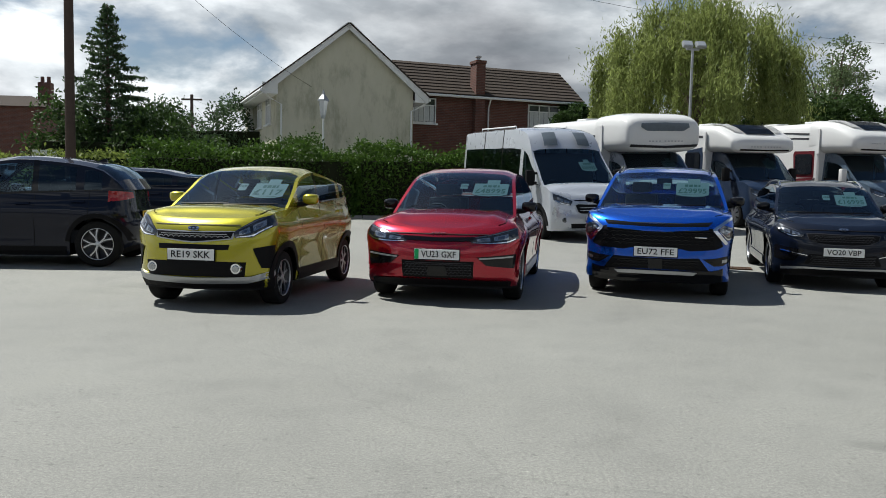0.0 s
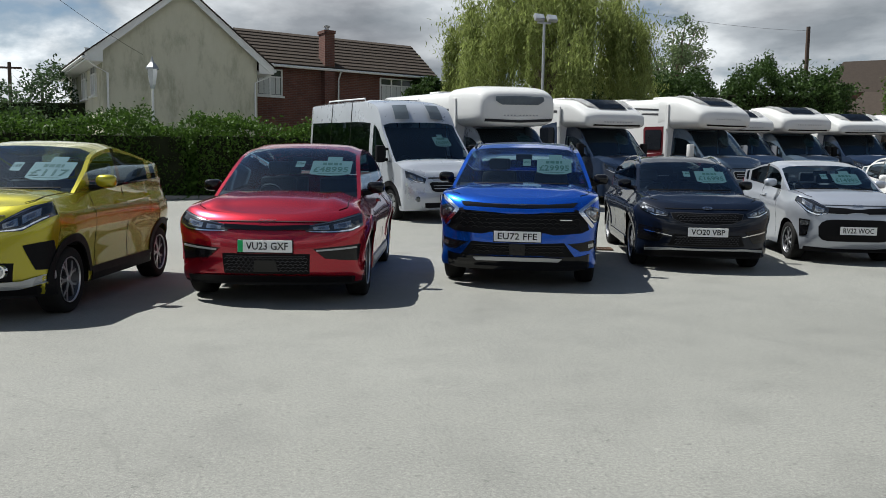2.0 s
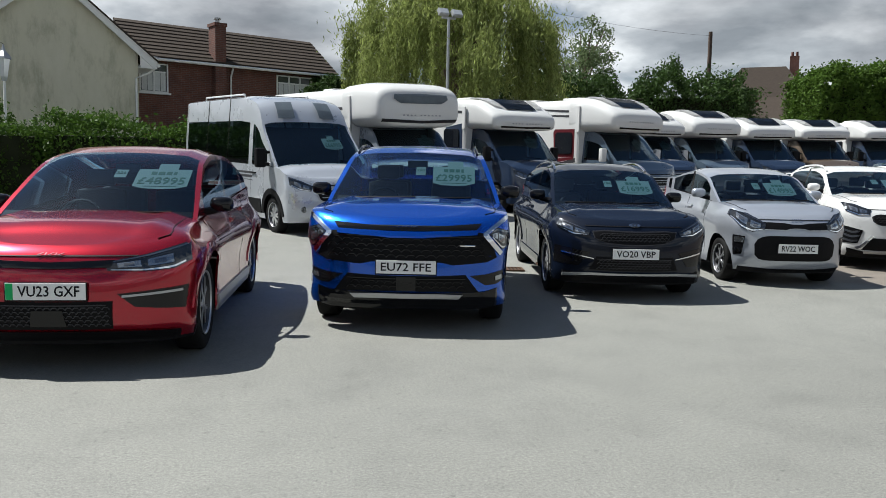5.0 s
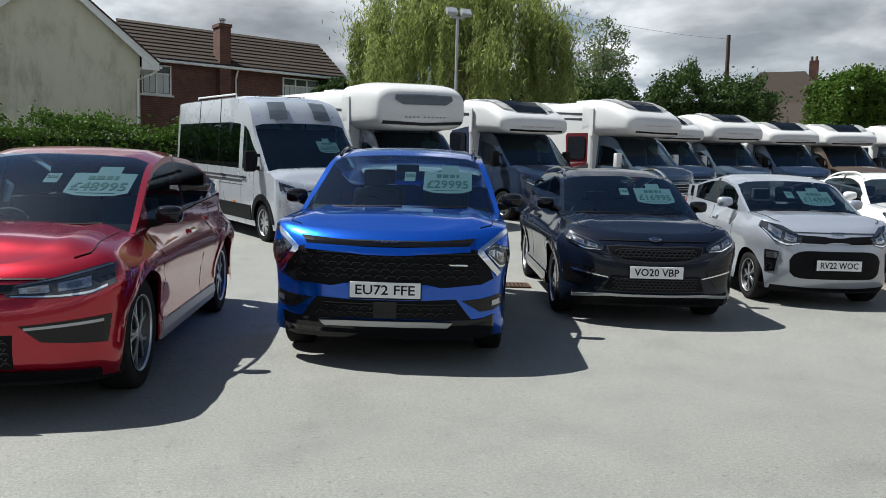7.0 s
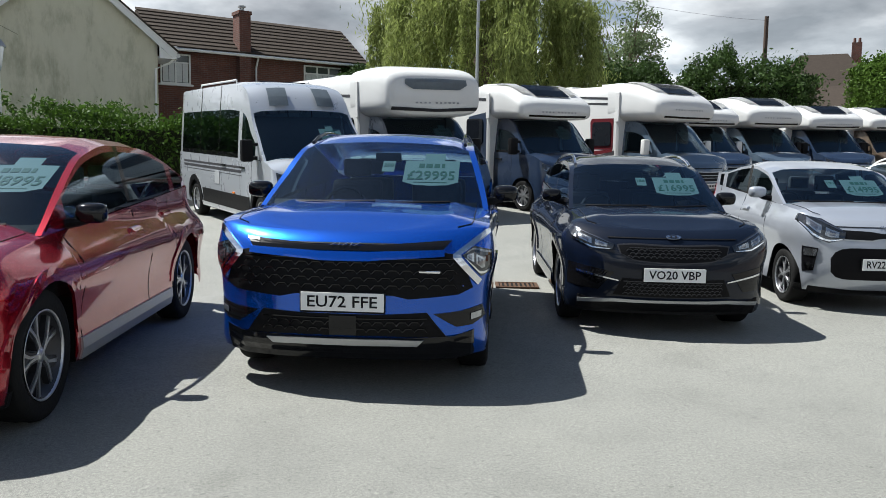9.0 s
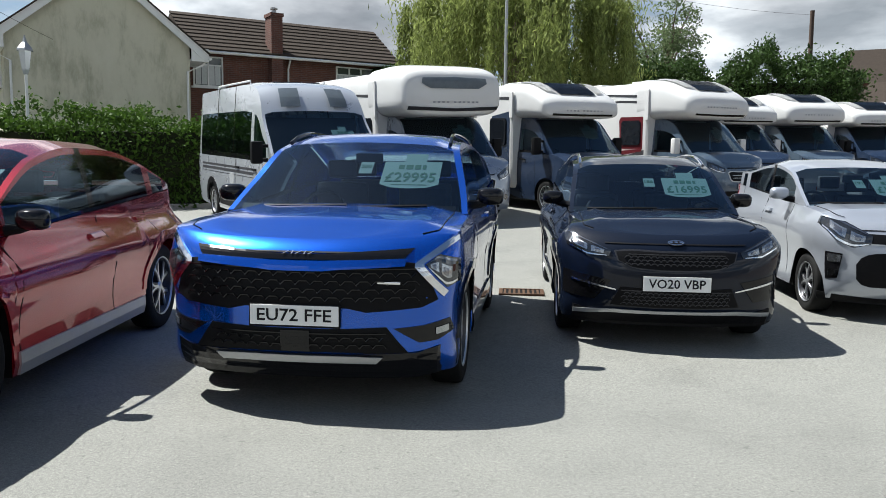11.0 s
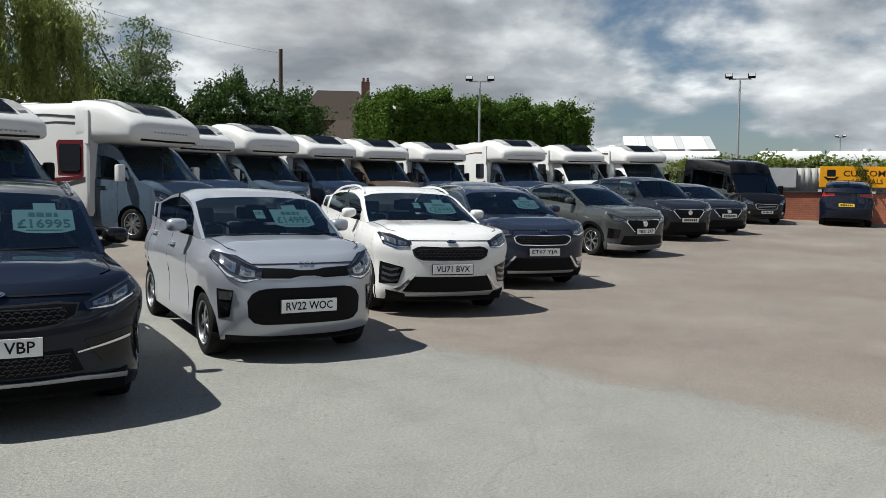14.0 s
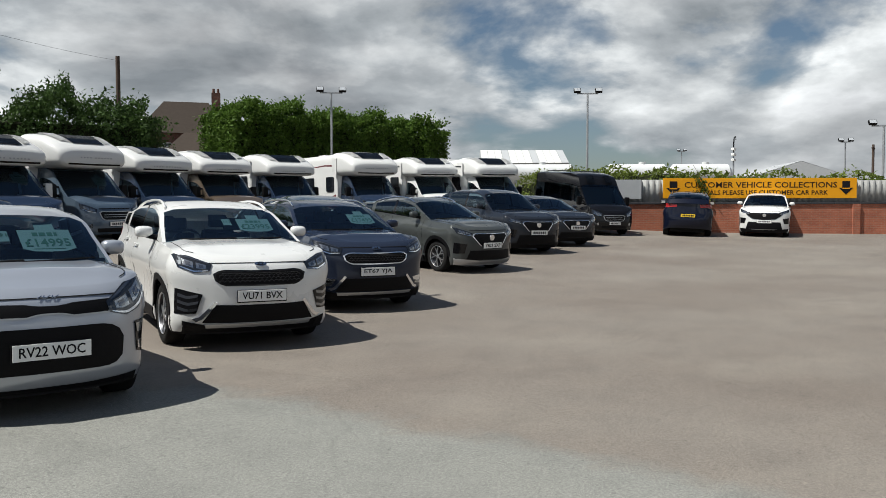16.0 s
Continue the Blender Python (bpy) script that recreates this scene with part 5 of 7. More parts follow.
def van_mirrors(root, sh, mat):
    for sx in (-1, 1):
        x, y, z = sx * (sh.house_x(1.2, 1.45) + 0.03), 1.12, 1.42
        bm = bmesh.new()
        tube_bm(bm, [(x - sx * 0.06, y, z - 0.1), (x + sx * 0.1, y - 0.02, z - 0.1)], [0.03, 0.025], 8)
        part("mirror_arm", bm, M_BLACK, root)
        bm = bmesh.new()
        tube_bm(bm, [(x - sx * 0.06, y, z + 0.12), (x + sx * 0.1, y - 0.02, z + 0.12)], [0.03, 0.025], 8)
        arm = part("mirror_arm", bm, M_BLACK, root)
        bm = bmesh.new()
        box_bm(bm, x + sx * 0.16 - 0.10, x + sx * 0.16 + 0.10, y - 0.08, y + 0.05, z - 0.17, z + 0.20, 0.04)
        part("mirror_cap", bm, mat, root, smooth=True)
        bm = bmesh.new()
        box_bm(bm, x + sx * 0.16 - 0.085, x + sx * 0.16 + 0.085, y + 0.046, y + 0.056, z - 0.15, z + 0.17, 0.003)
        part("mirror_glass", bm, M_CHROME, arm)


@functools.lru_cache(maxsize=None)
def pod_table(secs):
    """Sections of a pod, finely spaced along it."""
    ys = np.linspace(secs[0][0], secs[-1][0], 401)
    return ys, [np.array([f(v) for v in ys]) for f in (curve([(q[0], q[i]) for q in secs]) for i in range(1, 5))]


def sec_at(secs, y):
    ys, cols = pod_table(tuple(secs))
    return [float(np.interp(y, ys, c)) for c in cols]


def pod_top(secs, x, y):
    zb, zt, w, e = sec_at(secs, y)
    q = min(abs(x) / w, 0.999)
    return (zb + zt) / 2 + (zt - zb) / 2 * (1 - q ** e) ** (1 / e)


def pod_front(secs, x, z):
    ys, (zb, zt, w, e) = pod_table(tuple(secs))
    inside = (abs(x) / w) ** e + (np.abs(z - (zb + zt) / 2) / ((zt - zb) / 2)) ** e <= 1
    return float(ys[np.argmax(inside)]) if inside.any() else float(ys[-1])


def loft(secs, mat, n=44):
    verts, faces = [], []
    fine = []
    ys = [q[0] for q in secs]
    fs = [curve([(q[0], q[i]) for q in secs]) for i in range(1, 5)]
    for a, b in zip(ys, ys[1:]):
        fine += [a + (b - a) * k / 5 for k in range(5)]
    fine.append(ys[-1])
    for y in fine:
        zb, zt, w, e = (f(y) for f in fs)
        for k in range(n):
            a = k * math.tau / n + math.tau / n / 2
            c, s = math.cos(a), math.sin(a)
            verts.append((w * math.copysign(abs(c) ** (2 / e), c), y, (zb + zt) / 2 + (zt - zb) / 2 * math.copysign(abs(s) ** (2 / e), s)))
    m = len(fine)
    for i in range(m - 1):
        faces += [(i * n + k, (i + 1) * n + k, (i + 1) * n + (k + 1) % n, i * n + (k + 1) % n) for k in range(n)]
    faces += [tuple(range(n)), tuple((m - 1) * n + k for k in range(n))[::-1]]
    me = mesh_from("shell", verts, faces, mat)
    me.set_sharp_from_angle(angle=radians(48))
    return me


def surface_strip(secs, fn, us, vs0, vs1, off, m=3):
    """Strip between two (u, v) lines on the pod; fn gives the third coordinate."""
    bm = bmesh.new()
    n = 14
    a, b = along(vs0, n), along(vs1, n)
    grid = []
    for i in range(n + 1):
        row = []
        for j in range(m + 1):
            u, v = (a[i][c] + (b[i][c] - a[i][c]) * j / m for c in (0, 1))
            row.append(bm.verts.new((u, v, fn(secs, u, v) + off) if us == "top" else (u, fn(secs, u, v) - off, v)))
        grid.append(row)
    faces = [bm.faces.new((grid[i][j], grid[i + 1][j], grid[i + 1][j + 1], grid[i][j + 1])) for i in range(n) for j in range(m)]
    bmesh.ops.solidify(bm, geom=faces, thickness=0.012)
    return bm


TALL_LUTON = [(0.80, 2.18, 2.74, 0.94, 3.2), (0.83, 2.11, 2.86, 1.04, 3.8), (0.94, 2.07, 2.96, 1.10, 4.4), (1.2, 2.05, 3.05, 1.14, 4.8), (1.7, 2.04, 3.09, 1.155, 5.0), (2.4, 2.03, 3.06, 1.16, 5.4)]
LUTON = [(0.80, 2.18, 2.42, 0.86, 3.0), (0.83, 2.11, 2.53, 1.0, 3.4), (0.94, 2.06, 2.64, 1.08, 4.0), (1.25, 2.05, 2.82, 1.13, 4.5), (1.75, 2.04, 3.0, 1.15, 4.8), (2.4, 2.03, 3.05, 1.16, 5.5)]
LOWLINE = [(0.94, 2.12, 2.30, 0.88, 3.2), (0.97, 2.06, 2.39, 1.0, 3.8), (1.06, 2.03, 2.48, 1.07, 4.4), (1.35, 2.03, 2.65, 1.10, 5.0), (1.75, 2.03, 2.81, 1.12, 5.4), (2.5, 2.03, 2.86, 1.15, 6.0)]


def motorhome(label, luton, cab_mat, x, y, rz, price, length=6.9, stripe=None, side_dark=False, red=False, window=False, mirror_mat=None, plate="", vents=True):
    root = new("motorhome")
    tagged(root, label, "motorhome", "motorhomes in the back row")
    s = van_spec(2.5, 1.0, 2.3, cab_mat, wb=3.9)
    sh = Shell(s)
    build_shell(root, sh, s["mats"])
    cabin(root, sh)
    door_lines(root, sh, s["doors"][:2], M_BLACK)
    van_front(root, sh, cab_mat, plate, price)
    van_mirrors(root, sh, mirror_mat or M_BLACK)
    for yw in s["axles"]:
        for sx in (-1, 1):
            wheel_at(root, sx * 0.87, yw, s["wheel"], "six", sx > 0)
    secs = (TALL_LUTON if window else LUTON) if luton else LOWLINE
    pod = link_part("overcab_pod", loft(secs, M_WHITE), root, "white moulded overcab pod")
    top = 2.98 if luton else 2.82
    coach = [(2.02, 0.52, top - 0.05, 1.12, 9.0), (2.1, 0.44, top, 1.15, 10.0), (length - 0.15, 0.44, top, 1.15, 10.0), (length, 0.6, top - 0.15, 1.08, 8.0)]
    body = link_part("coach_body", loft(coach, M_WHITE), root, "white coachbuilt body")
    # rooflight in the pod's brow
    if luton and window:
        part("overcab_window", surface_strip(secs, pod_front, "front", [(-0.70, 2.80), (0, 2.82), (0.70, 2.80)], [(-0.72, 2.70), (-0.55, 2.60), (0.55, 2.60), (0.72, 2.70)], 0.022), M_BROW, pod, "grey overcab window")
        part("pod_band", surface_strip(secs, pod_front, "front", [(-1.0, 2.26), (0, 2.22), (1.0, 2.26)], [(-1.0, 2.19), (0, 2.16), (1.0, 2.19)], 0.022), M_STRIPE, pod, "dark moulded band")
    else:
        y0 = 1.06 if luton else 1.14
        part("rooflight", surface_strip(secs, pod_top, "top", [(-0.50, y0), (0.50, y0)], [(-0.58, y0 + 0.85), (0.58, y0 + 0.85)], 0.03), M_SOLAR, pod, "smoked panoramic rooflight")
        for sx in (-1, 1):
            part("pod_brow", surface_strip(secs, pod_top, "top", [(sx * 0.56, y0 + 0.05), (sx * 0.80, y0 + 0.12)], [(sx * 0.64, y0 + 0.9), (sx * 0.95, y0 + 0.9)], 0.04), M_WHITE, pod)
    if not window:
        z0 = secs[1][1]
        part("pod_trim", surface_strip(secs, pod_front, "front", [(-0.84, z0 + 0.075), (0, z0 + 0.065), (0.84, z0 + 0.075)], [(-0.84, z0 + 0.03), (0, z0 + 0.02), (0.84, z0 + 0.03)], 0.012, 1), M_GLOSSBLACK, pod, "dark trim under the pod")
    # pale maker's lettering, as bars
    zl = 2.34 if luton else 2.20
    for k in range(10):
        xx = -0.45 + k * 0.1 + (0.06 if k > 3 else 0)
        part("pod_lettering", surface_strip(secs, pod_front, "front", [(xx - 0.025, zl + 0.016), (xx + 0.025, zl + 0.016)], [(xx - 0.025, zl - 0.016), (xx + 0.025, zl - 0.016)], 0.006, 1), M_GREYLETTER, pod)
    # windows, stripes and locker on both sides
    side_mat = cab_mat if side_dark else M_STRIPE
    for sx in (-1, 1):
        def slab(name, outline, mat, proud=0.012, label=""):
            m = pose(sx * 1.148, 0, 0, 90, 0, 90) if sx > 0 else pose(-1.148 - proud, 0, 0, 90, 0, 90)
            bm = prism_bm(bmesh.new(), outline, m, proud)
            return part(name, bm, mat, root, label)
        if red:
            slab("side_panel", [(2.18, 1.36), (2.95, 1.36), (3.0, 2.06), (2.94, 2.14), (2.18, 2.14)], M_REDSTRIPE, 0.009, "claret side panel")
        if side_dark:
            slab("side_panel", [(2.12, 0.5), (2.9, 0.5), (2.75, 1.2), (2.85, 2.1), (2.12, 2.2)], cab_mat, 0.006, "dark side panel")
        w = slab("side_window", [(2.25, 1.5), (2.3, 1.45), (2.85, 1.45), (2.9, 1.5), (2.9, 2.0), (2.85, 2.05), (2.3, 2.05), (2.25, 2.0)], M_SOLAR, 0.03, "dark framed side window")
        slab("side_window", [(4.0, 1.5), (4.05, 1.45), (5.0, 1.45), (5.05, 1.5), (5.05, 2.0), (5.0, 2.05), (4.05, 2.05), (4.0, 2.0)], M_SOLAR, 0.03)
        sweep = stripe or M_STRIPE
        if red:
            slab("stripe", [(2.2, 1.3), (2.9, 1.2), (3.4, 0.95), (3.6, 0.62), (3.75, 0.62), (3.55, 1.0), (3.05, 1.3), (2.2, 1.36)], M_REDSTRIPE, 0.006)
            slab("stripe", [(3.06, 1.42), (3.5, 1.3), (4.6, 1.22), (4.6, 1.25), (3.6, 1.38), (3.06, 1.52)], sweep, 0.006)
            slab("stripe", [(2.3, 2.60), (3.4, 2.68), (4.8, 2.66), (4.8, 2.68), (3.4, 2.72), (2.3, 2.66)], sweep, 0.006)
        slab("stripe", [(2.12, 1.22), (2.6, 1.12), (4.0, 0.95), (length - 0.2, 0.9), (length - 0.2, 1.0), (4.0, 1.03), (2.6, 1.22), (2.12, 1.34)], sweep, 0.004)
        slab("stripe", [(2.12, 2.45), (3.0, 2.5), (4.2, 2.46), (4.2, 2.49), (3.0, 2.55), (2.12, 2.52)], sweep, 0.004)
        slab("skirt", [(2.2, 0.43), (length - 0.3, 0.43), (length - 0.3, 0.62), (2.2, 0.62)], M_VENT, 0.012)
        bm = bmesh.new()
        box_bm(bm, sx * 1.17 - 0.02, sx * 1.17 + 0.02, 1.98, 2.1, 2.05, top - 0.2, 0.01)
        part("corner_seal", bm, M_WHITE, root)
    if vents:
        for yy, ww in ((3.2, 0.3), (5.0, 0.25)):
            bm = bmesh.new()
            box_bm(bm, -ww, ww, yy - 0.3, yy + 0.3, top - 0.01, top + 0.10, 0.03)
            part("roof_vent", bm, M_WHITE, root)
    root.matrix_basis = place_on_yard(x, y, rz, s)
    return root


def panel_van(label, mat, x, y, rz, plate, price, stripes, size=1.0):
    root = new("camper_van")
    tagged(root, label, "camper van", "motorhomes in the back row")
    s = van_spec(6.3, 1.02, 2.66, mat, wb=4.035, high=True)
    s["cladding"] = M_BLACK
    sh = Shell(s)
    build_shell(root, sh, s["mats"])
    cabin(root, sh)
    door_lines(root, sh, s["doors"], M_BLACK)
    van_front(root, sh, mat, plate, price)
    van_mirrors(root, sh, M_BLACK)
    for yw in s["axles"]:
        for sx in (-1, 1):
            wheel_at(root, sx * 0.89, yw, s["wheel"], "six", sx > 0)
            ang = [radians(a) for a in range(0, 181, 12)]
            R0, R1 = s["arch"], s["arch"] + 0.1
            part("arch_trim", patch(sh, [(yw + R1 * math.cos(a), s["wheel"] + R1 * math.sin(a)) for a in ang], [(yw + R0 * math.cos(a), s["wheel"] + R0 * math.sin(a) * 0.98) for a in ang], "side", 0.015, 0.03, 16, 2, sx), M_BLACK, root)
    for sx in (-1, 1):
        part("side_moulding", patch(sh, [(1.5, 0.62), (4.4, 0.62)], [(1.5, 0.34), (4.4, 0.34)], "side", 0.012, 0.02, 12, 2, sx), M_BLACK, root)
        if stripes:
            for z0, z1 in ((1.14, 1.10), (1.07, 1.02), (0.98, 0.97)):
                part("stripe", patch(sh, [(1.9, z0), (5.8, z0)], [(1.9, z1), (5.8, z1)], "side", 0.003, 0.006, 10, 1, sx), M_STRIPE, root)
            part("locker_vent", patch(sh, [(3.2, 1.0), (3.5, 1.0)], [(3.2, 0.75), (3.5, 0.75)], "side", 0.01, 0.02, 4, 2, sx), M_VENT, root)
            part("side_marker", patch(sh, [(2.3, 0.66), (2.4, 0.66)], [(2.3, 0.63), (2.4, 0.63)], "side", 0.02, 0.02, 2, 1, sx), M_AMBER, root)
        # brow windows above the screen
        bm = bmesh.new()
        grid = [[bm.verts.new((sx * (0.27 + 0.34 * i / 5 - 0.03 * j / 5), 1.465 + 0.26 * j / 5 + 0.1 * (0.27 + 0.34 * i / 5) ** 2, sh.roof(1.5 + 0.26 * j / 5) + 0.06 - 0.04 * (i / 5) ** 2 * 0.4)) for i in range(6)] for j in range(6)]
        fs = [bm.faces.new((grid[j][i], grid[j][i + 1], grid[j + 1][i + 1], grid[j + 1][i])) for i in range(5) for j in range(5)]
        bmesh.ops.solidify(bm, geom=fs, thickness=0.02)
        part("brow_window", bm, M_BROW if stripes else M_SOLAR, root, "tinted brow window")
        bm = bmesh.new()
        tube_bm(bm, [(sx * 0.72, 2.9, 2.60), (sx * 0.72, 2.95, 2.70), (sx * 0.72, 5.3, 2.70), (sx * 0.72, 5.4, 2.60)], [0.02] * 4, 8)
        part("roof_rail", bm, M_WHITE if stripes else M_BLACK, root)
    bm = bmesh.new()
    box_bm(bm, -0.45, 0.45, 2.45, 3.3, 2.60, 2.67, 0.02)
    part("rooflight", bm, M_SOLAR, root, "smoked panoramic rooflight")
    root.matrix_basis = place_on_yard(x, y, rz, s) @ Matrix.Scale(size, 4)
    return root


panel_van("silver high-roof camper van with grey side stripes", P_VANSILVER, 3.35, 18.3, 19, "", "£66995", True)
motorhome("white overcab motorhome with a graphite cab", True, P_CABGREY, 5.85, 20.3, 18, "£71995", 6.9, window=True)
motorhome("white low-line motorhome with a dark navy cab", False, P_CABNAVY, 9.05, 21.6, 20, "£69810", 7.0, side_dark=True)
motorhome("white motorhome with claret side panel and steel blue cab", True, P_CABSTEEL, 12.65, 22.4, 21, "£73995", 7.2, stripe=M_STRIPE, red=True, mirror_mat=M_WHITE)
motorhome("white low-line motorhome tucked between its neighbours", False, P_CABNAVY, 15.1, 25.3, 10, "£62995", 6.6, mirror_mat=M_WHITE)
motorhome("white overcab motorhome with a steel blue cab", True, P_CABSTEEL, 17.8, 26.3, 8, "£68995", 7.0)
motorhome("white low-line motorhome with a dark cab", False, P_CABNAVY, 20.6, 27.0, 3, "", 6.8)
motorhome("white low-line motorhome with a bronze cab", False, P_CABBRONZE, 23.3, 27.5, -3, "", 6.8)
motorhome("white low-line motorhome with a black cab", False, P_CABNAVY, 26.3, 27.6, -8, "", 6.8)
motorhome("white overcab motorhome with a navy cab", True, P_CABNAVY, 29.6, 26.6, -18, "", 7.0, stripe=M_REDSTRIPE)
motorhome("white low-line motorhome with white cab doors", False, M_WHITE, 32.2, 25.4, -20, "", 6.8)
motorhome("white low-line motorhome beside the black van", False, M_WHITE, 34.0, 23.6, -24, "", 6.9)
panel_van("black high-roof camper van beside the brick wall", P_VANBLACK, 33.0, 18.6, -36, "", "", False, 0.87)


# ---- ground ----
def tarmac():
    m = bpy.data.materials.new("worn_tarmac")
    m.use_nodes = True
    nt = m.node_tree
    p = nt.nodes["Principled BSDF"]
    ge = nt.nodes.new("ShaderNodeNewGeometry")
    co = ge.outputs["Position"]
    sep = nt.nodes.new("ShaderNodeSeparateXYZ")
    nt.links.new(co, sep.inputs[0])
    broad, mid, grit, fine = noise_tex(nt, co, 0.22, 4, 0.6), noise_tex(nt, co, 1.6, 6, 0.65), noise_tex(nt, co, 55, 5, 0.8), noise_tex(nt, co, 160, 3, 0.8)
    # the older reddish surfacing starts along a ragged seam
    seam = math_node(nt, "ADD", sep.outputs[0], math_node(nt, "MULTIPLY", math_node(nt, "SUBTRACT", sep.outputs[1], 9.0), 0.08))
    seam = math_node(nt, "ADD", seam, math_node(nt, "ADD", math_node(nt, "MULTIPLY", math_node(nt, "SUBTRACT", mid, 0.5), 1.1), math_node(nt, "MULTIPLY", math_node(nt, "SUBTRACT", broad, 0.5), 1.6)))
    old = math_node(nt, "MULTIPLY", math_node(nt, "SUBTRACT", seam, 9.45), 2.6, True)
    near = ramp(nt, broad, [(0.3, (0.166, 0.166, 0.151)), (0.7, (0.214, 0.214, 0.195))])
    far = ramp(nt, broad, [(0.3, (0.138, 0.115, 0.096)), (0.7, (0.180, 0.160, 0.138))])
    col = mix_col(nt, old, near, far)
    line = ramp(nt, math_node(nt, "ABSOLUTE", math_node(nt, "SUBTRACT", seam, 9.62)), [(0.0, (0.86, 0.86, 0.86)), (0.03, (1, 1, 1))])
    col = mix_col(nt, 1.0, col, line, "MULTIPLY")
    col = mix_col(nt, 1.0, col, ramp(nt, mid, [(0.28, (0.84, 0.84, 0.84)), (0.5, (1.0, 1.0, 1.0)), (0.75, (1.07, 1.07, 1.06))]), "MULTIPLY")
    col = mix_col(nt, 1.0, col, ramp(nt, grit, [(0.3, (0.60, 0.60, 0.60)), (0.5, (1.0, 1.0, 1.0)), (0.7, (1.38, 1.38, 1.35))]), "MULTIPLY")
    col = mix_col(nt, 1.0, col, ramp(nt, fine, [(0.32, (0.6, 0.6, 0.6)), (0.5, (1.0, 1.0, 1.0)), (0.68, (1.45, 1.45, 1.45))]), "MULTIPLY")
    stain = noise_tex(nt, co, 0.9, 2, 0.4, 0.6)
    col = mix_col(nt, 1.0, col, ramp(nt, stain, [(0.235, (0.84, 0.84, 0.84)), (0.27, (1, 1, 1))]), "MULTIPLY")
    vor = nt.nodes.new("ShaderNodeTexVoronoi")
    vor.feature = "DISTANCE_TO_EDGE"
    vor.inputs["Scale"].default_value = 0.16
    warp = nt.nodes.new("ShaderNodeVectorMath")
    warp.operation = "MULTIPLY_ADD"
    nz = nt.nodes.new("ShaderNodeTexNoise")
    nz.inputs["Scale"].default_value = 0.8
    nt.links.new(co, nz.inputs["Vector"])
    wire(nt, nz, "Color", warp, 0)
    warp.inputs[1].default_value = (1.2, 1.2, 1.2)
    nt.links.new(co, warp.inputs[2])
    wire(nt, warp, 0, vor, "Vector")
    # pale sandy wear on the older surfacing, and loose stones in it
    sand = math_node(nt, "MULTIPLY", math_node(nt, "MULTIPLY", math_node(nt, "SUBTRACT", noise_tex(nt, co, 0.35, 5, 0.62, 0.4), 0.52), 6.0, True), math_node(nt, "MULTIPLY", old, 0.28))
    col = mix_col(nt, sand, col, (0.27, 0.245, 0.205))
    stones = ramp(nt, noise_tex(nt, co, 21, 2, 0.5), [(0.29, (0.5, 0.5, 0.5)), (0.34, (1, 1, 1)), (0.66, (1, 1, 1)), (0.72, (1.3, 1.3, 1.28))])
    col = mix_col(nt, 0.6, col, mix_col(nt, 1.0, col, stones, "MULTIPLY"))
    crack = ramp(nt, vor.outputs["Distance"], [(0.0, (0.9, 0.9, 0.9)), (0.002, (1, 1, 1))])
    col = mix_col(nt, 1.0, col, crack, "MULTIPLY")
    nt.links.new(col, p.inputs["Base Color"])
    nt.links.new(math_node(nt, "ADD", math_node(nt, "MULTIPLY", mid, 0.25), 0.68), p.inputs["Roughness"])
    bn = nt.nodes.new("ShaderNodeBump")
    bn.inputs["Strength"].default_value, bn.inputs["Distance"].default_value = 0.42, 0.011
    nt.links.new(math_node(nt, "ADD", math_node(nt, "MULTIPLY", grit, 0.8), math_node(nt, "ADD", math_node(nt, "MULTIPLY", fine, 0.4), mid)), bn.inputs["Height"])
    wire(nt, bn, 0, p, "Normal")
    return m


def make_ground():
    xs = [-2000, -800, -300, -120] + [-60 + 2 * k for k in range(65)] + [100, 150, 300, 800, 2000]
    ys = [-2000, -800, -300, -100, -40, -20] + [-10 + 1.0 * k for k in range(75)] + [80, 120, 300, 800, 2000]
    verts = [(x, y, g(x, y)) for y in ys for x in xs]
    n = len(xs)
    faces = [(j * n + i, j * n + i + 1, (j + 1) * n + i + 1, (j + 1) * n + i) for j in range(len(ys) - 1) for i in range(n - 1)]
    tagged(new("ground", mesh_from("ground", verts, faces, tarmac())), "worn grey and brown tarmac yard", kind="structure")


make_ground()
M_IRON = material("rusty_iron", (0.10, 0.06, 0.04), 0.8, 0.3, 20, 0.4, 0.3)


def drain(x, y, rz):
    root = tagged(new("drain_cover"), "rusty iron drain grating set in the tarmac", "drain")
    bm = bmesh.new()
    for a in ((-0.25, -0.21, -0.2, 0.2), (0.21, 0.25, -0.2, 0.2), (-0.21, 0.21, -0.2, -0.16), (-0.21, 0.21, 0.16, 0.2)):
        box_bm(bm, a[0], a[1], a[2], a[3], -0.02, 0.014)
    part("frame", bm, M_IRON, root)
    # no hole is cut: a near-black slab stands for the shaded pit
    bm = bmesh.new()
    box_bm(bm, -0.21, 0.21, -0.16, 0.16, -0.02, 0.005)
    part("pit", bm, M_UNDER, root)
    for k in range(8):
        bm = bmesh.new()
        box_bm(bm, -0.195 + k * 0.052, -0.17 + k * 0.052, -0.16, 0.16, 0.0, 0.011)
        part("bar", bm, M_IRON, root)
    root.matrix_basis = pose(x, y, g(x, y) + 0.003, 0, 0, rz)


drain(5.0, 13.9, -15)


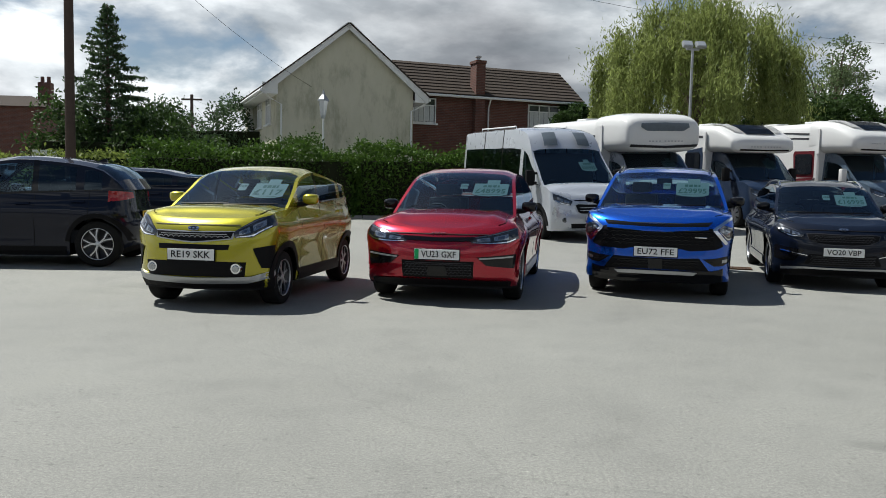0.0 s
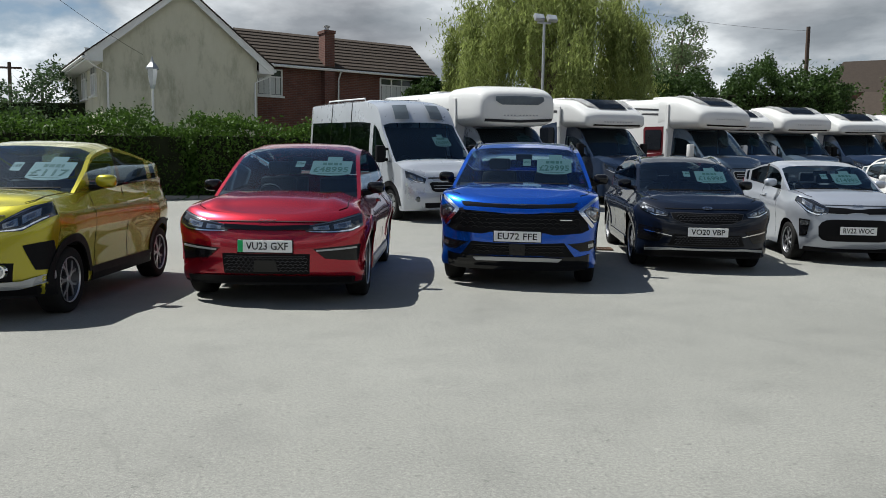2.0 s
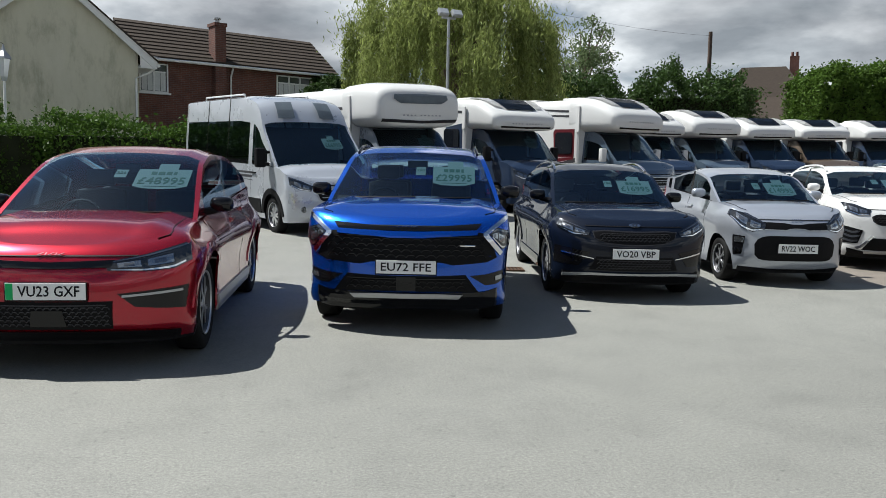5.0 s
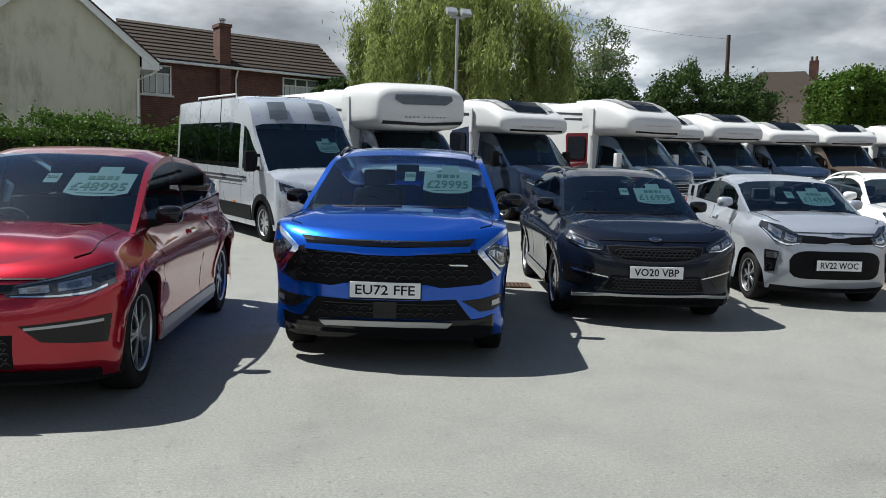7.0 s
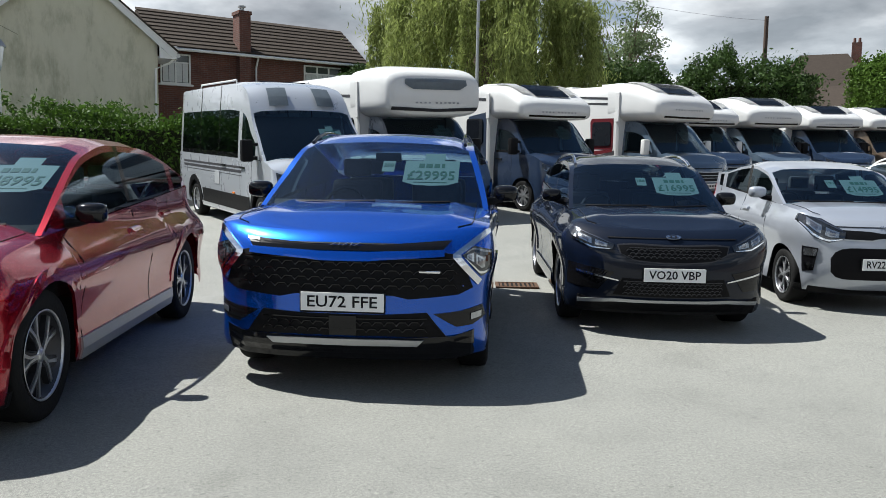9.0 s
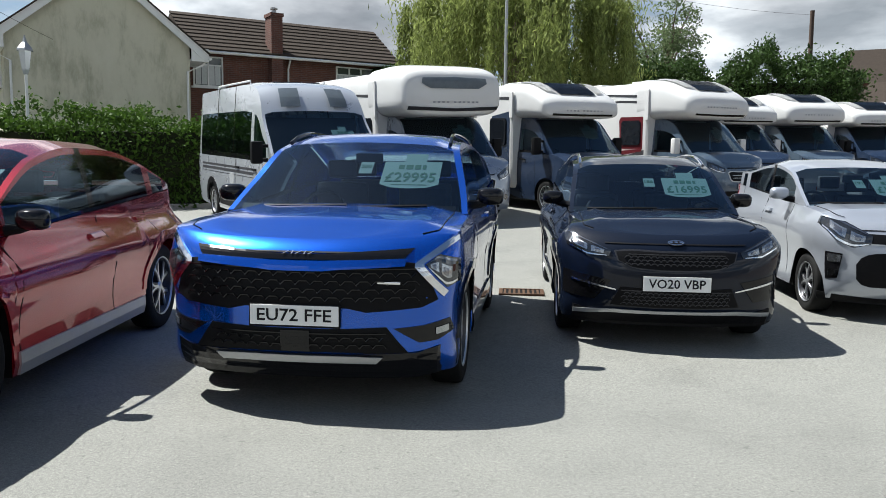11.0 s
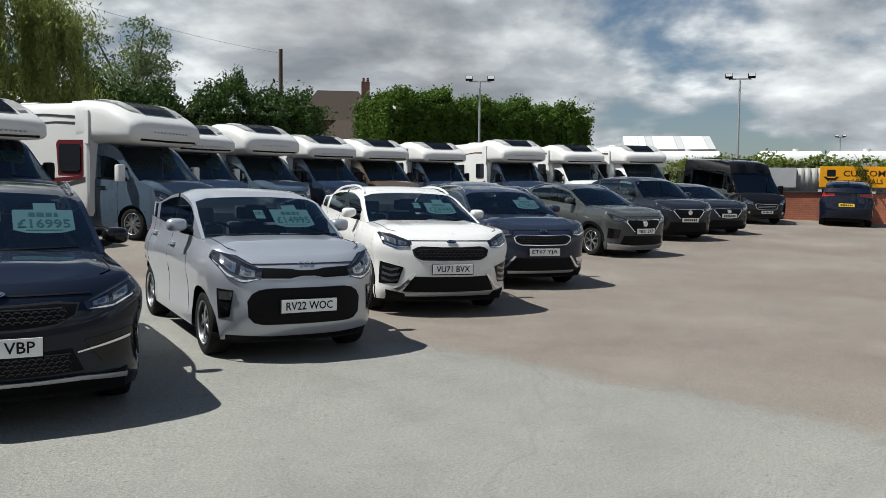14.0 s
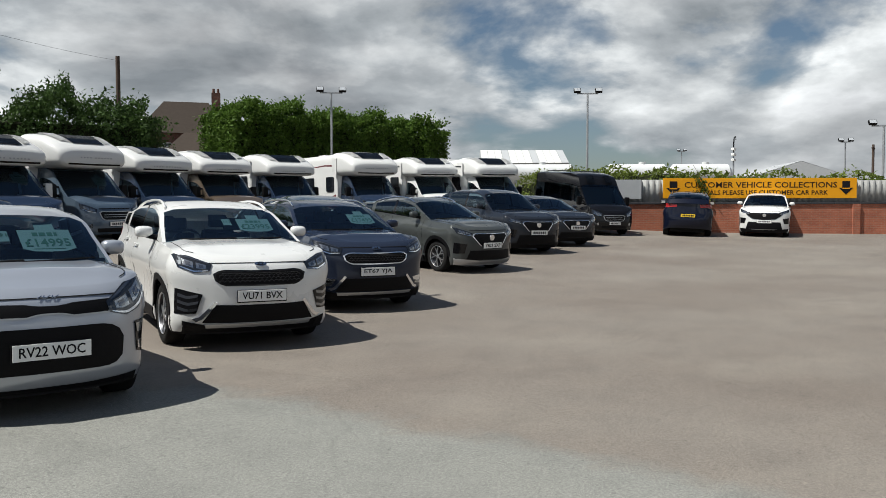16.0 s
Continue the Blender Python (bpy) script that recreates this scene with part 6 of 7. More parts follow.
# ---- leaves, trees and hedges ----
def leaf_mat(name, color, trans=0.25):
    m = material(name, color, 0.55, 0, 0.5, 0.22, 0, 0, 6.0, 0, 0.6)
    nt = m.node_tree
    p = nt.nodes["Principled BSDF"]
    tl, mx = nt.nodes.new("ShaderNodeBsdfTranslucent"), nt.nodes.new("ShaderNodeMixShader")
    src = p.inputs["Base Color"].links[0].from_socket
    nt.links.new(src, tl.inputs[0])
    mx.inputs[0].default_value = trans
    wire(nt, p, 0, mx, 1), wire(nt, tl, 0, mx, 2)
    wire(nt, mx, 0, nt.nodes["Material Output"], "Surface")
    return m


L_WILLOW = leaf_mat("willow_leaf", (0.21, 0.25, 0.075), 0.5)
L_HEDGE = leaf_mat("hedge_leaf", (0.052, 0.10, 0.015), 0.33)
L_DARK = leaf_mat("dark_hedge_leaf", (0.042, 0.075, 0.02), 0.3)
L_CONIFER = leaf_mat("conifer_needle", (0.055, 0.09, 0.04), 0.35)
L_ASH = leaf_mat("ash_leaf", (0.12, 0.16, 0.075), 0.5)
L_CYPRESS = leaf_mat("cypress_leaf", (0.07, 0.125, 0.02), 0.35)
L_GRASS = leaf_mat("verge_weed", (0.14, 0.18, 0.04), 0.45)
M_BARK = material("bark", (0.11, 0.085, 0.065), 0.9, 0, 6, 0.3, 0.6)
M_POLEWOOD = material("creosoted_wood", (0.075, 0.055, 0.045), 0.85, 0, 5, 0.3, 0.4)
rng = np.random.default_rng(7)


def leaves(name, pts, size, mat, parent=None, aspect=1.6, droop=0.0, flat=None):
    """Small leaf blades at the points, each turned at random."""
    pts = np.asarray(pts, float)
    n = len(pts)
    d = rng.normal(size=(n, 3))
    if flat is not None:
        d = d * 0.6 + np.asarray(flat)
    d[:, 2] -= droop
    d /= np.linalg.norm(d, axis=1)[:, None]
    e = np.cross(d, rng.normal(size=(n, 3)))
    e /= np.linalg.norm(e, axis=1)[:, None]
    ln = size * rng.uniform(0.6, 1.3, n)[:, None]
    a, b = d * ln * aspect / 2, e * ln / 2
    v = np.stack([pts - a, pts + b * 0.8, pts + a, pts - b * 0.8], 1).reshape(-1, 3)
    me = bpy.data.meshes.new(name)
    me.vertices.add(4 * n)
    me.vertices.foreach_set("co", v.ravel())
    me.loops.add(4 * n)
    me.loops.foreach_set("vertex_index", np.arange(4 * n))
    me.polygons.add(n)
    me.polygons.foreach_set("loop_start", np.arange(0, 4 * n, 4))
    me.update(calc_edges=True)
    me.materials.append(mat)
    ob = new(name, me)
    if parent:
        ob.parent = parent
    return ob


def limbs(base, height, spread, n, r0, bend=0.3):
    """Trunk and limbs as one bmesh; returns it and the limb ends."""
    bm = bmesh.new()
    top = Vector((rng.normal() * 0.2, rng.normal() * 0.2, height * 0.55))
    tube_bm(bm, [(0, 0, -0.2), (0.05, 0, height * 0.25), tuple(top)], [r0 * 1.2, r0 * 0.9, r0 * 0.6], 10)
    ends = []
    for k in range(n):
        a = k * 2.4 + rng.uniform(-0.3, 0.3)
        z0 = height * rng.uniform(0.3, 0.55)
        e = Vector((math.cos(a) * spread * rng.uniform(0.5, 1), math.sin(a) * spread * rng.uniform(0.5, 1), height * rng.uniform(0.62, 0.98)))
        s0 = Vector((0.05, 0, z0))
        mid = s0.lerp(e, 0.5) + Vector((0, 0, height * bend * 0.2))
        tube_bm(bm, [tuple(s0), tuple(mid), tuple(e)], [r0 * 0.45, r0 * 0.28, r0 * 0.06], 7)
        ends.append((s0, mid, e))
    return bm, ends


def willow(x, y, height, spread):
    root = tagged(new("willow_tree"), "weeping willow with long yellow-green trailing fronds", "tree")
    root.matrix_basis = pose(x, y, g(x, y))
    bm, ends = limbs((0, 0, 0), height, spread * 0.7, 16, 0.38)
    part("trunk", bm, M_BARK, root, smooth=True)
    pts = []
    heads = [(rng.uniform(0, math.tau), math.sqrt(rng.uniform(0.03, 1))) for _ in range(105)]
    for k in range(620):
        ha, hr = heads[k % 105]
        a = ha + rng.normal(0, 0.05)
        rad = spread * abs(hr + rng.normal(0, 0.035)) * (1 + 0.13 * math.sin(a * 3 + 1) + 0.08 * math.sin(a * 7))
        q = rad / spread
        z1 = height * (1.0 - 0.36 * q ** 2.2) * (1 + 0.05 * math.sin(a * 5 + rad)) - rng.uniform(0, 0.18) * height * (1 - q * 0.5)
        z0 = max(2.2, z1 - rng.uniform(1.2, 4.6) * (0.5 + 0.6 * q))
        cx, cy = rad * math.cos(a), rad * math.sin(a)
        n = int((z1 - z0) * 62)
        t = rng.uniform(0, 1, n)
        out = 0.35 * np.sin(np.pi * t * 0.6)
        pts.append(np.stack([cx * (1 + 0.06 * out) + rng.normal(0, 0.075, n), cy * (1 + 0.06 * out) + rng.normal(0, 0.075, n), z1 - t * (z1 - z0)], 1))
        m = 26
        pts.append(np.stack([cx + rng.normal(0, 0.4, m), cy + rng.normal(0, 0.4, m), z1 + rng.normal(0, 0.22, m)], 1))
    leaves("crown", np.concatenate(pts), 0.052, L_WILLOW, root, 4.0, 1.8)


def broadleaf(name, label, x, y, height, spread, mat, density=1.0, low=0.35, leaf=0.13):
    root = tagged(new(name), label, "tree")
    root.matrix_basis = pose(x, y, g(x, y))
    bm, ends = limbs((0, 0, 0), height, spread * 0.8, 14, height * 0.022)
    part("trunk", bm, M_BARK, root, smooth=True)
    pts = []
    clumps = [m.lerp(e, 0.82) for s0, m, e in ends] + [m.lerp(e, rng.uniform(0.2, 0.9)) + Vector(rng.normal(0, 0.35, 3)) for s0, m, e in ends for _ in range(5)]
    for c in clumps:
        n = int(170 * density)
        rr = rng.uniform(0.35, 0.75) * spread * 0.33
        d = rng.normal(size=(n, 3))
        d /= np.linalg.norm(d, axis=1)[:, None]
        pts.append(np.array(c) + d * rr * rng.uniform(0.3, 1, (n, 1)) ** 0.6 * np.array([1.1, 1.1, 0.75]))
    leaves("crown", np.concatenate(pts), leaf, mat, root, 1.7, 0.2)


def conifer(x, y, height, spread):
    root = tagged(new("conifer_tree"), "tall dark green spruce with drooping tiers", "tree")
    root.matrix_basis = pose(x, y, g(x, y))
    bm = bmesh.new()
    tube_bm(bm, [(0, 0, -0.2), (0, 0, height * 0.5), (0, 0, height)], [0.2, 0.11, 0.015], 8)
    pts = []
    for k in range(120):
        t = (k / 120) ** 0.85
        z = height * (0.06 + 0.93 * t)
        a = k * 2.399
        r = spread * (1 - t) ** 0.9 * rng.uniform(0.5, 1.15) + 0.12
        e = (r * math.cos(a), r * math.sin(a), z - 0.10 * r + 0.16)
        tube_bm(bm, [(0, 0, z), e], [0.03, 0.006], 4)
        n = int(16 + 95 * r)
        s = rng.uniform(0.12, 1.0, n) ** 0.75
        w = (0.045 + 0.13 * (1 - s)) * (0.6 + 0.35 * r)
        pts.append(np.stack([e[0] * s + rng.normal(0, 1, n) * w, e[1] * s + rng.normal(0, 1, n) * w, z + (e[2] - z) * s - np.abs(rng.normal(0, 0.09, n))], 1))
    part("trunk", bm, M_BARK, root)
    leaves("crown", np.concatenate(pts), 0.085, L_CONIFER, root, 2.2, 0.3)


def hedge(name, label, line, height, depth, mat, density, leaf, rough=0.25, wave=0.2, cat="hedge", spikes=0):
    """A hedge along a line of (x, y): a twiggy core coloured dark for inner shade, and leaves all over it."""
    root = tagged(new(name), label, cat)
    seg = [(Vector((*a, 0)), Vector((*b, 0))) for a, b in zip(line, line[1:])]
    total = sum((b - a).length for a, b in seg)
    pts = []
    bmc = bmesh.new()
    for a, b in seg:
        d = (b - a).normalized()
        nrm = Vector((d.y, -d.x, 0))
        ln = (b - a).length
        n = int(ln * (2 * height + depth) * density)
        s = rng.uniform(0, ln, n)
        u = rng.uniform(0, 2 * height + depth, n)
        h = height * (1 + wave * 0.5 * np.array([noise.noise(Vector((a.x + d.x * q, a.y + d.y * q, 0.3)) * 0.8) for q in s]) + wave * 0.3 * np.sin(s * 1.7))
        side = np.where(u < height, -depth / 2, np.where(u > height + depth, depth / 2, u - height - depth / 2))
        z = np.where(u < height, u / height * h, np.where(u > height + depth, (u - height - depth) / height * h, h))
        bulge = np.array([noise.noise(Vector((q * 0.9, zz * 0.9, sd))) for q, zz, sd in zip(s, z, side)]) * rough * 1.6
        jit = rng.normal(0, rough * 0.5, n)
        side = side + np.sign(side) * (bulge + jit * 0.6) * (np.abs(side) > depth * 0.45)
        z = z + (bulge + np.abs(jit)) * (z > h * 0.97)
        base = np.array([a.x, a.y, 0]) + s[:, None] * np.array(d) - side[:, None] * np.array(nrm)
        zg = np.array([g(px, py) for px, py in base[:, :2]])
        pts.append(np.stack([base[:, 0], base[:, 1], zg + np.maximum(z, 0.02)], 1))
        for end, sgn in ((0.0, -1), (ln, 1)):
            m = int(height * depth * density)
            sd, zz = rng.uniform(-depth / 2, depth / 2, m), rng.uniform(0, height, m)
            ss = end + sgn * np.abs(rng.normal(0, rough * 0.6, m))
            bs = np.array([a.x, a.y, 0]) + ss[:, None] * np.array(d) - sd[:, None] * np.array(nrm)
            pts.append(np.stack([bs[:, 0], bs[:, 1], np.array([g(px, py) for px, py in bs[:, :2]]) + zz], 1))
        for k in range(spikes and int(ln * spikes)):
            q = rng.uniform(0, ln)
            o = np.array([a.x, a.y, 0]) + q * np.array(d) + np.array(nrm) * rng.uniform(-depth / 2, depth / 2)
            hh = rng.uniform(0.2, 0.58) * rough * 1.1
            m = int(90 * hh / (leaf / 0.12))
            t = rng.uniform(0, 1, m)
            pts.append(np.stack([o[0] + rng.normal(0, 0.2, m) * (1 - t), o[1] + rng.normal(0, 0.2, m) * (1 - t), g(o[0], o[1]) + height * 0.97 + t * hh], 1))
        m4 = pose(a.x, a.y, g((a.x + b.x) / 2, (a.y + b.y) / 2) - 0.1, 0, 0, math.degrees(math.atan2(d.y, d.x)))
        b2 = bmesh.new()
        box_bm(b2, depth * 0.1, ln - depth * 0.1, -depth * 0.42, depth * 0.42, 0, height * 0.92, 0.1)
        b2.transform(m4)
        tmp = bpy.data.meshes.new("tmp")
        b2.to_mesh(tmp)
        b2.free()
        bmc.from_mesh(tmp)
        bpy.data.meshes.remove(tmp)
    part("core", bmc, M_TWIG_SHADE, root)
    leaves("foliage", np.concatenate(pts), leaf, mat, root, 1.7, 0.1)
    return root


# near-black, so that the shade between the leaves is in the core's colour
M_TWIG_SHADE = material("shaded_twigs", (0.018, 0.022, 0.010), 0.95, 0, 3, 0.5, 0.5)
hedge("clipped_hedge", "clipped green hedge along the yard's edge", [(-9.6, 25.0), (-3.0, 25.8), (6.5, 27.0)], 2.0, 1.5, L_HEDGE, 400, 0.075, 0.27, 0.12, spikes=3)
hedge("low_hedge", "low yellow-green hedge by the road", [(-30.0, 30.0), (-11.0, 28.5)], 1.75, 1.2, L_GRASS, 150, 0.10, 0.2, 0.1)
hedge("shrubs", "dark shrubs under the spruce", [(-16.5, 33.0), (-9.8, 33.0)], 2.9, 2.4, L_DARK, 150, 0.13, 0.5, 0.5)
hedge("shrubs", "tall mixed shrubs beside the cream house", [(-20, 44.0), (-9.0, 43.0)], 4.2, 3.0, L_CONIFER, 160, 0.12, 0.7, 0.6)
hedge("garden_shrubs", "climbing plants and shrubs against the cream gable", [(-6.8, 30.6), (-2.0, 31.8)], 2.1, 0.7, L_HEDGE, 330, 0.085, 0.34, 0.45, spikes=3)
hedge("tall_hedge", "tall dark evergreen trees behind the motorhomes", [(14.0, 44.5), (20.0, 42.8), (27.3, 39.6)], 5.0, 4.0, L_DARK, 330, 0.12, 0.7, 0.3, spikes=2)
hedge("tall_hedge", "tall bright green cypress hedge beyond the motorhomes", [(37.0, 45.8), (44.0, 45.2), (54.0, 43.3)], 6.5, 4.0, L_CYPRESS, 330, 0.14, 0.5, 0.1, spikes=3)
hedge("wall_plants", "weeds and brambles growing above the far fence", [(46.0, 30.0), (39.6, 19.0), (46.4, 9.4), (54.6, -1.8)], 2.3, 0.7, L_GRASS, 120, 0.12, 0.22, 0.1, spikes=5)
willow(10.3, 35.0, 9.2, 4.6)
conifer(-14.4, 34.0, 8.4, 3.3)
broadleaf("ash_tree", "slender ash tree with open grey-green crown", 21.2, 45.5, 9.6, 2.8, L_ASH, 0.5, leaf=0.10)
broadleaf("tree", "dark tree behind the cream house", -3.4, 62.0, 11.5, 2.6, L_DARK, 1.0)
broadleaf("tree", "dark round tree beyond the brick house", 7.6, 44.0, 6.0, 2.2, L_DARK, 1.2)

# kerb at the hedge's foot
M_KERB = material("concrete_kerb", (0.28, 0.27, 0.25), 0.85, 0, 5, 0.2, 0.4)
kerb = tagged(new("kerb"), "low concrete kerb at the hedge's foot", kind="structure")
for k in range(17):
    xx = -9.6 + k * 0.92
    yy = 24.05 + (xx + 9.6) * 0.125
    bm = bmesh.new()
    box_bm(bm, -0.45, 0.45, -0.06, 0.06, -0.05, 0.10, 0.012)
    ob = part("kerbstone", bm, M_KERB, kerb)
    ob.matrix_local = pose(xx, yy, g(xx, yy), 0, 0, 7.1)

# plain unseen wall added behind the walker; it shapes reflections and fill light
M_CLAD = material("grey_cladding", (0.22, 0.225, 0.23), 0.5, 0.2, 2, 0.15, 0.1)
back = tagged(new("unseen_wall_south"), "plain grey clad wall, unseen, added to shape reflections", kind="structure")
bm = bmesh.new()
box_bm(bm, -26.0, 26.0, -12.4, -12.0, -0.3, 3.2, 0.02)
part("cladding", bm, M_CLAD, back)

# ---- houses ----
def render_wall():
    m = material("cream_render", (0.56, 0.54, 0.43), 0.9, 0, 1.2, 0.06, 0.25)
    nt = m.node_tree
    p = nt.nodes["Principled BSDF"]
    src = p.inputs["Base Color"].links[0].from_socket
    tc = nt.nodes.new("ShaderNodeTexCoord")
    mp = nt.nodes.new("ShaderNodeMapping")
    mp.inputs["Scale"].default_value = (0.8, 0.8, 0.3)
    wire(nt, tc, "Object", mp, 0)
    run = noise_tex(nt, mp.outputs[0], 1.3, 6, 0.7)
    col = mix_col(nt, 1.0, src, ramp(nt, run, [(0.34, (0.62, 0.62, 0.58)), (0.5, (0.95, 0.95, 0.93)), (0.62, (1, 1, 1))]), "MULTIPLY")
    nt.links.new(col, p.inputs["Base Color"])
    return m


M_RENDER = render_wall()


def brick_mat(name, c1, c2, mortar, sx=4.4):
    m = bpy.data.materials.new(name)
    m.use_nodes = True
    nt = m.node_tree
    p = nt.nodes["Principled BSDF"]
    tc = nt.nodes.new("ShaderNodeTexCoord")
    sep, comb = nt.nodes.new("ShaderNodeSeparateXYZ"), nt.nodes.new("ShaderNodeCombineXYZ")
    wire(nt, tc, "Object", sep, 0)
    nt.links.new(math_node(nt, "ADD", sep.outputs[0], sep.outputs[1]), comb.inputs[0])
    nt.links.new(sep.outputs[2], comb.inputs[1])
    b = nt.nodes.new("ShaderNodeTexBrick")
    wire(nt, comb, 0, b, "Vector")
    b.inputs["Color1"].default_value, b.inputs["Color2"].default_value, b.inputs["Mortar"].default_value = (*c1, 1), (*c2, 1), (*mortar, 1)
    b.inputs["Scale"].default_value, b.inputs["Brick Width"].default_value, b.inputs["Row Height"].default_value = 1.0, 0.225, 0.075
    b.inputs["Mortar Size"].default_value = 0.008
    v = noise_tex(nt, tc.outputs["Object"], 2.0, 5, 0.6)
    col = mix_col(nt, 1.0, b.outputs["Color"], ramp(nt, v, [(0.3, (0.75, 0.75, 0.75)), (0.7, (1.15, 1.15, 1.15))]), "MULTIPLY")
    nt.links.new(col, p.inputs["Base Color"])
    p.inputs["Roughness"].default_value = 0.9
    bn = nt.nodes.new("ShaderNodeBump")
    bn.inputs["Strength"].default_value, bn.inputs["Distance"].default_value = 0.4, 0.008
    wire(nt, b, "Fac", bn, "Height")
    bn.invert = True
    wire(nt, bn, 0, p, "Normal")
    return m


M_BRICK = brick_mat("dark_red_brick", (0.135, 0.050, 0.034), (0.10, 0.038, 0.028), (0.13, 0.10, 0.085))
M_WALLBRICK = brick_mat("orange_brick", (0.36, 0.115, 0.062), (0.30, 0.09, 0.05), (0.30, 0.17, 0.12))
M_TILE = material("brown_roof_tile", (0.05, 0.040, 0.033), 0.9, 0, 4, 0.25, 0.4, 0, 40, 0.25)
M_UPVC = material("white_upvc", (0.72, 0.72, 0.70), 0.4, 0, 6, 0.05)
M_WINGLASS = material("house_window_glass", (0.05, 0.06, 0.065), 0.06, 0, 3, 0.3, 0, 1.0)
M_CURTAIN = material("net_curtain", (0.55, 0.56, 0.55), 0.8, 0, 12, 0.15)
M_LEAD = material("grey_cowl", (0.4, 0.4, 0.4), 0.5, 0.5)


def house_window(root, m, w, h, lights=2):
    """A white framed window with curtains, centred at the pose m: local x along the wall, y up, z out of it."""
    win = new("window")
    win.parent = root
    win.matrix_local = m
    bm = bmesh.new()
    t = 0.055
    for x0, x1, y0, y1 in ((-w / 2, w / 2, h / 2 - t, h / 2), (-w / 2, w / 2, -h / 2, -h / 2 + t), (-w / 2, -w / 2 + t, -h / 2 + t, h / 2 - t), (w / 2 - t, w / 2, -h / 2 + t, h / 2 - t)):
        box_bm(bm, x0, x1, y0, y1, -0.05, 0.05)
    part("frame", bm, M_UPVC, win)
    for k in range(lights):
        x0, x1 = -w / 2 + t + (w - 2 * t) * k / lights, -w / 2 + t + (w - 2 * t) * (k + 1) / lights
        bm = bmesh.new()
        box_bm(bm, x0 + 0.02, x1 - 0.02, -h / 2 + t, h / 2 - t, 0.0, 0.01)
        pane = part("pane", bm, M_WINGLASS, win)
        for cx in (x0 + (x1 - x0) * 0.28, x0 + (x1 - x0) * 0.72):
            bm = bmesh.new()
            box_bm(bm, cx - (x1 - x0) * 0.2, cx + (x1 - x0) * 0.2, -h / 2 + t + 0.02, h / 2 - t - 0.25, 0.011, 0.014)
            part("curtain", bm, M_CURTAIN, win)
        bm = bmesh.new()
        box_bm(bm, x0 - 0.0, x1 + 0.0, h / 2 - 0.36, h / 2 - 0.31, -0.02, 0.045)
        part("transom", bm, M_UPVC, win)
    for k in range(1, lights):
        bm = bmesh.new()
        xx = -w / 2 + t + (w - 2 * t) * k / lights
        box_bm(bm, xx - 0.03, xx + 0.03, -h / 2 + t, h / 2 - t, -0.04, 0.045)
        part("mullion", bm, M_UPVC, win)
    bm = bmesh.new()
    box_bm(bm, -w / 2 - 0.08, w / 2 + 0.08, -h / 2 - 0.07, -h / 2, -0.02, 0.12)
    part("sill", bm, M_UPVC, win)


def roof_courses(root, x0, x1, eave, ridge, rows, overhang_rows=0):
    """Tile courses up a slope: eave and ridge are (y, z) in the house's own axes; each course laps the one below."""
    (y0, z0), (y1, z1) = eave, ridge
    ang = math.degrees(math.atan2(z1 - z0, y1 - y0))
    ln = math.hypot(z1 - z0, y1 - y0)
    for k in range(rows):
        bm = bmesh.new()
        s0, s1 = ln * k / rows, ln * (k + 1.12) / rows
        box_bm(bm, x0, x1, s0, min(s1, ln), 0, 0.08)
        bm.transform(pose(0, y0, z0 + 0.03, ang, 0, 0) @ Matrix.Translation((0, s0, 0)) @ Matrix.Rotation(radians(-7), 4, "X") @ Matrix.Translation((0, -s0, 0)))
        part("tile_course", bm, M_TILE, root)


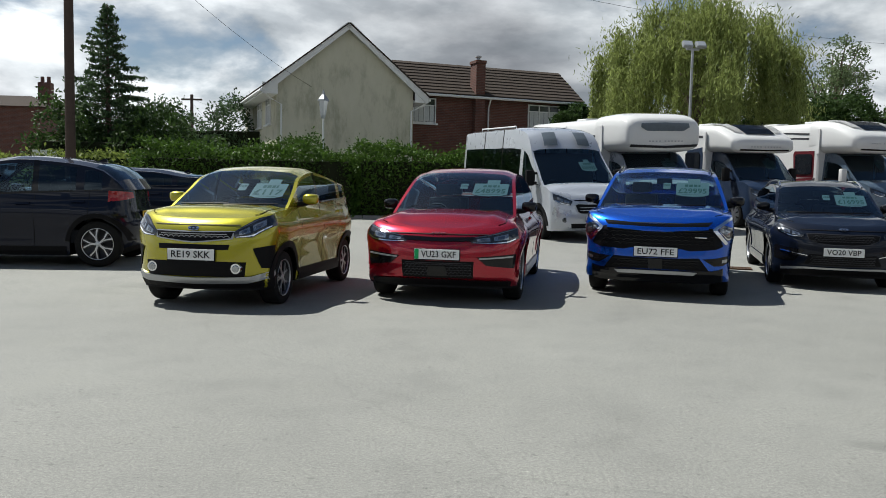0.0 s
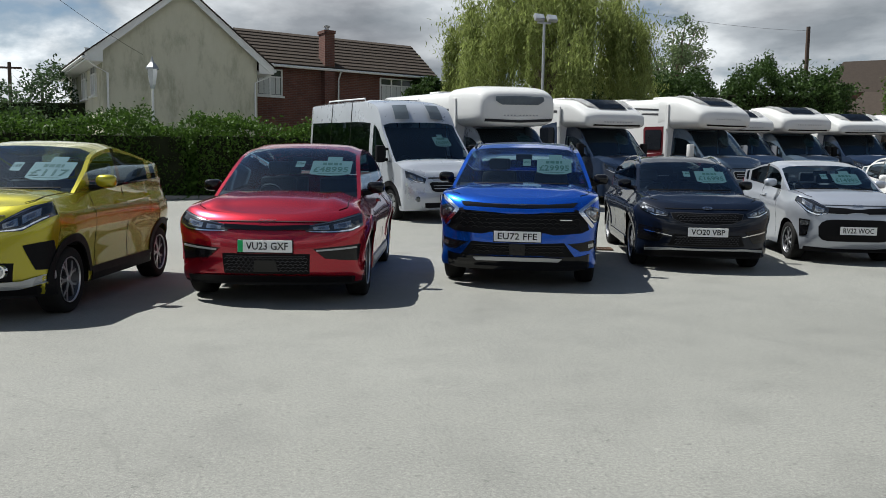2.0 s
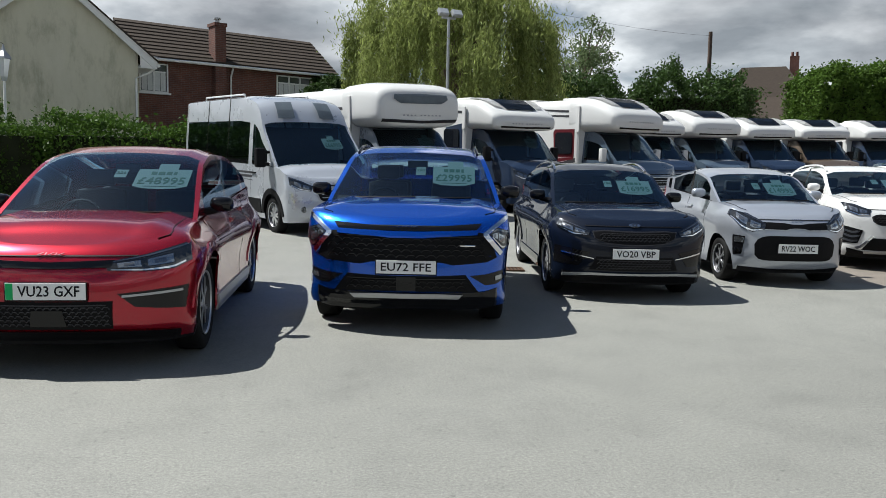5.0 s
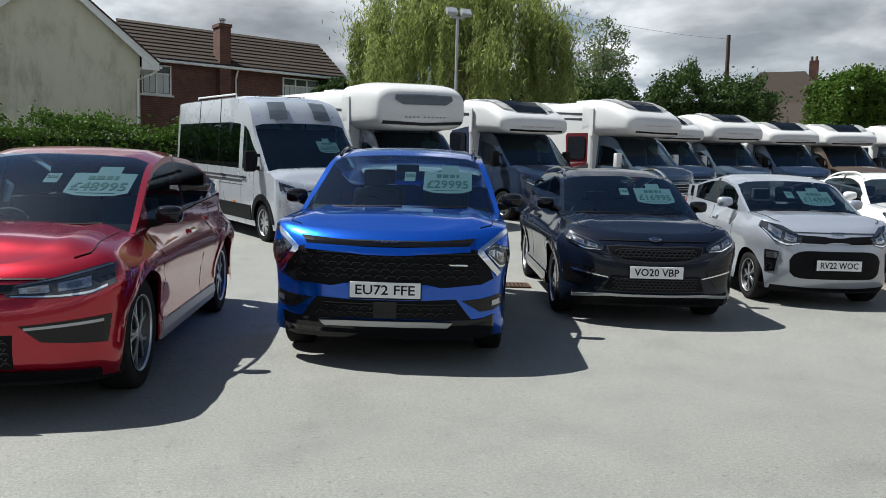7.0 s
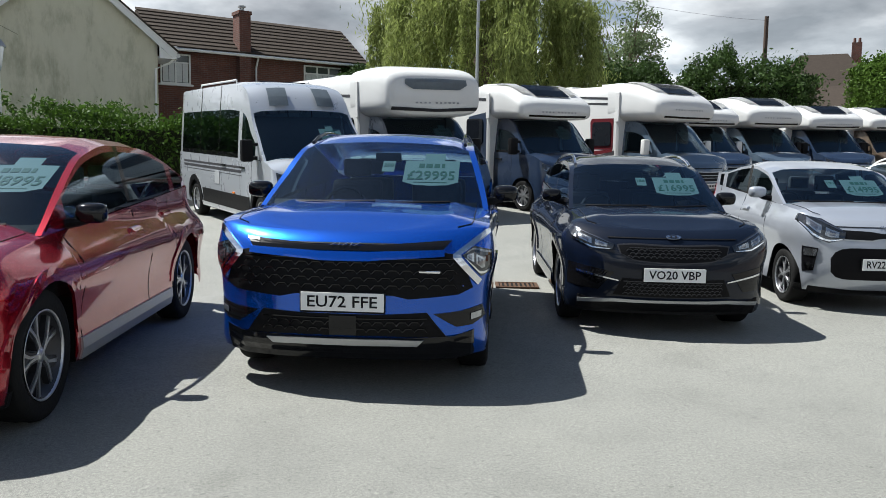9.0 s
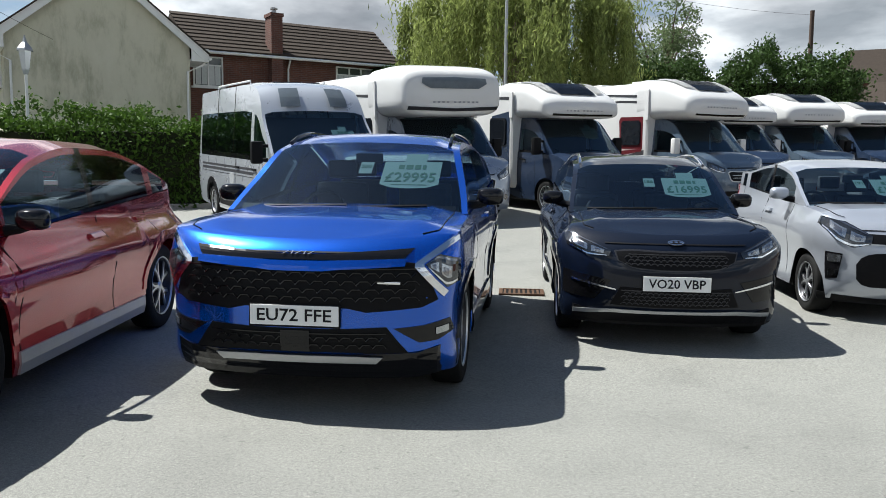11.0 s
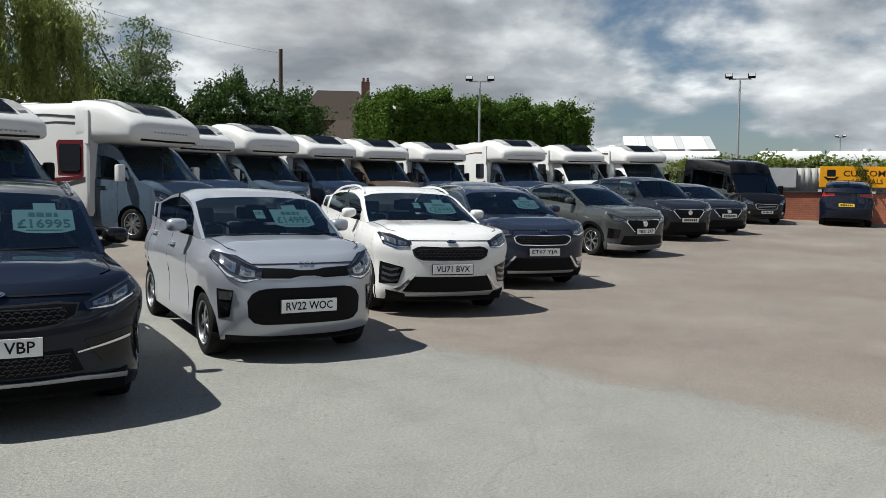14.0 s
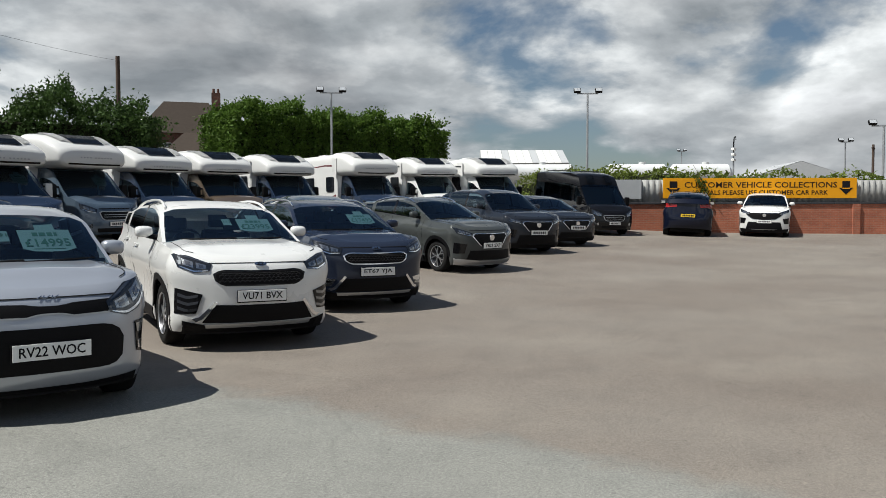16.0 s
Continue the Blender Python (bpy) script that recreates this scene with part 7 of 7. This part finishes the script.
def cream_house():
    root = tagged(new("house"), "cream rendered house with brown tiled gable roof", "house")
    W, D, E, R = 5.95, 9.0, 5.15, 7.6
    bm = bmesh.new()
    prism_bm(bm, [(0, 0), (W, 0), (W, E), (W / 2, R), (0, E)], pose(0, 0, 0, 90, 0, 0) @ pose(0, 0, -D), D)
    part("wall", bm, M_RENDER, root, "stained cream render")
    bm = bmesh.new()
    box_bm(bm, -0.02, W + 0.02, -0.02, D, -0.3, 0.45)
    part("plinth", bm, M_BRICK, root)
    sl = math.hypot(W / 2, R - E)
    ang = math.degrees(math.atan2(R - E, W / 2))
    for sx, x0 in ((1, 0), (-1, W)):
        rm = Matrix.Translation((x0, 0, E)) @ Matrix.Rotation(radians(-ang if sx > 0 else 180 + ang), 4, "Y")
        for k in range(15):
            bm = bmesh.new()
            lo, hi = -0.75 + (sl + 0.75) * k / 15, -0.75 + (sl + 0.75) * (k + 1.12) / 15
            if sx > 0:
                box_bm(bm, lo, min(hi, sl + 0.02), -0.35, D + 0.2, 0.10, 0.15)
            else:
                box_bm(bm, lo, min(hi, sl + 0.02), -0.35, D + 0.2, -0.15, -0.10)
            bm.transform(rm @ pose(0, 0, 0, 0, 1.2 if sx > 0 else -1.2, 0))
            part("tile_course", bm, M_TILE, root)
        bm = bmesh.new()
        box_bm(bm, -0.72, sl + 0.02, -0.30, -0.24, *((-0.16, 0.11) if sx > 0 else (-0.11, 0.16)))
        bm.transform(rm)
        part("barge_board", bm, M_UPVC, root, "white barge board")
        # boxed eave and gutter
        ex = -0.62 if sx > 0 else W + 0.62
        bm = bmesh.new()
        box_bm(bm, min(ex, 0 if sx > 0 else W), max(ex, 0 if sx > 0 else W), -0.28, D, E - 0.62, E - 0.54)
        part("soffit", bm, M_UPVC, root)
        bm = bmesh.new()
        e0, e1 = sorted((ex, 0 if sx > 0 else W))
        box_bm(bm, e0, e1, -0.27, -0.21, E - 0.6, E - 0.16)
        part("eave_box", bm, M_UPVC, root)
        bm = bmesh.new()
        tube_bm(bm, [(ex - sx * 0.05, -0.3, E - 0.5), (ex - sx * 0.05, D, E - 0.5)], [0.06, 0.06], 8)
        part("gutter", bm, M_UPVC, root)
        bm = bmesh.new()
        px = 0.18 if sx > 0 else W - 0.1
        tube_bm(bm, [(ex, -0.25, E - 0.5), (px - sx * 0.5, -0.1, E - 0.75), (px, -0.06, E - 1.0), (px, -0.06, 0)], [0.04] * 4, 8)
        part("downpipe", bm, M_UPVC, root)
    for yy in (1.8, 4.2, 7.0):
        house_window(root, pose(-0.02, yy, 4.0, 90, 0, -90), 1.1, 1.15, 2)
    # brick wing with its tiled roof
    wing = tagged(new("brick_wing"), "red brick house wing with brown tiled roof and chimney", "house")
    X0, X1, Y0, WD, WE, WR = W + 0.25, W + 9.15, 1.6, 4.6, 5.2, 6.9
    bm = bmesh.new()
    box_bm(bm, X0, X1, Y0, Y0 + WD, -0.3, WE)
    part("wall", bm, M_BRICK, wing)
    bm = bmesh.new()
    prism_bm(bm, [(Y0, WE), (Y0 + WD, WE), (Y0 + WD / 2, WR)], pose(X1 - 0.9, 0, 0, 90, 0, 90), 0.2)
    part("gable", bm, M_BRICK, wing)
    roof_courses(wing, X0, X1 + 0.25, (Y0 - 0.4, WE - 0.08), (Y0 + WD / 2, WR), 10)
    bm = bmesh.new()
    prism_bm(bm, [(Y0 - 0.3, WE - 0.1), (Y0 + WD + 0.3, WE - 0.1), (Y0 + WD / 2, WR - 0.05)], pose(X0, 0, 0, 90, 0, 90), X1 - X0)
    part("roof", bm, M_TILE, wing)
    bm = bmesh.new()
    tube_bm(bm, [(X0, Y0 - 0.42, WE - 0.1), (X1 + 0.25, Y0 - 0.42, WE - 0.1)], [0.06, 0.06], 8)
    part("gutter", bm, M_UPVC, wing)
    bm = bmesh.new()
    tube_bm(bm, [(X0 + 4.1, Y0 - 0.3, WE - 0.15), (X0 + 4.1, Y0 - 0.06, WE - 0.5), (X0 + 4.1, Y0 - 0.06, 0)], [0.04] * 3, 8)
    part("downpipe", bm, M_UPVC, wing)
    house_window(wing, pose(X0 + 0.85, Y0 - 0.02, 4.4, 90, 0, 0), 1.15, 1.15, 2)
    house_window(wing, pose(X0 + 7.1, Y0 - 0.02, 4.4, 90, 0, 0), 1.75, 1.15, 3)
    ch = new("chimney")
    ch.parent = wing
    bm = bmesh.new()
    box_bm(bm, X0 + 3.28, X0 + 3.75, Y0 - 0.4, Y0 + 0.3, -0.3, 6.7)
    box_bm(bm, X0 + 3.24, X0 + 3.79, Y0 - 0.44, Y0 + 0.34, 6.7, 6.83)
    part("shaft", bm, M_BRICK, ch)
    bm = bmesh.new()
    tube_bm(bm, [(X0 + 3.52, Y0 - 0.05, z) for z in (6.83, 7.0, 7.01, 7.07)], [0.1, 0.09, 0.15, 0.15], 12)
    part("cowl", bm, M_LEAD, ch)
    ivy = leaves("ivy", np.stack([rng.uniform(X1 - 1.0, X1 + 0.7, 2600), rng.uniform(Y0 - 0.4, Y0, 2600), rng.uniform(0.3, 5.0, 2600) ** 1.0], 1), 0.16, L_DARK, wing)
    m = pose(-8.03, 37.33, 0.49, 0, 0, 22) @ Matrix.Scale(1.12, 4)
    root.matrix_basis = m
    wing.matrix_basis = m


cream_house()


def simple_house(label, x, y, rz, w, d, e, r, wins, hip=1.8):
    """A far brick house with a hipped roof."""
    root = tagged(new("house"), label, "house")
    bm = bmesh.new()
    box_bm(bm, -w / 2, w / 2, 0, d, -1, e)
    part("wall", bm, M_BRICK, root)
    bm = bmesh.new()
    o = 0.35
    c = [(-w / 2 - o, -o, e), (w / 2 + o, -o, e), (w / 2 + o, d + o, e), (-w / 2 - o, d + o, e), (-w / 2 + hip, d / 2, r), (w / 2 - hip, d / 2, r)]
    v = [bm.verts.new(q) for q in c]
    for f in ((0, 1, 5, 4), (1, 2, 5), (2, 3, 4, 5), (3, 0, 4), (3, 2, 1, 0)):
        bm.faces.new([v[i] for i in f])
    part("roof", bm, M_TILE, root)
    for xx, zz, ww, hh in wins:
        house_window(root, pose(xx, -0.02, zz, 90, 0, 0), ww, hh, 2)
    bm = bmesh.new()
    box_bm(bm, w * 0.3, w * 0.3 + 0.8, d / 2 - 0.3, d / 2 + 0.3, r - 1.0, r + 0.9)
    for k in (0.2, 0.6):
        tube_bm(bm, [(w * 0.3 + k, d / 2, r + 0.9), (w * 0.3 + k, d / 2, r + 1.3)], [0.13, 0.11], 10)
    part("chimney", bm, M_BRICK, root)
    root.matrix_basis = pose(x, y, g(x, y), 0, 0, rz)
    return root


simple_house("distant brick house with hipped brown roof", 49.5, 66.5, -38, 7.5, 7.0, 7.4, 10.6, [(1.0, 6.0, 1.2, 1.1), (-1.8, 6.0, 1.2, 1.1)])
simple_house("lower brick outhouse with tiled roof", 46.0, 60.0, -38, 6.0, 5.0, 4.6, 7.0, [])
simple_house("red brick building beyond the road", -28.8, 50.0, 6, 6.5, 7.0, 5.6, 6.6, [])


# ---- poles and lamps ----
def post(name, label, x, y, h, r0, r1, mat, category="pole"):
    root = tagged(new(name), label, category)
    bm = bmesh.new()
    tube_bm(bm, [(0, 0, -0.3), (0, 0, h * 0.5), (0, 0, h)], [r0, (r0 + r1) / 2, r1], 12)
    part("pole", bm, mat, root, smooth=True)
    root.matrix_basis = pose(x, y, g(x, y))
    return root


M_LAMPGLASS = material("lamp_front_glass", (0.5, 0.52, 0.54), 0.1, 0.3, 10, 0.1)
p = post("telegraph_pole", "tall dark wooden telegraph pole", -10.35, 21.9, 9.5, 0.14, 0.11, M_POLEWOOD)
for px, py, ph, cross in ((34.0, 52.0, 10.2, False), (-22.5, 70.6, 8.8, True), (-26.0, 90.6, 9.5, True), (106.6, 20.6, 8.2, True), (98.0, 17.0, 6.5, True)):
    pr = post("telegraph_pole", "distant weathered wooden telegraph pole", px, py, ph, 0.16, 0.13, M_POLEWOOD)
    if cross:
        bm = bmesh.new()
        box_bm(bm, -0.9, 0.9, -0.06, 0.06, ph - 0.5, ph - 0.35)
        part("crossarm", bm, M_POLEWOOD, pr)


def floodlight(x, y, h, rz, label, heads=2, span=0.9):
    root = post("floodlight", label, x, y, h, 0.07, 0.05, M_STEEL, "lamp")
    root.matrix_basis = pose(x, y, g(x, y), 0, 0, rz)
    bm = bmesh.new()
    box_bm(bm, -span, span, -0.03, 0.03, h - 0.03, h + 0.04)
    part("crossbar", bm, M_STEEL, root)
    for k in range(heads):
        cx = -span + 2 * span * k / max(1, heads - 1)
        bm = bmesh.new()
        box_bm(bm, -0.19, 0.19, -0.07, 0.07, -0.13, 0.13, 0.02)
        bm.transform(pose(cx, -0.1, h + 0.16, -35, 0, 0))
        hd = part("lamp_head", bm, M_BLACK if span > 0.3 else M_STEEL, root)
        bm = bmesh.new()
        box_bm(bm, -0.16, 0.16, -0.085, -0.072, -0.10, 0.10)
        bm.transform(pose(cx, -0.1, h + 0.16, -35, 0, 0))
        part("lamp_glass", bm, M_LAMPGLASS, hd)


floodlight(8.95, 30.4, 6.1, 10, "galvanised floodlight post with two angled heads", 2, 0.26)
floodlight(36.0, 35.8, 6.7, -45, "tall floodlight post behind the motorhomes", 2, 0.58)
floodlight(45.7, 25.9, 6.8, -55, "tall floodlight post by the far fence", 2, 0.58)
floodlight(50.7, 12.2, 5.2, -60, "tall floodlight post by the far fence", 2, 0.58)
for lx, ly, lh in ((71.7, 17.5, 6.0), (94.0, 37.9, 7.2)):
    floodlight(lx, ly, lh, -60, "distant street lamp on a steel post", 2, 0.35)

lan = post("garden_lantern", "white garden lantern on a slim post", -4.42, 28.0, 3.3, 0.05, 0.035, M_UPVC, "lamp")
bm = bmesh.new()
tube_bm(bm, [(0, 0, 3.3), (0, 0, 3.42), (0, 0, 3.9)], [0.06, 0.10, 0.17], 6)
part("lantern_glass", bm, M_LAMPGLASS, lan)
bm = bmesh.new()
tube_bm(bm, [(0, 0, 3.9), (0, 0, 3.96), (0, 0, 4.12), (0, 0, 4.3)], [0.22, 0.2, 0.07, 0.012], 6)
part("lantern_cap", bm, M_STEEL, lan)

# overhead wires
for a, b, sag in (((-10.45, 21.9, 9.4), (-6.0, 40.0, 5.8), 0.5), ((-22.5, 70.6, 8.9), (-9.5, 41.0, 5.6), 0.5), ((-22.5, 70.6, 8.6), (-26.0, 90.6, 9.4), 0.8), ((34.0, 52.0, 11.0), (-10.45, 21.9, 9.6), 1.2)):
    wr = tagged(new("overhead_wire"), "thin black overhead cable", "cable")
    bm = bmesh.new()
    pts = [Vector(a).lerp(Vector(b), k / 20) - Vector((0, 0, sag * 4 * (k / 20) * (1 - k / 20))) for k in range(21)]
    tube_bm(bm, pts, [0.007] * 21, 4)
    part("cable", bm, M_BLACK, wr)

# ---- the far wall, fence and sign ----
WALL_O, WALL_RZ = (37.55, 18.4), math.degrees(math.atan2(-6.49, 4.73))
wm = pose(WALL_O[0], WALL_O[1], 0.0, 0, 0, WALL_RZ)
WB = 0.60
wall = tagged(new("wall_far"), "orange brick wall with dark coping", kind="structure")
bm = bmesh.new()
box_bm(bm, -2.9, 26.0, 0.25, 0.47, -0.5, WB + 1.28)
ob = part("brickwork", bm, M_WALLBRICK, wall)
for k in range(29):
    bm = bmesh.new()
    box_bm(bm, -2.9 + k, -2.9 + k + 0.985, 0.20, 0.52, WB + 1.28, WB + 1.36, 0.012)
    part("coping", bm, M_STRIPE, wall)
for k in range(4):
    bm = bmesh.new()
    box_bm(bm, 0.25 + k * 7.6, 0.55 + k * 7.6, 0.16, 0.25, -0.5, WB + 1.28)
    part("pier", bm, M_WALLBRICK, wall)
wall.matrix_basis = wm

fence = tagged(new("corrugated_fence"), "grey corrugated sheet fence above the brick wall", "fence")
M_SHEET = material("weathered_sheet", (0.30, 0.30, 0.29), 0.6, 0.2, 2, 0.2, 0.1)
M_GREYPANEL = material("grey_panel", (0.40, 0.41, 0.42), 0.5, 0, 3, 0.08)
for k in range(14):
    verts, faces = [], []
    for i in range(33):
        xx = -2.9 + k * 2.05 + i * 2.05 / 32
        yy = 0.42 + 0.03 * math.sin(i * math.tau / 4 + 0.5)
        verts += [(xx, yy, WB + 1.34), (xx, yy, WB + 2.28 + 0.02 * math.sin(k * 2.0))]
    faces = [(2 * i, 2 * i + 2, 2 * i + 3, 2 * i + 1) for i in range(32)]
    me = mesh_from("sheet", verts, faces, M_SHEET)
    ob = link_part("sheet", me, fence)
    md = ob.modifiers.new("thickness", "SOLIDIFY")
    md.thickness = 0.01
fence.matrix_basis = wm
pan = tagged(new("blank_sign"), "plain grey panel fixed to the fence", "sign")
bm = bmesh.new()
box_bm(bm, -2.9, -0.9, 0.32, 0.37, WB + 1.5, WB + 2.3, 0.008)
part("panel", bm, M_GREYPANEL, pan)
pan.matrix_basis = wm

sign = tagged(new("sign_board"), "orange sign for customer vehicle collections", "sign")
M_ORANGE = material("orange_sign", (0.75, 0.33, 0.012), 0.45, 0, 2, 0.05)
M_BROWNINK = material("sign_brown_ink", (0.035, 0.022, 0.012), 0.5)
bm = bmesh.new()
box_bm(bm, 0.0, 8.05, 0.30, 0.36, WB + 1.52, WB + 2.36, 0.006)
part("board", bm, M_ORANGE, sign)
for txt, cx, cz, w, h in (("CUSTOMER VEHICLE COLLECTIONS", 4.05, WB + 2.08, 6.35, 0.24), ("ARRIVALS PLEASE USE CUSTOMER CAR PARK", 4.0, WB + 1.76, 5.7, 0.19)):
    ob = link_part("sign_lettering", text_mesh(txt, w, h, M_BROWNINK), sign)
    ob.matrix_local = pose(cx, 0.297, cz, 90, 0, 0)
for cx in (0.42, 7.6):
    bm = prism_bm(bmesh.new(), [(-0.16, 0.28), (0.16, 0.28), (0.16, 0.0), (0.3, 0.0), (0, -0.28), (-0.3, 0.0), (-0.16, 0.0)], pose(cx, 0.298, WB + 1.95, 90, 0, 0), 0.006)
    part("arrow", bm, M_INK, sign)
    bm = bmesh.new()
    box_bm(bm, cx - 0.16, cx + 0.16, 0.288, 0.292, WB + 1.90, WB + 1.95)
    part("arrow_mark", bm, M_ORANGE, sign)
sign.matrix_basis = wm
# a climbing plant across the sign
clm = tagged(new("climbing_plant"), "dry climbing plant trailing over the sign", "plant")
bm = bmesh.new()
tube_bm(bm, [(1.9, 0.24, WB + 1.3), (1.75, 0.22, WB + 1.8), (1.5, 0.2, WB + 2.4), (1.2, 0.2, WB + 2.9)], [0.02, 0.015, 0.012, 0.006], 5)
part("stem", bm, M_BARK, clm)
t = rng.uniform(0, 1, 150)
leaves("foliage", np.stack([1.9 - 0.5 * t + rng.normal(0, 0.1, 150), 0.2 + rng.normal(0, 0.03, 150), WB + 1.35 + 1.1 * t], 1), 0.10, L_GRASS, clm)
clm.matrix_basis = wm


# ---- beyond the fence ----
def shed(label, x, y, rz, w, d, e, r, mat, ribs=12):
    root = tagged(new("industrial_shed"), label, "building")
    bm = bmesh.new()
    prism_bm(bm, [(-w / 2, -1), (w / 2, -1), (w / 2, e), (0, r), (-w / 2, e)], pose(0, 0, 0, 90, 0, 0) @ pose(0, 0, -d), d)
    part("wall", bm, M_GREYPANEL, root)
    for sx in (-1, 1):
        ang = math.atan2(r - e, w / 2)
        for k in range(ribs):
            bm = bmesh.new()
            ln = math.hypot(w / 2, r - e) + 0.3
            box_bm(bm, 0, ln, d * k / ribs + 0.02, d * (k + 1) / ribs - 0.02, 0.02, 0.08)
            bm.transform(Matrix.Translation((0, 0, r)) @ Matrix.Rotation(ang if sx > 0 else math.pi - ang, 4, "Y") @ Matrix.Translation((0, 0, 0 if sx > 0 else -0.1)))
            part("roof_sheet", bm, mat if k % 4 else M_GREYPANEL, root)
    root.matrix_basis = pose(x, y, g(x, y), 0, 0, rz)


M_WHITEROOF = material("pale_sheet_roof", (0.62, 0.62, 0.60), 0.6, 0, 1, 0.1)
shed("pale-roofed industrial shed with rooflights", 86.1, 48.6, 36, 9.0, 9.2, 5.7, 7.3, M_WHITEROOF)
shed("low grey industrial shed", 90.0, 24.5, -60, 8.5, 10.0, 4.0, 5.4, M_GREYPANEL)
M_TANK = material("white_tank", (0.62, 0.63, 0.63), 0.4, 0.1, 2, 0.1)
for x0, y0, ln in ((62.4, 30.0, 4.0), (65.2, 26.2, 4.0), (58.0, 36.0, 5.0), (52.0, 43.0, 4.5)):
    tk = tagged(new("storage_tank"), "white horizontal storage tank on a cradle", "tank")
    bm = bmesh.new()
    tube_bm(bm, [(-ln / 2 - 0.25, 0, 3.2), (-ln / 2, 0, 3.2), (ln / 2, 0, 3.2), (ln / 2 + 0.25, 0, 3.2)], [0.45, 0.75, 0.75, 0.45], 24)
    part("vessel", bm, M_TANK, tk, smooth=True)
    bm = bmesh.new()
    tube_bm(bm, [(0.4, 0, 3.9), (0.4, 0, 4.1)], [0.25, 0.25], 12)
    part("hatch", bm, M_TANK, tk)
    for sx in (-1, 1):
        bm = bmesh.new()
        box_bm(bm, sx * ln * 0.3 - 0.2, sx * ln * 0.3 + 0.2, -0.6, 0.6, -1, 2.9)
        part("cradle", bm, M_STEEL, tk)
    tk.matrix_basis = pose(x0, y0, g(x0, y0), 0, 0, -54)
mast = post("camera_mast", "steel mast with a curved lamp arm and cameras", 66.7, 24.2, 4.9, 0.07, 0.06, M_STEEL)
bm = bmesh.new()
tube_bm(bm, [(0, 0, 4.9), (0, 0, 5.6), (0.15, 0, 6.0), (0.45, 0, 6.05), (0.55, 0, 5.85)], [0.05] * 5, 8)
part("lamp_arm", bm, M_BLACK, mast)
for zz in (4.2, 4.6, 5.0):
    bm = bmesh.new()
    box_bm(bm, -0.28, 0.28, -0.12, 0.12, zz, zz + 0.18, 0.03)
    part("camera_head", bm, M_UPVC, mast)
# small road sign by the low hedge
rs = post("road_sign", "small white road sign on two posts", -14.9, 29.6, 1.9, 0.03, 0.03, M_STEEL, "sign")
bm = bmesh.new()
box_bm(bm, -0.45, 0.45, -0.03, 0.0, 1.75, 2.1, 0.01)
part("plate", bm, M_UPVC, rs)
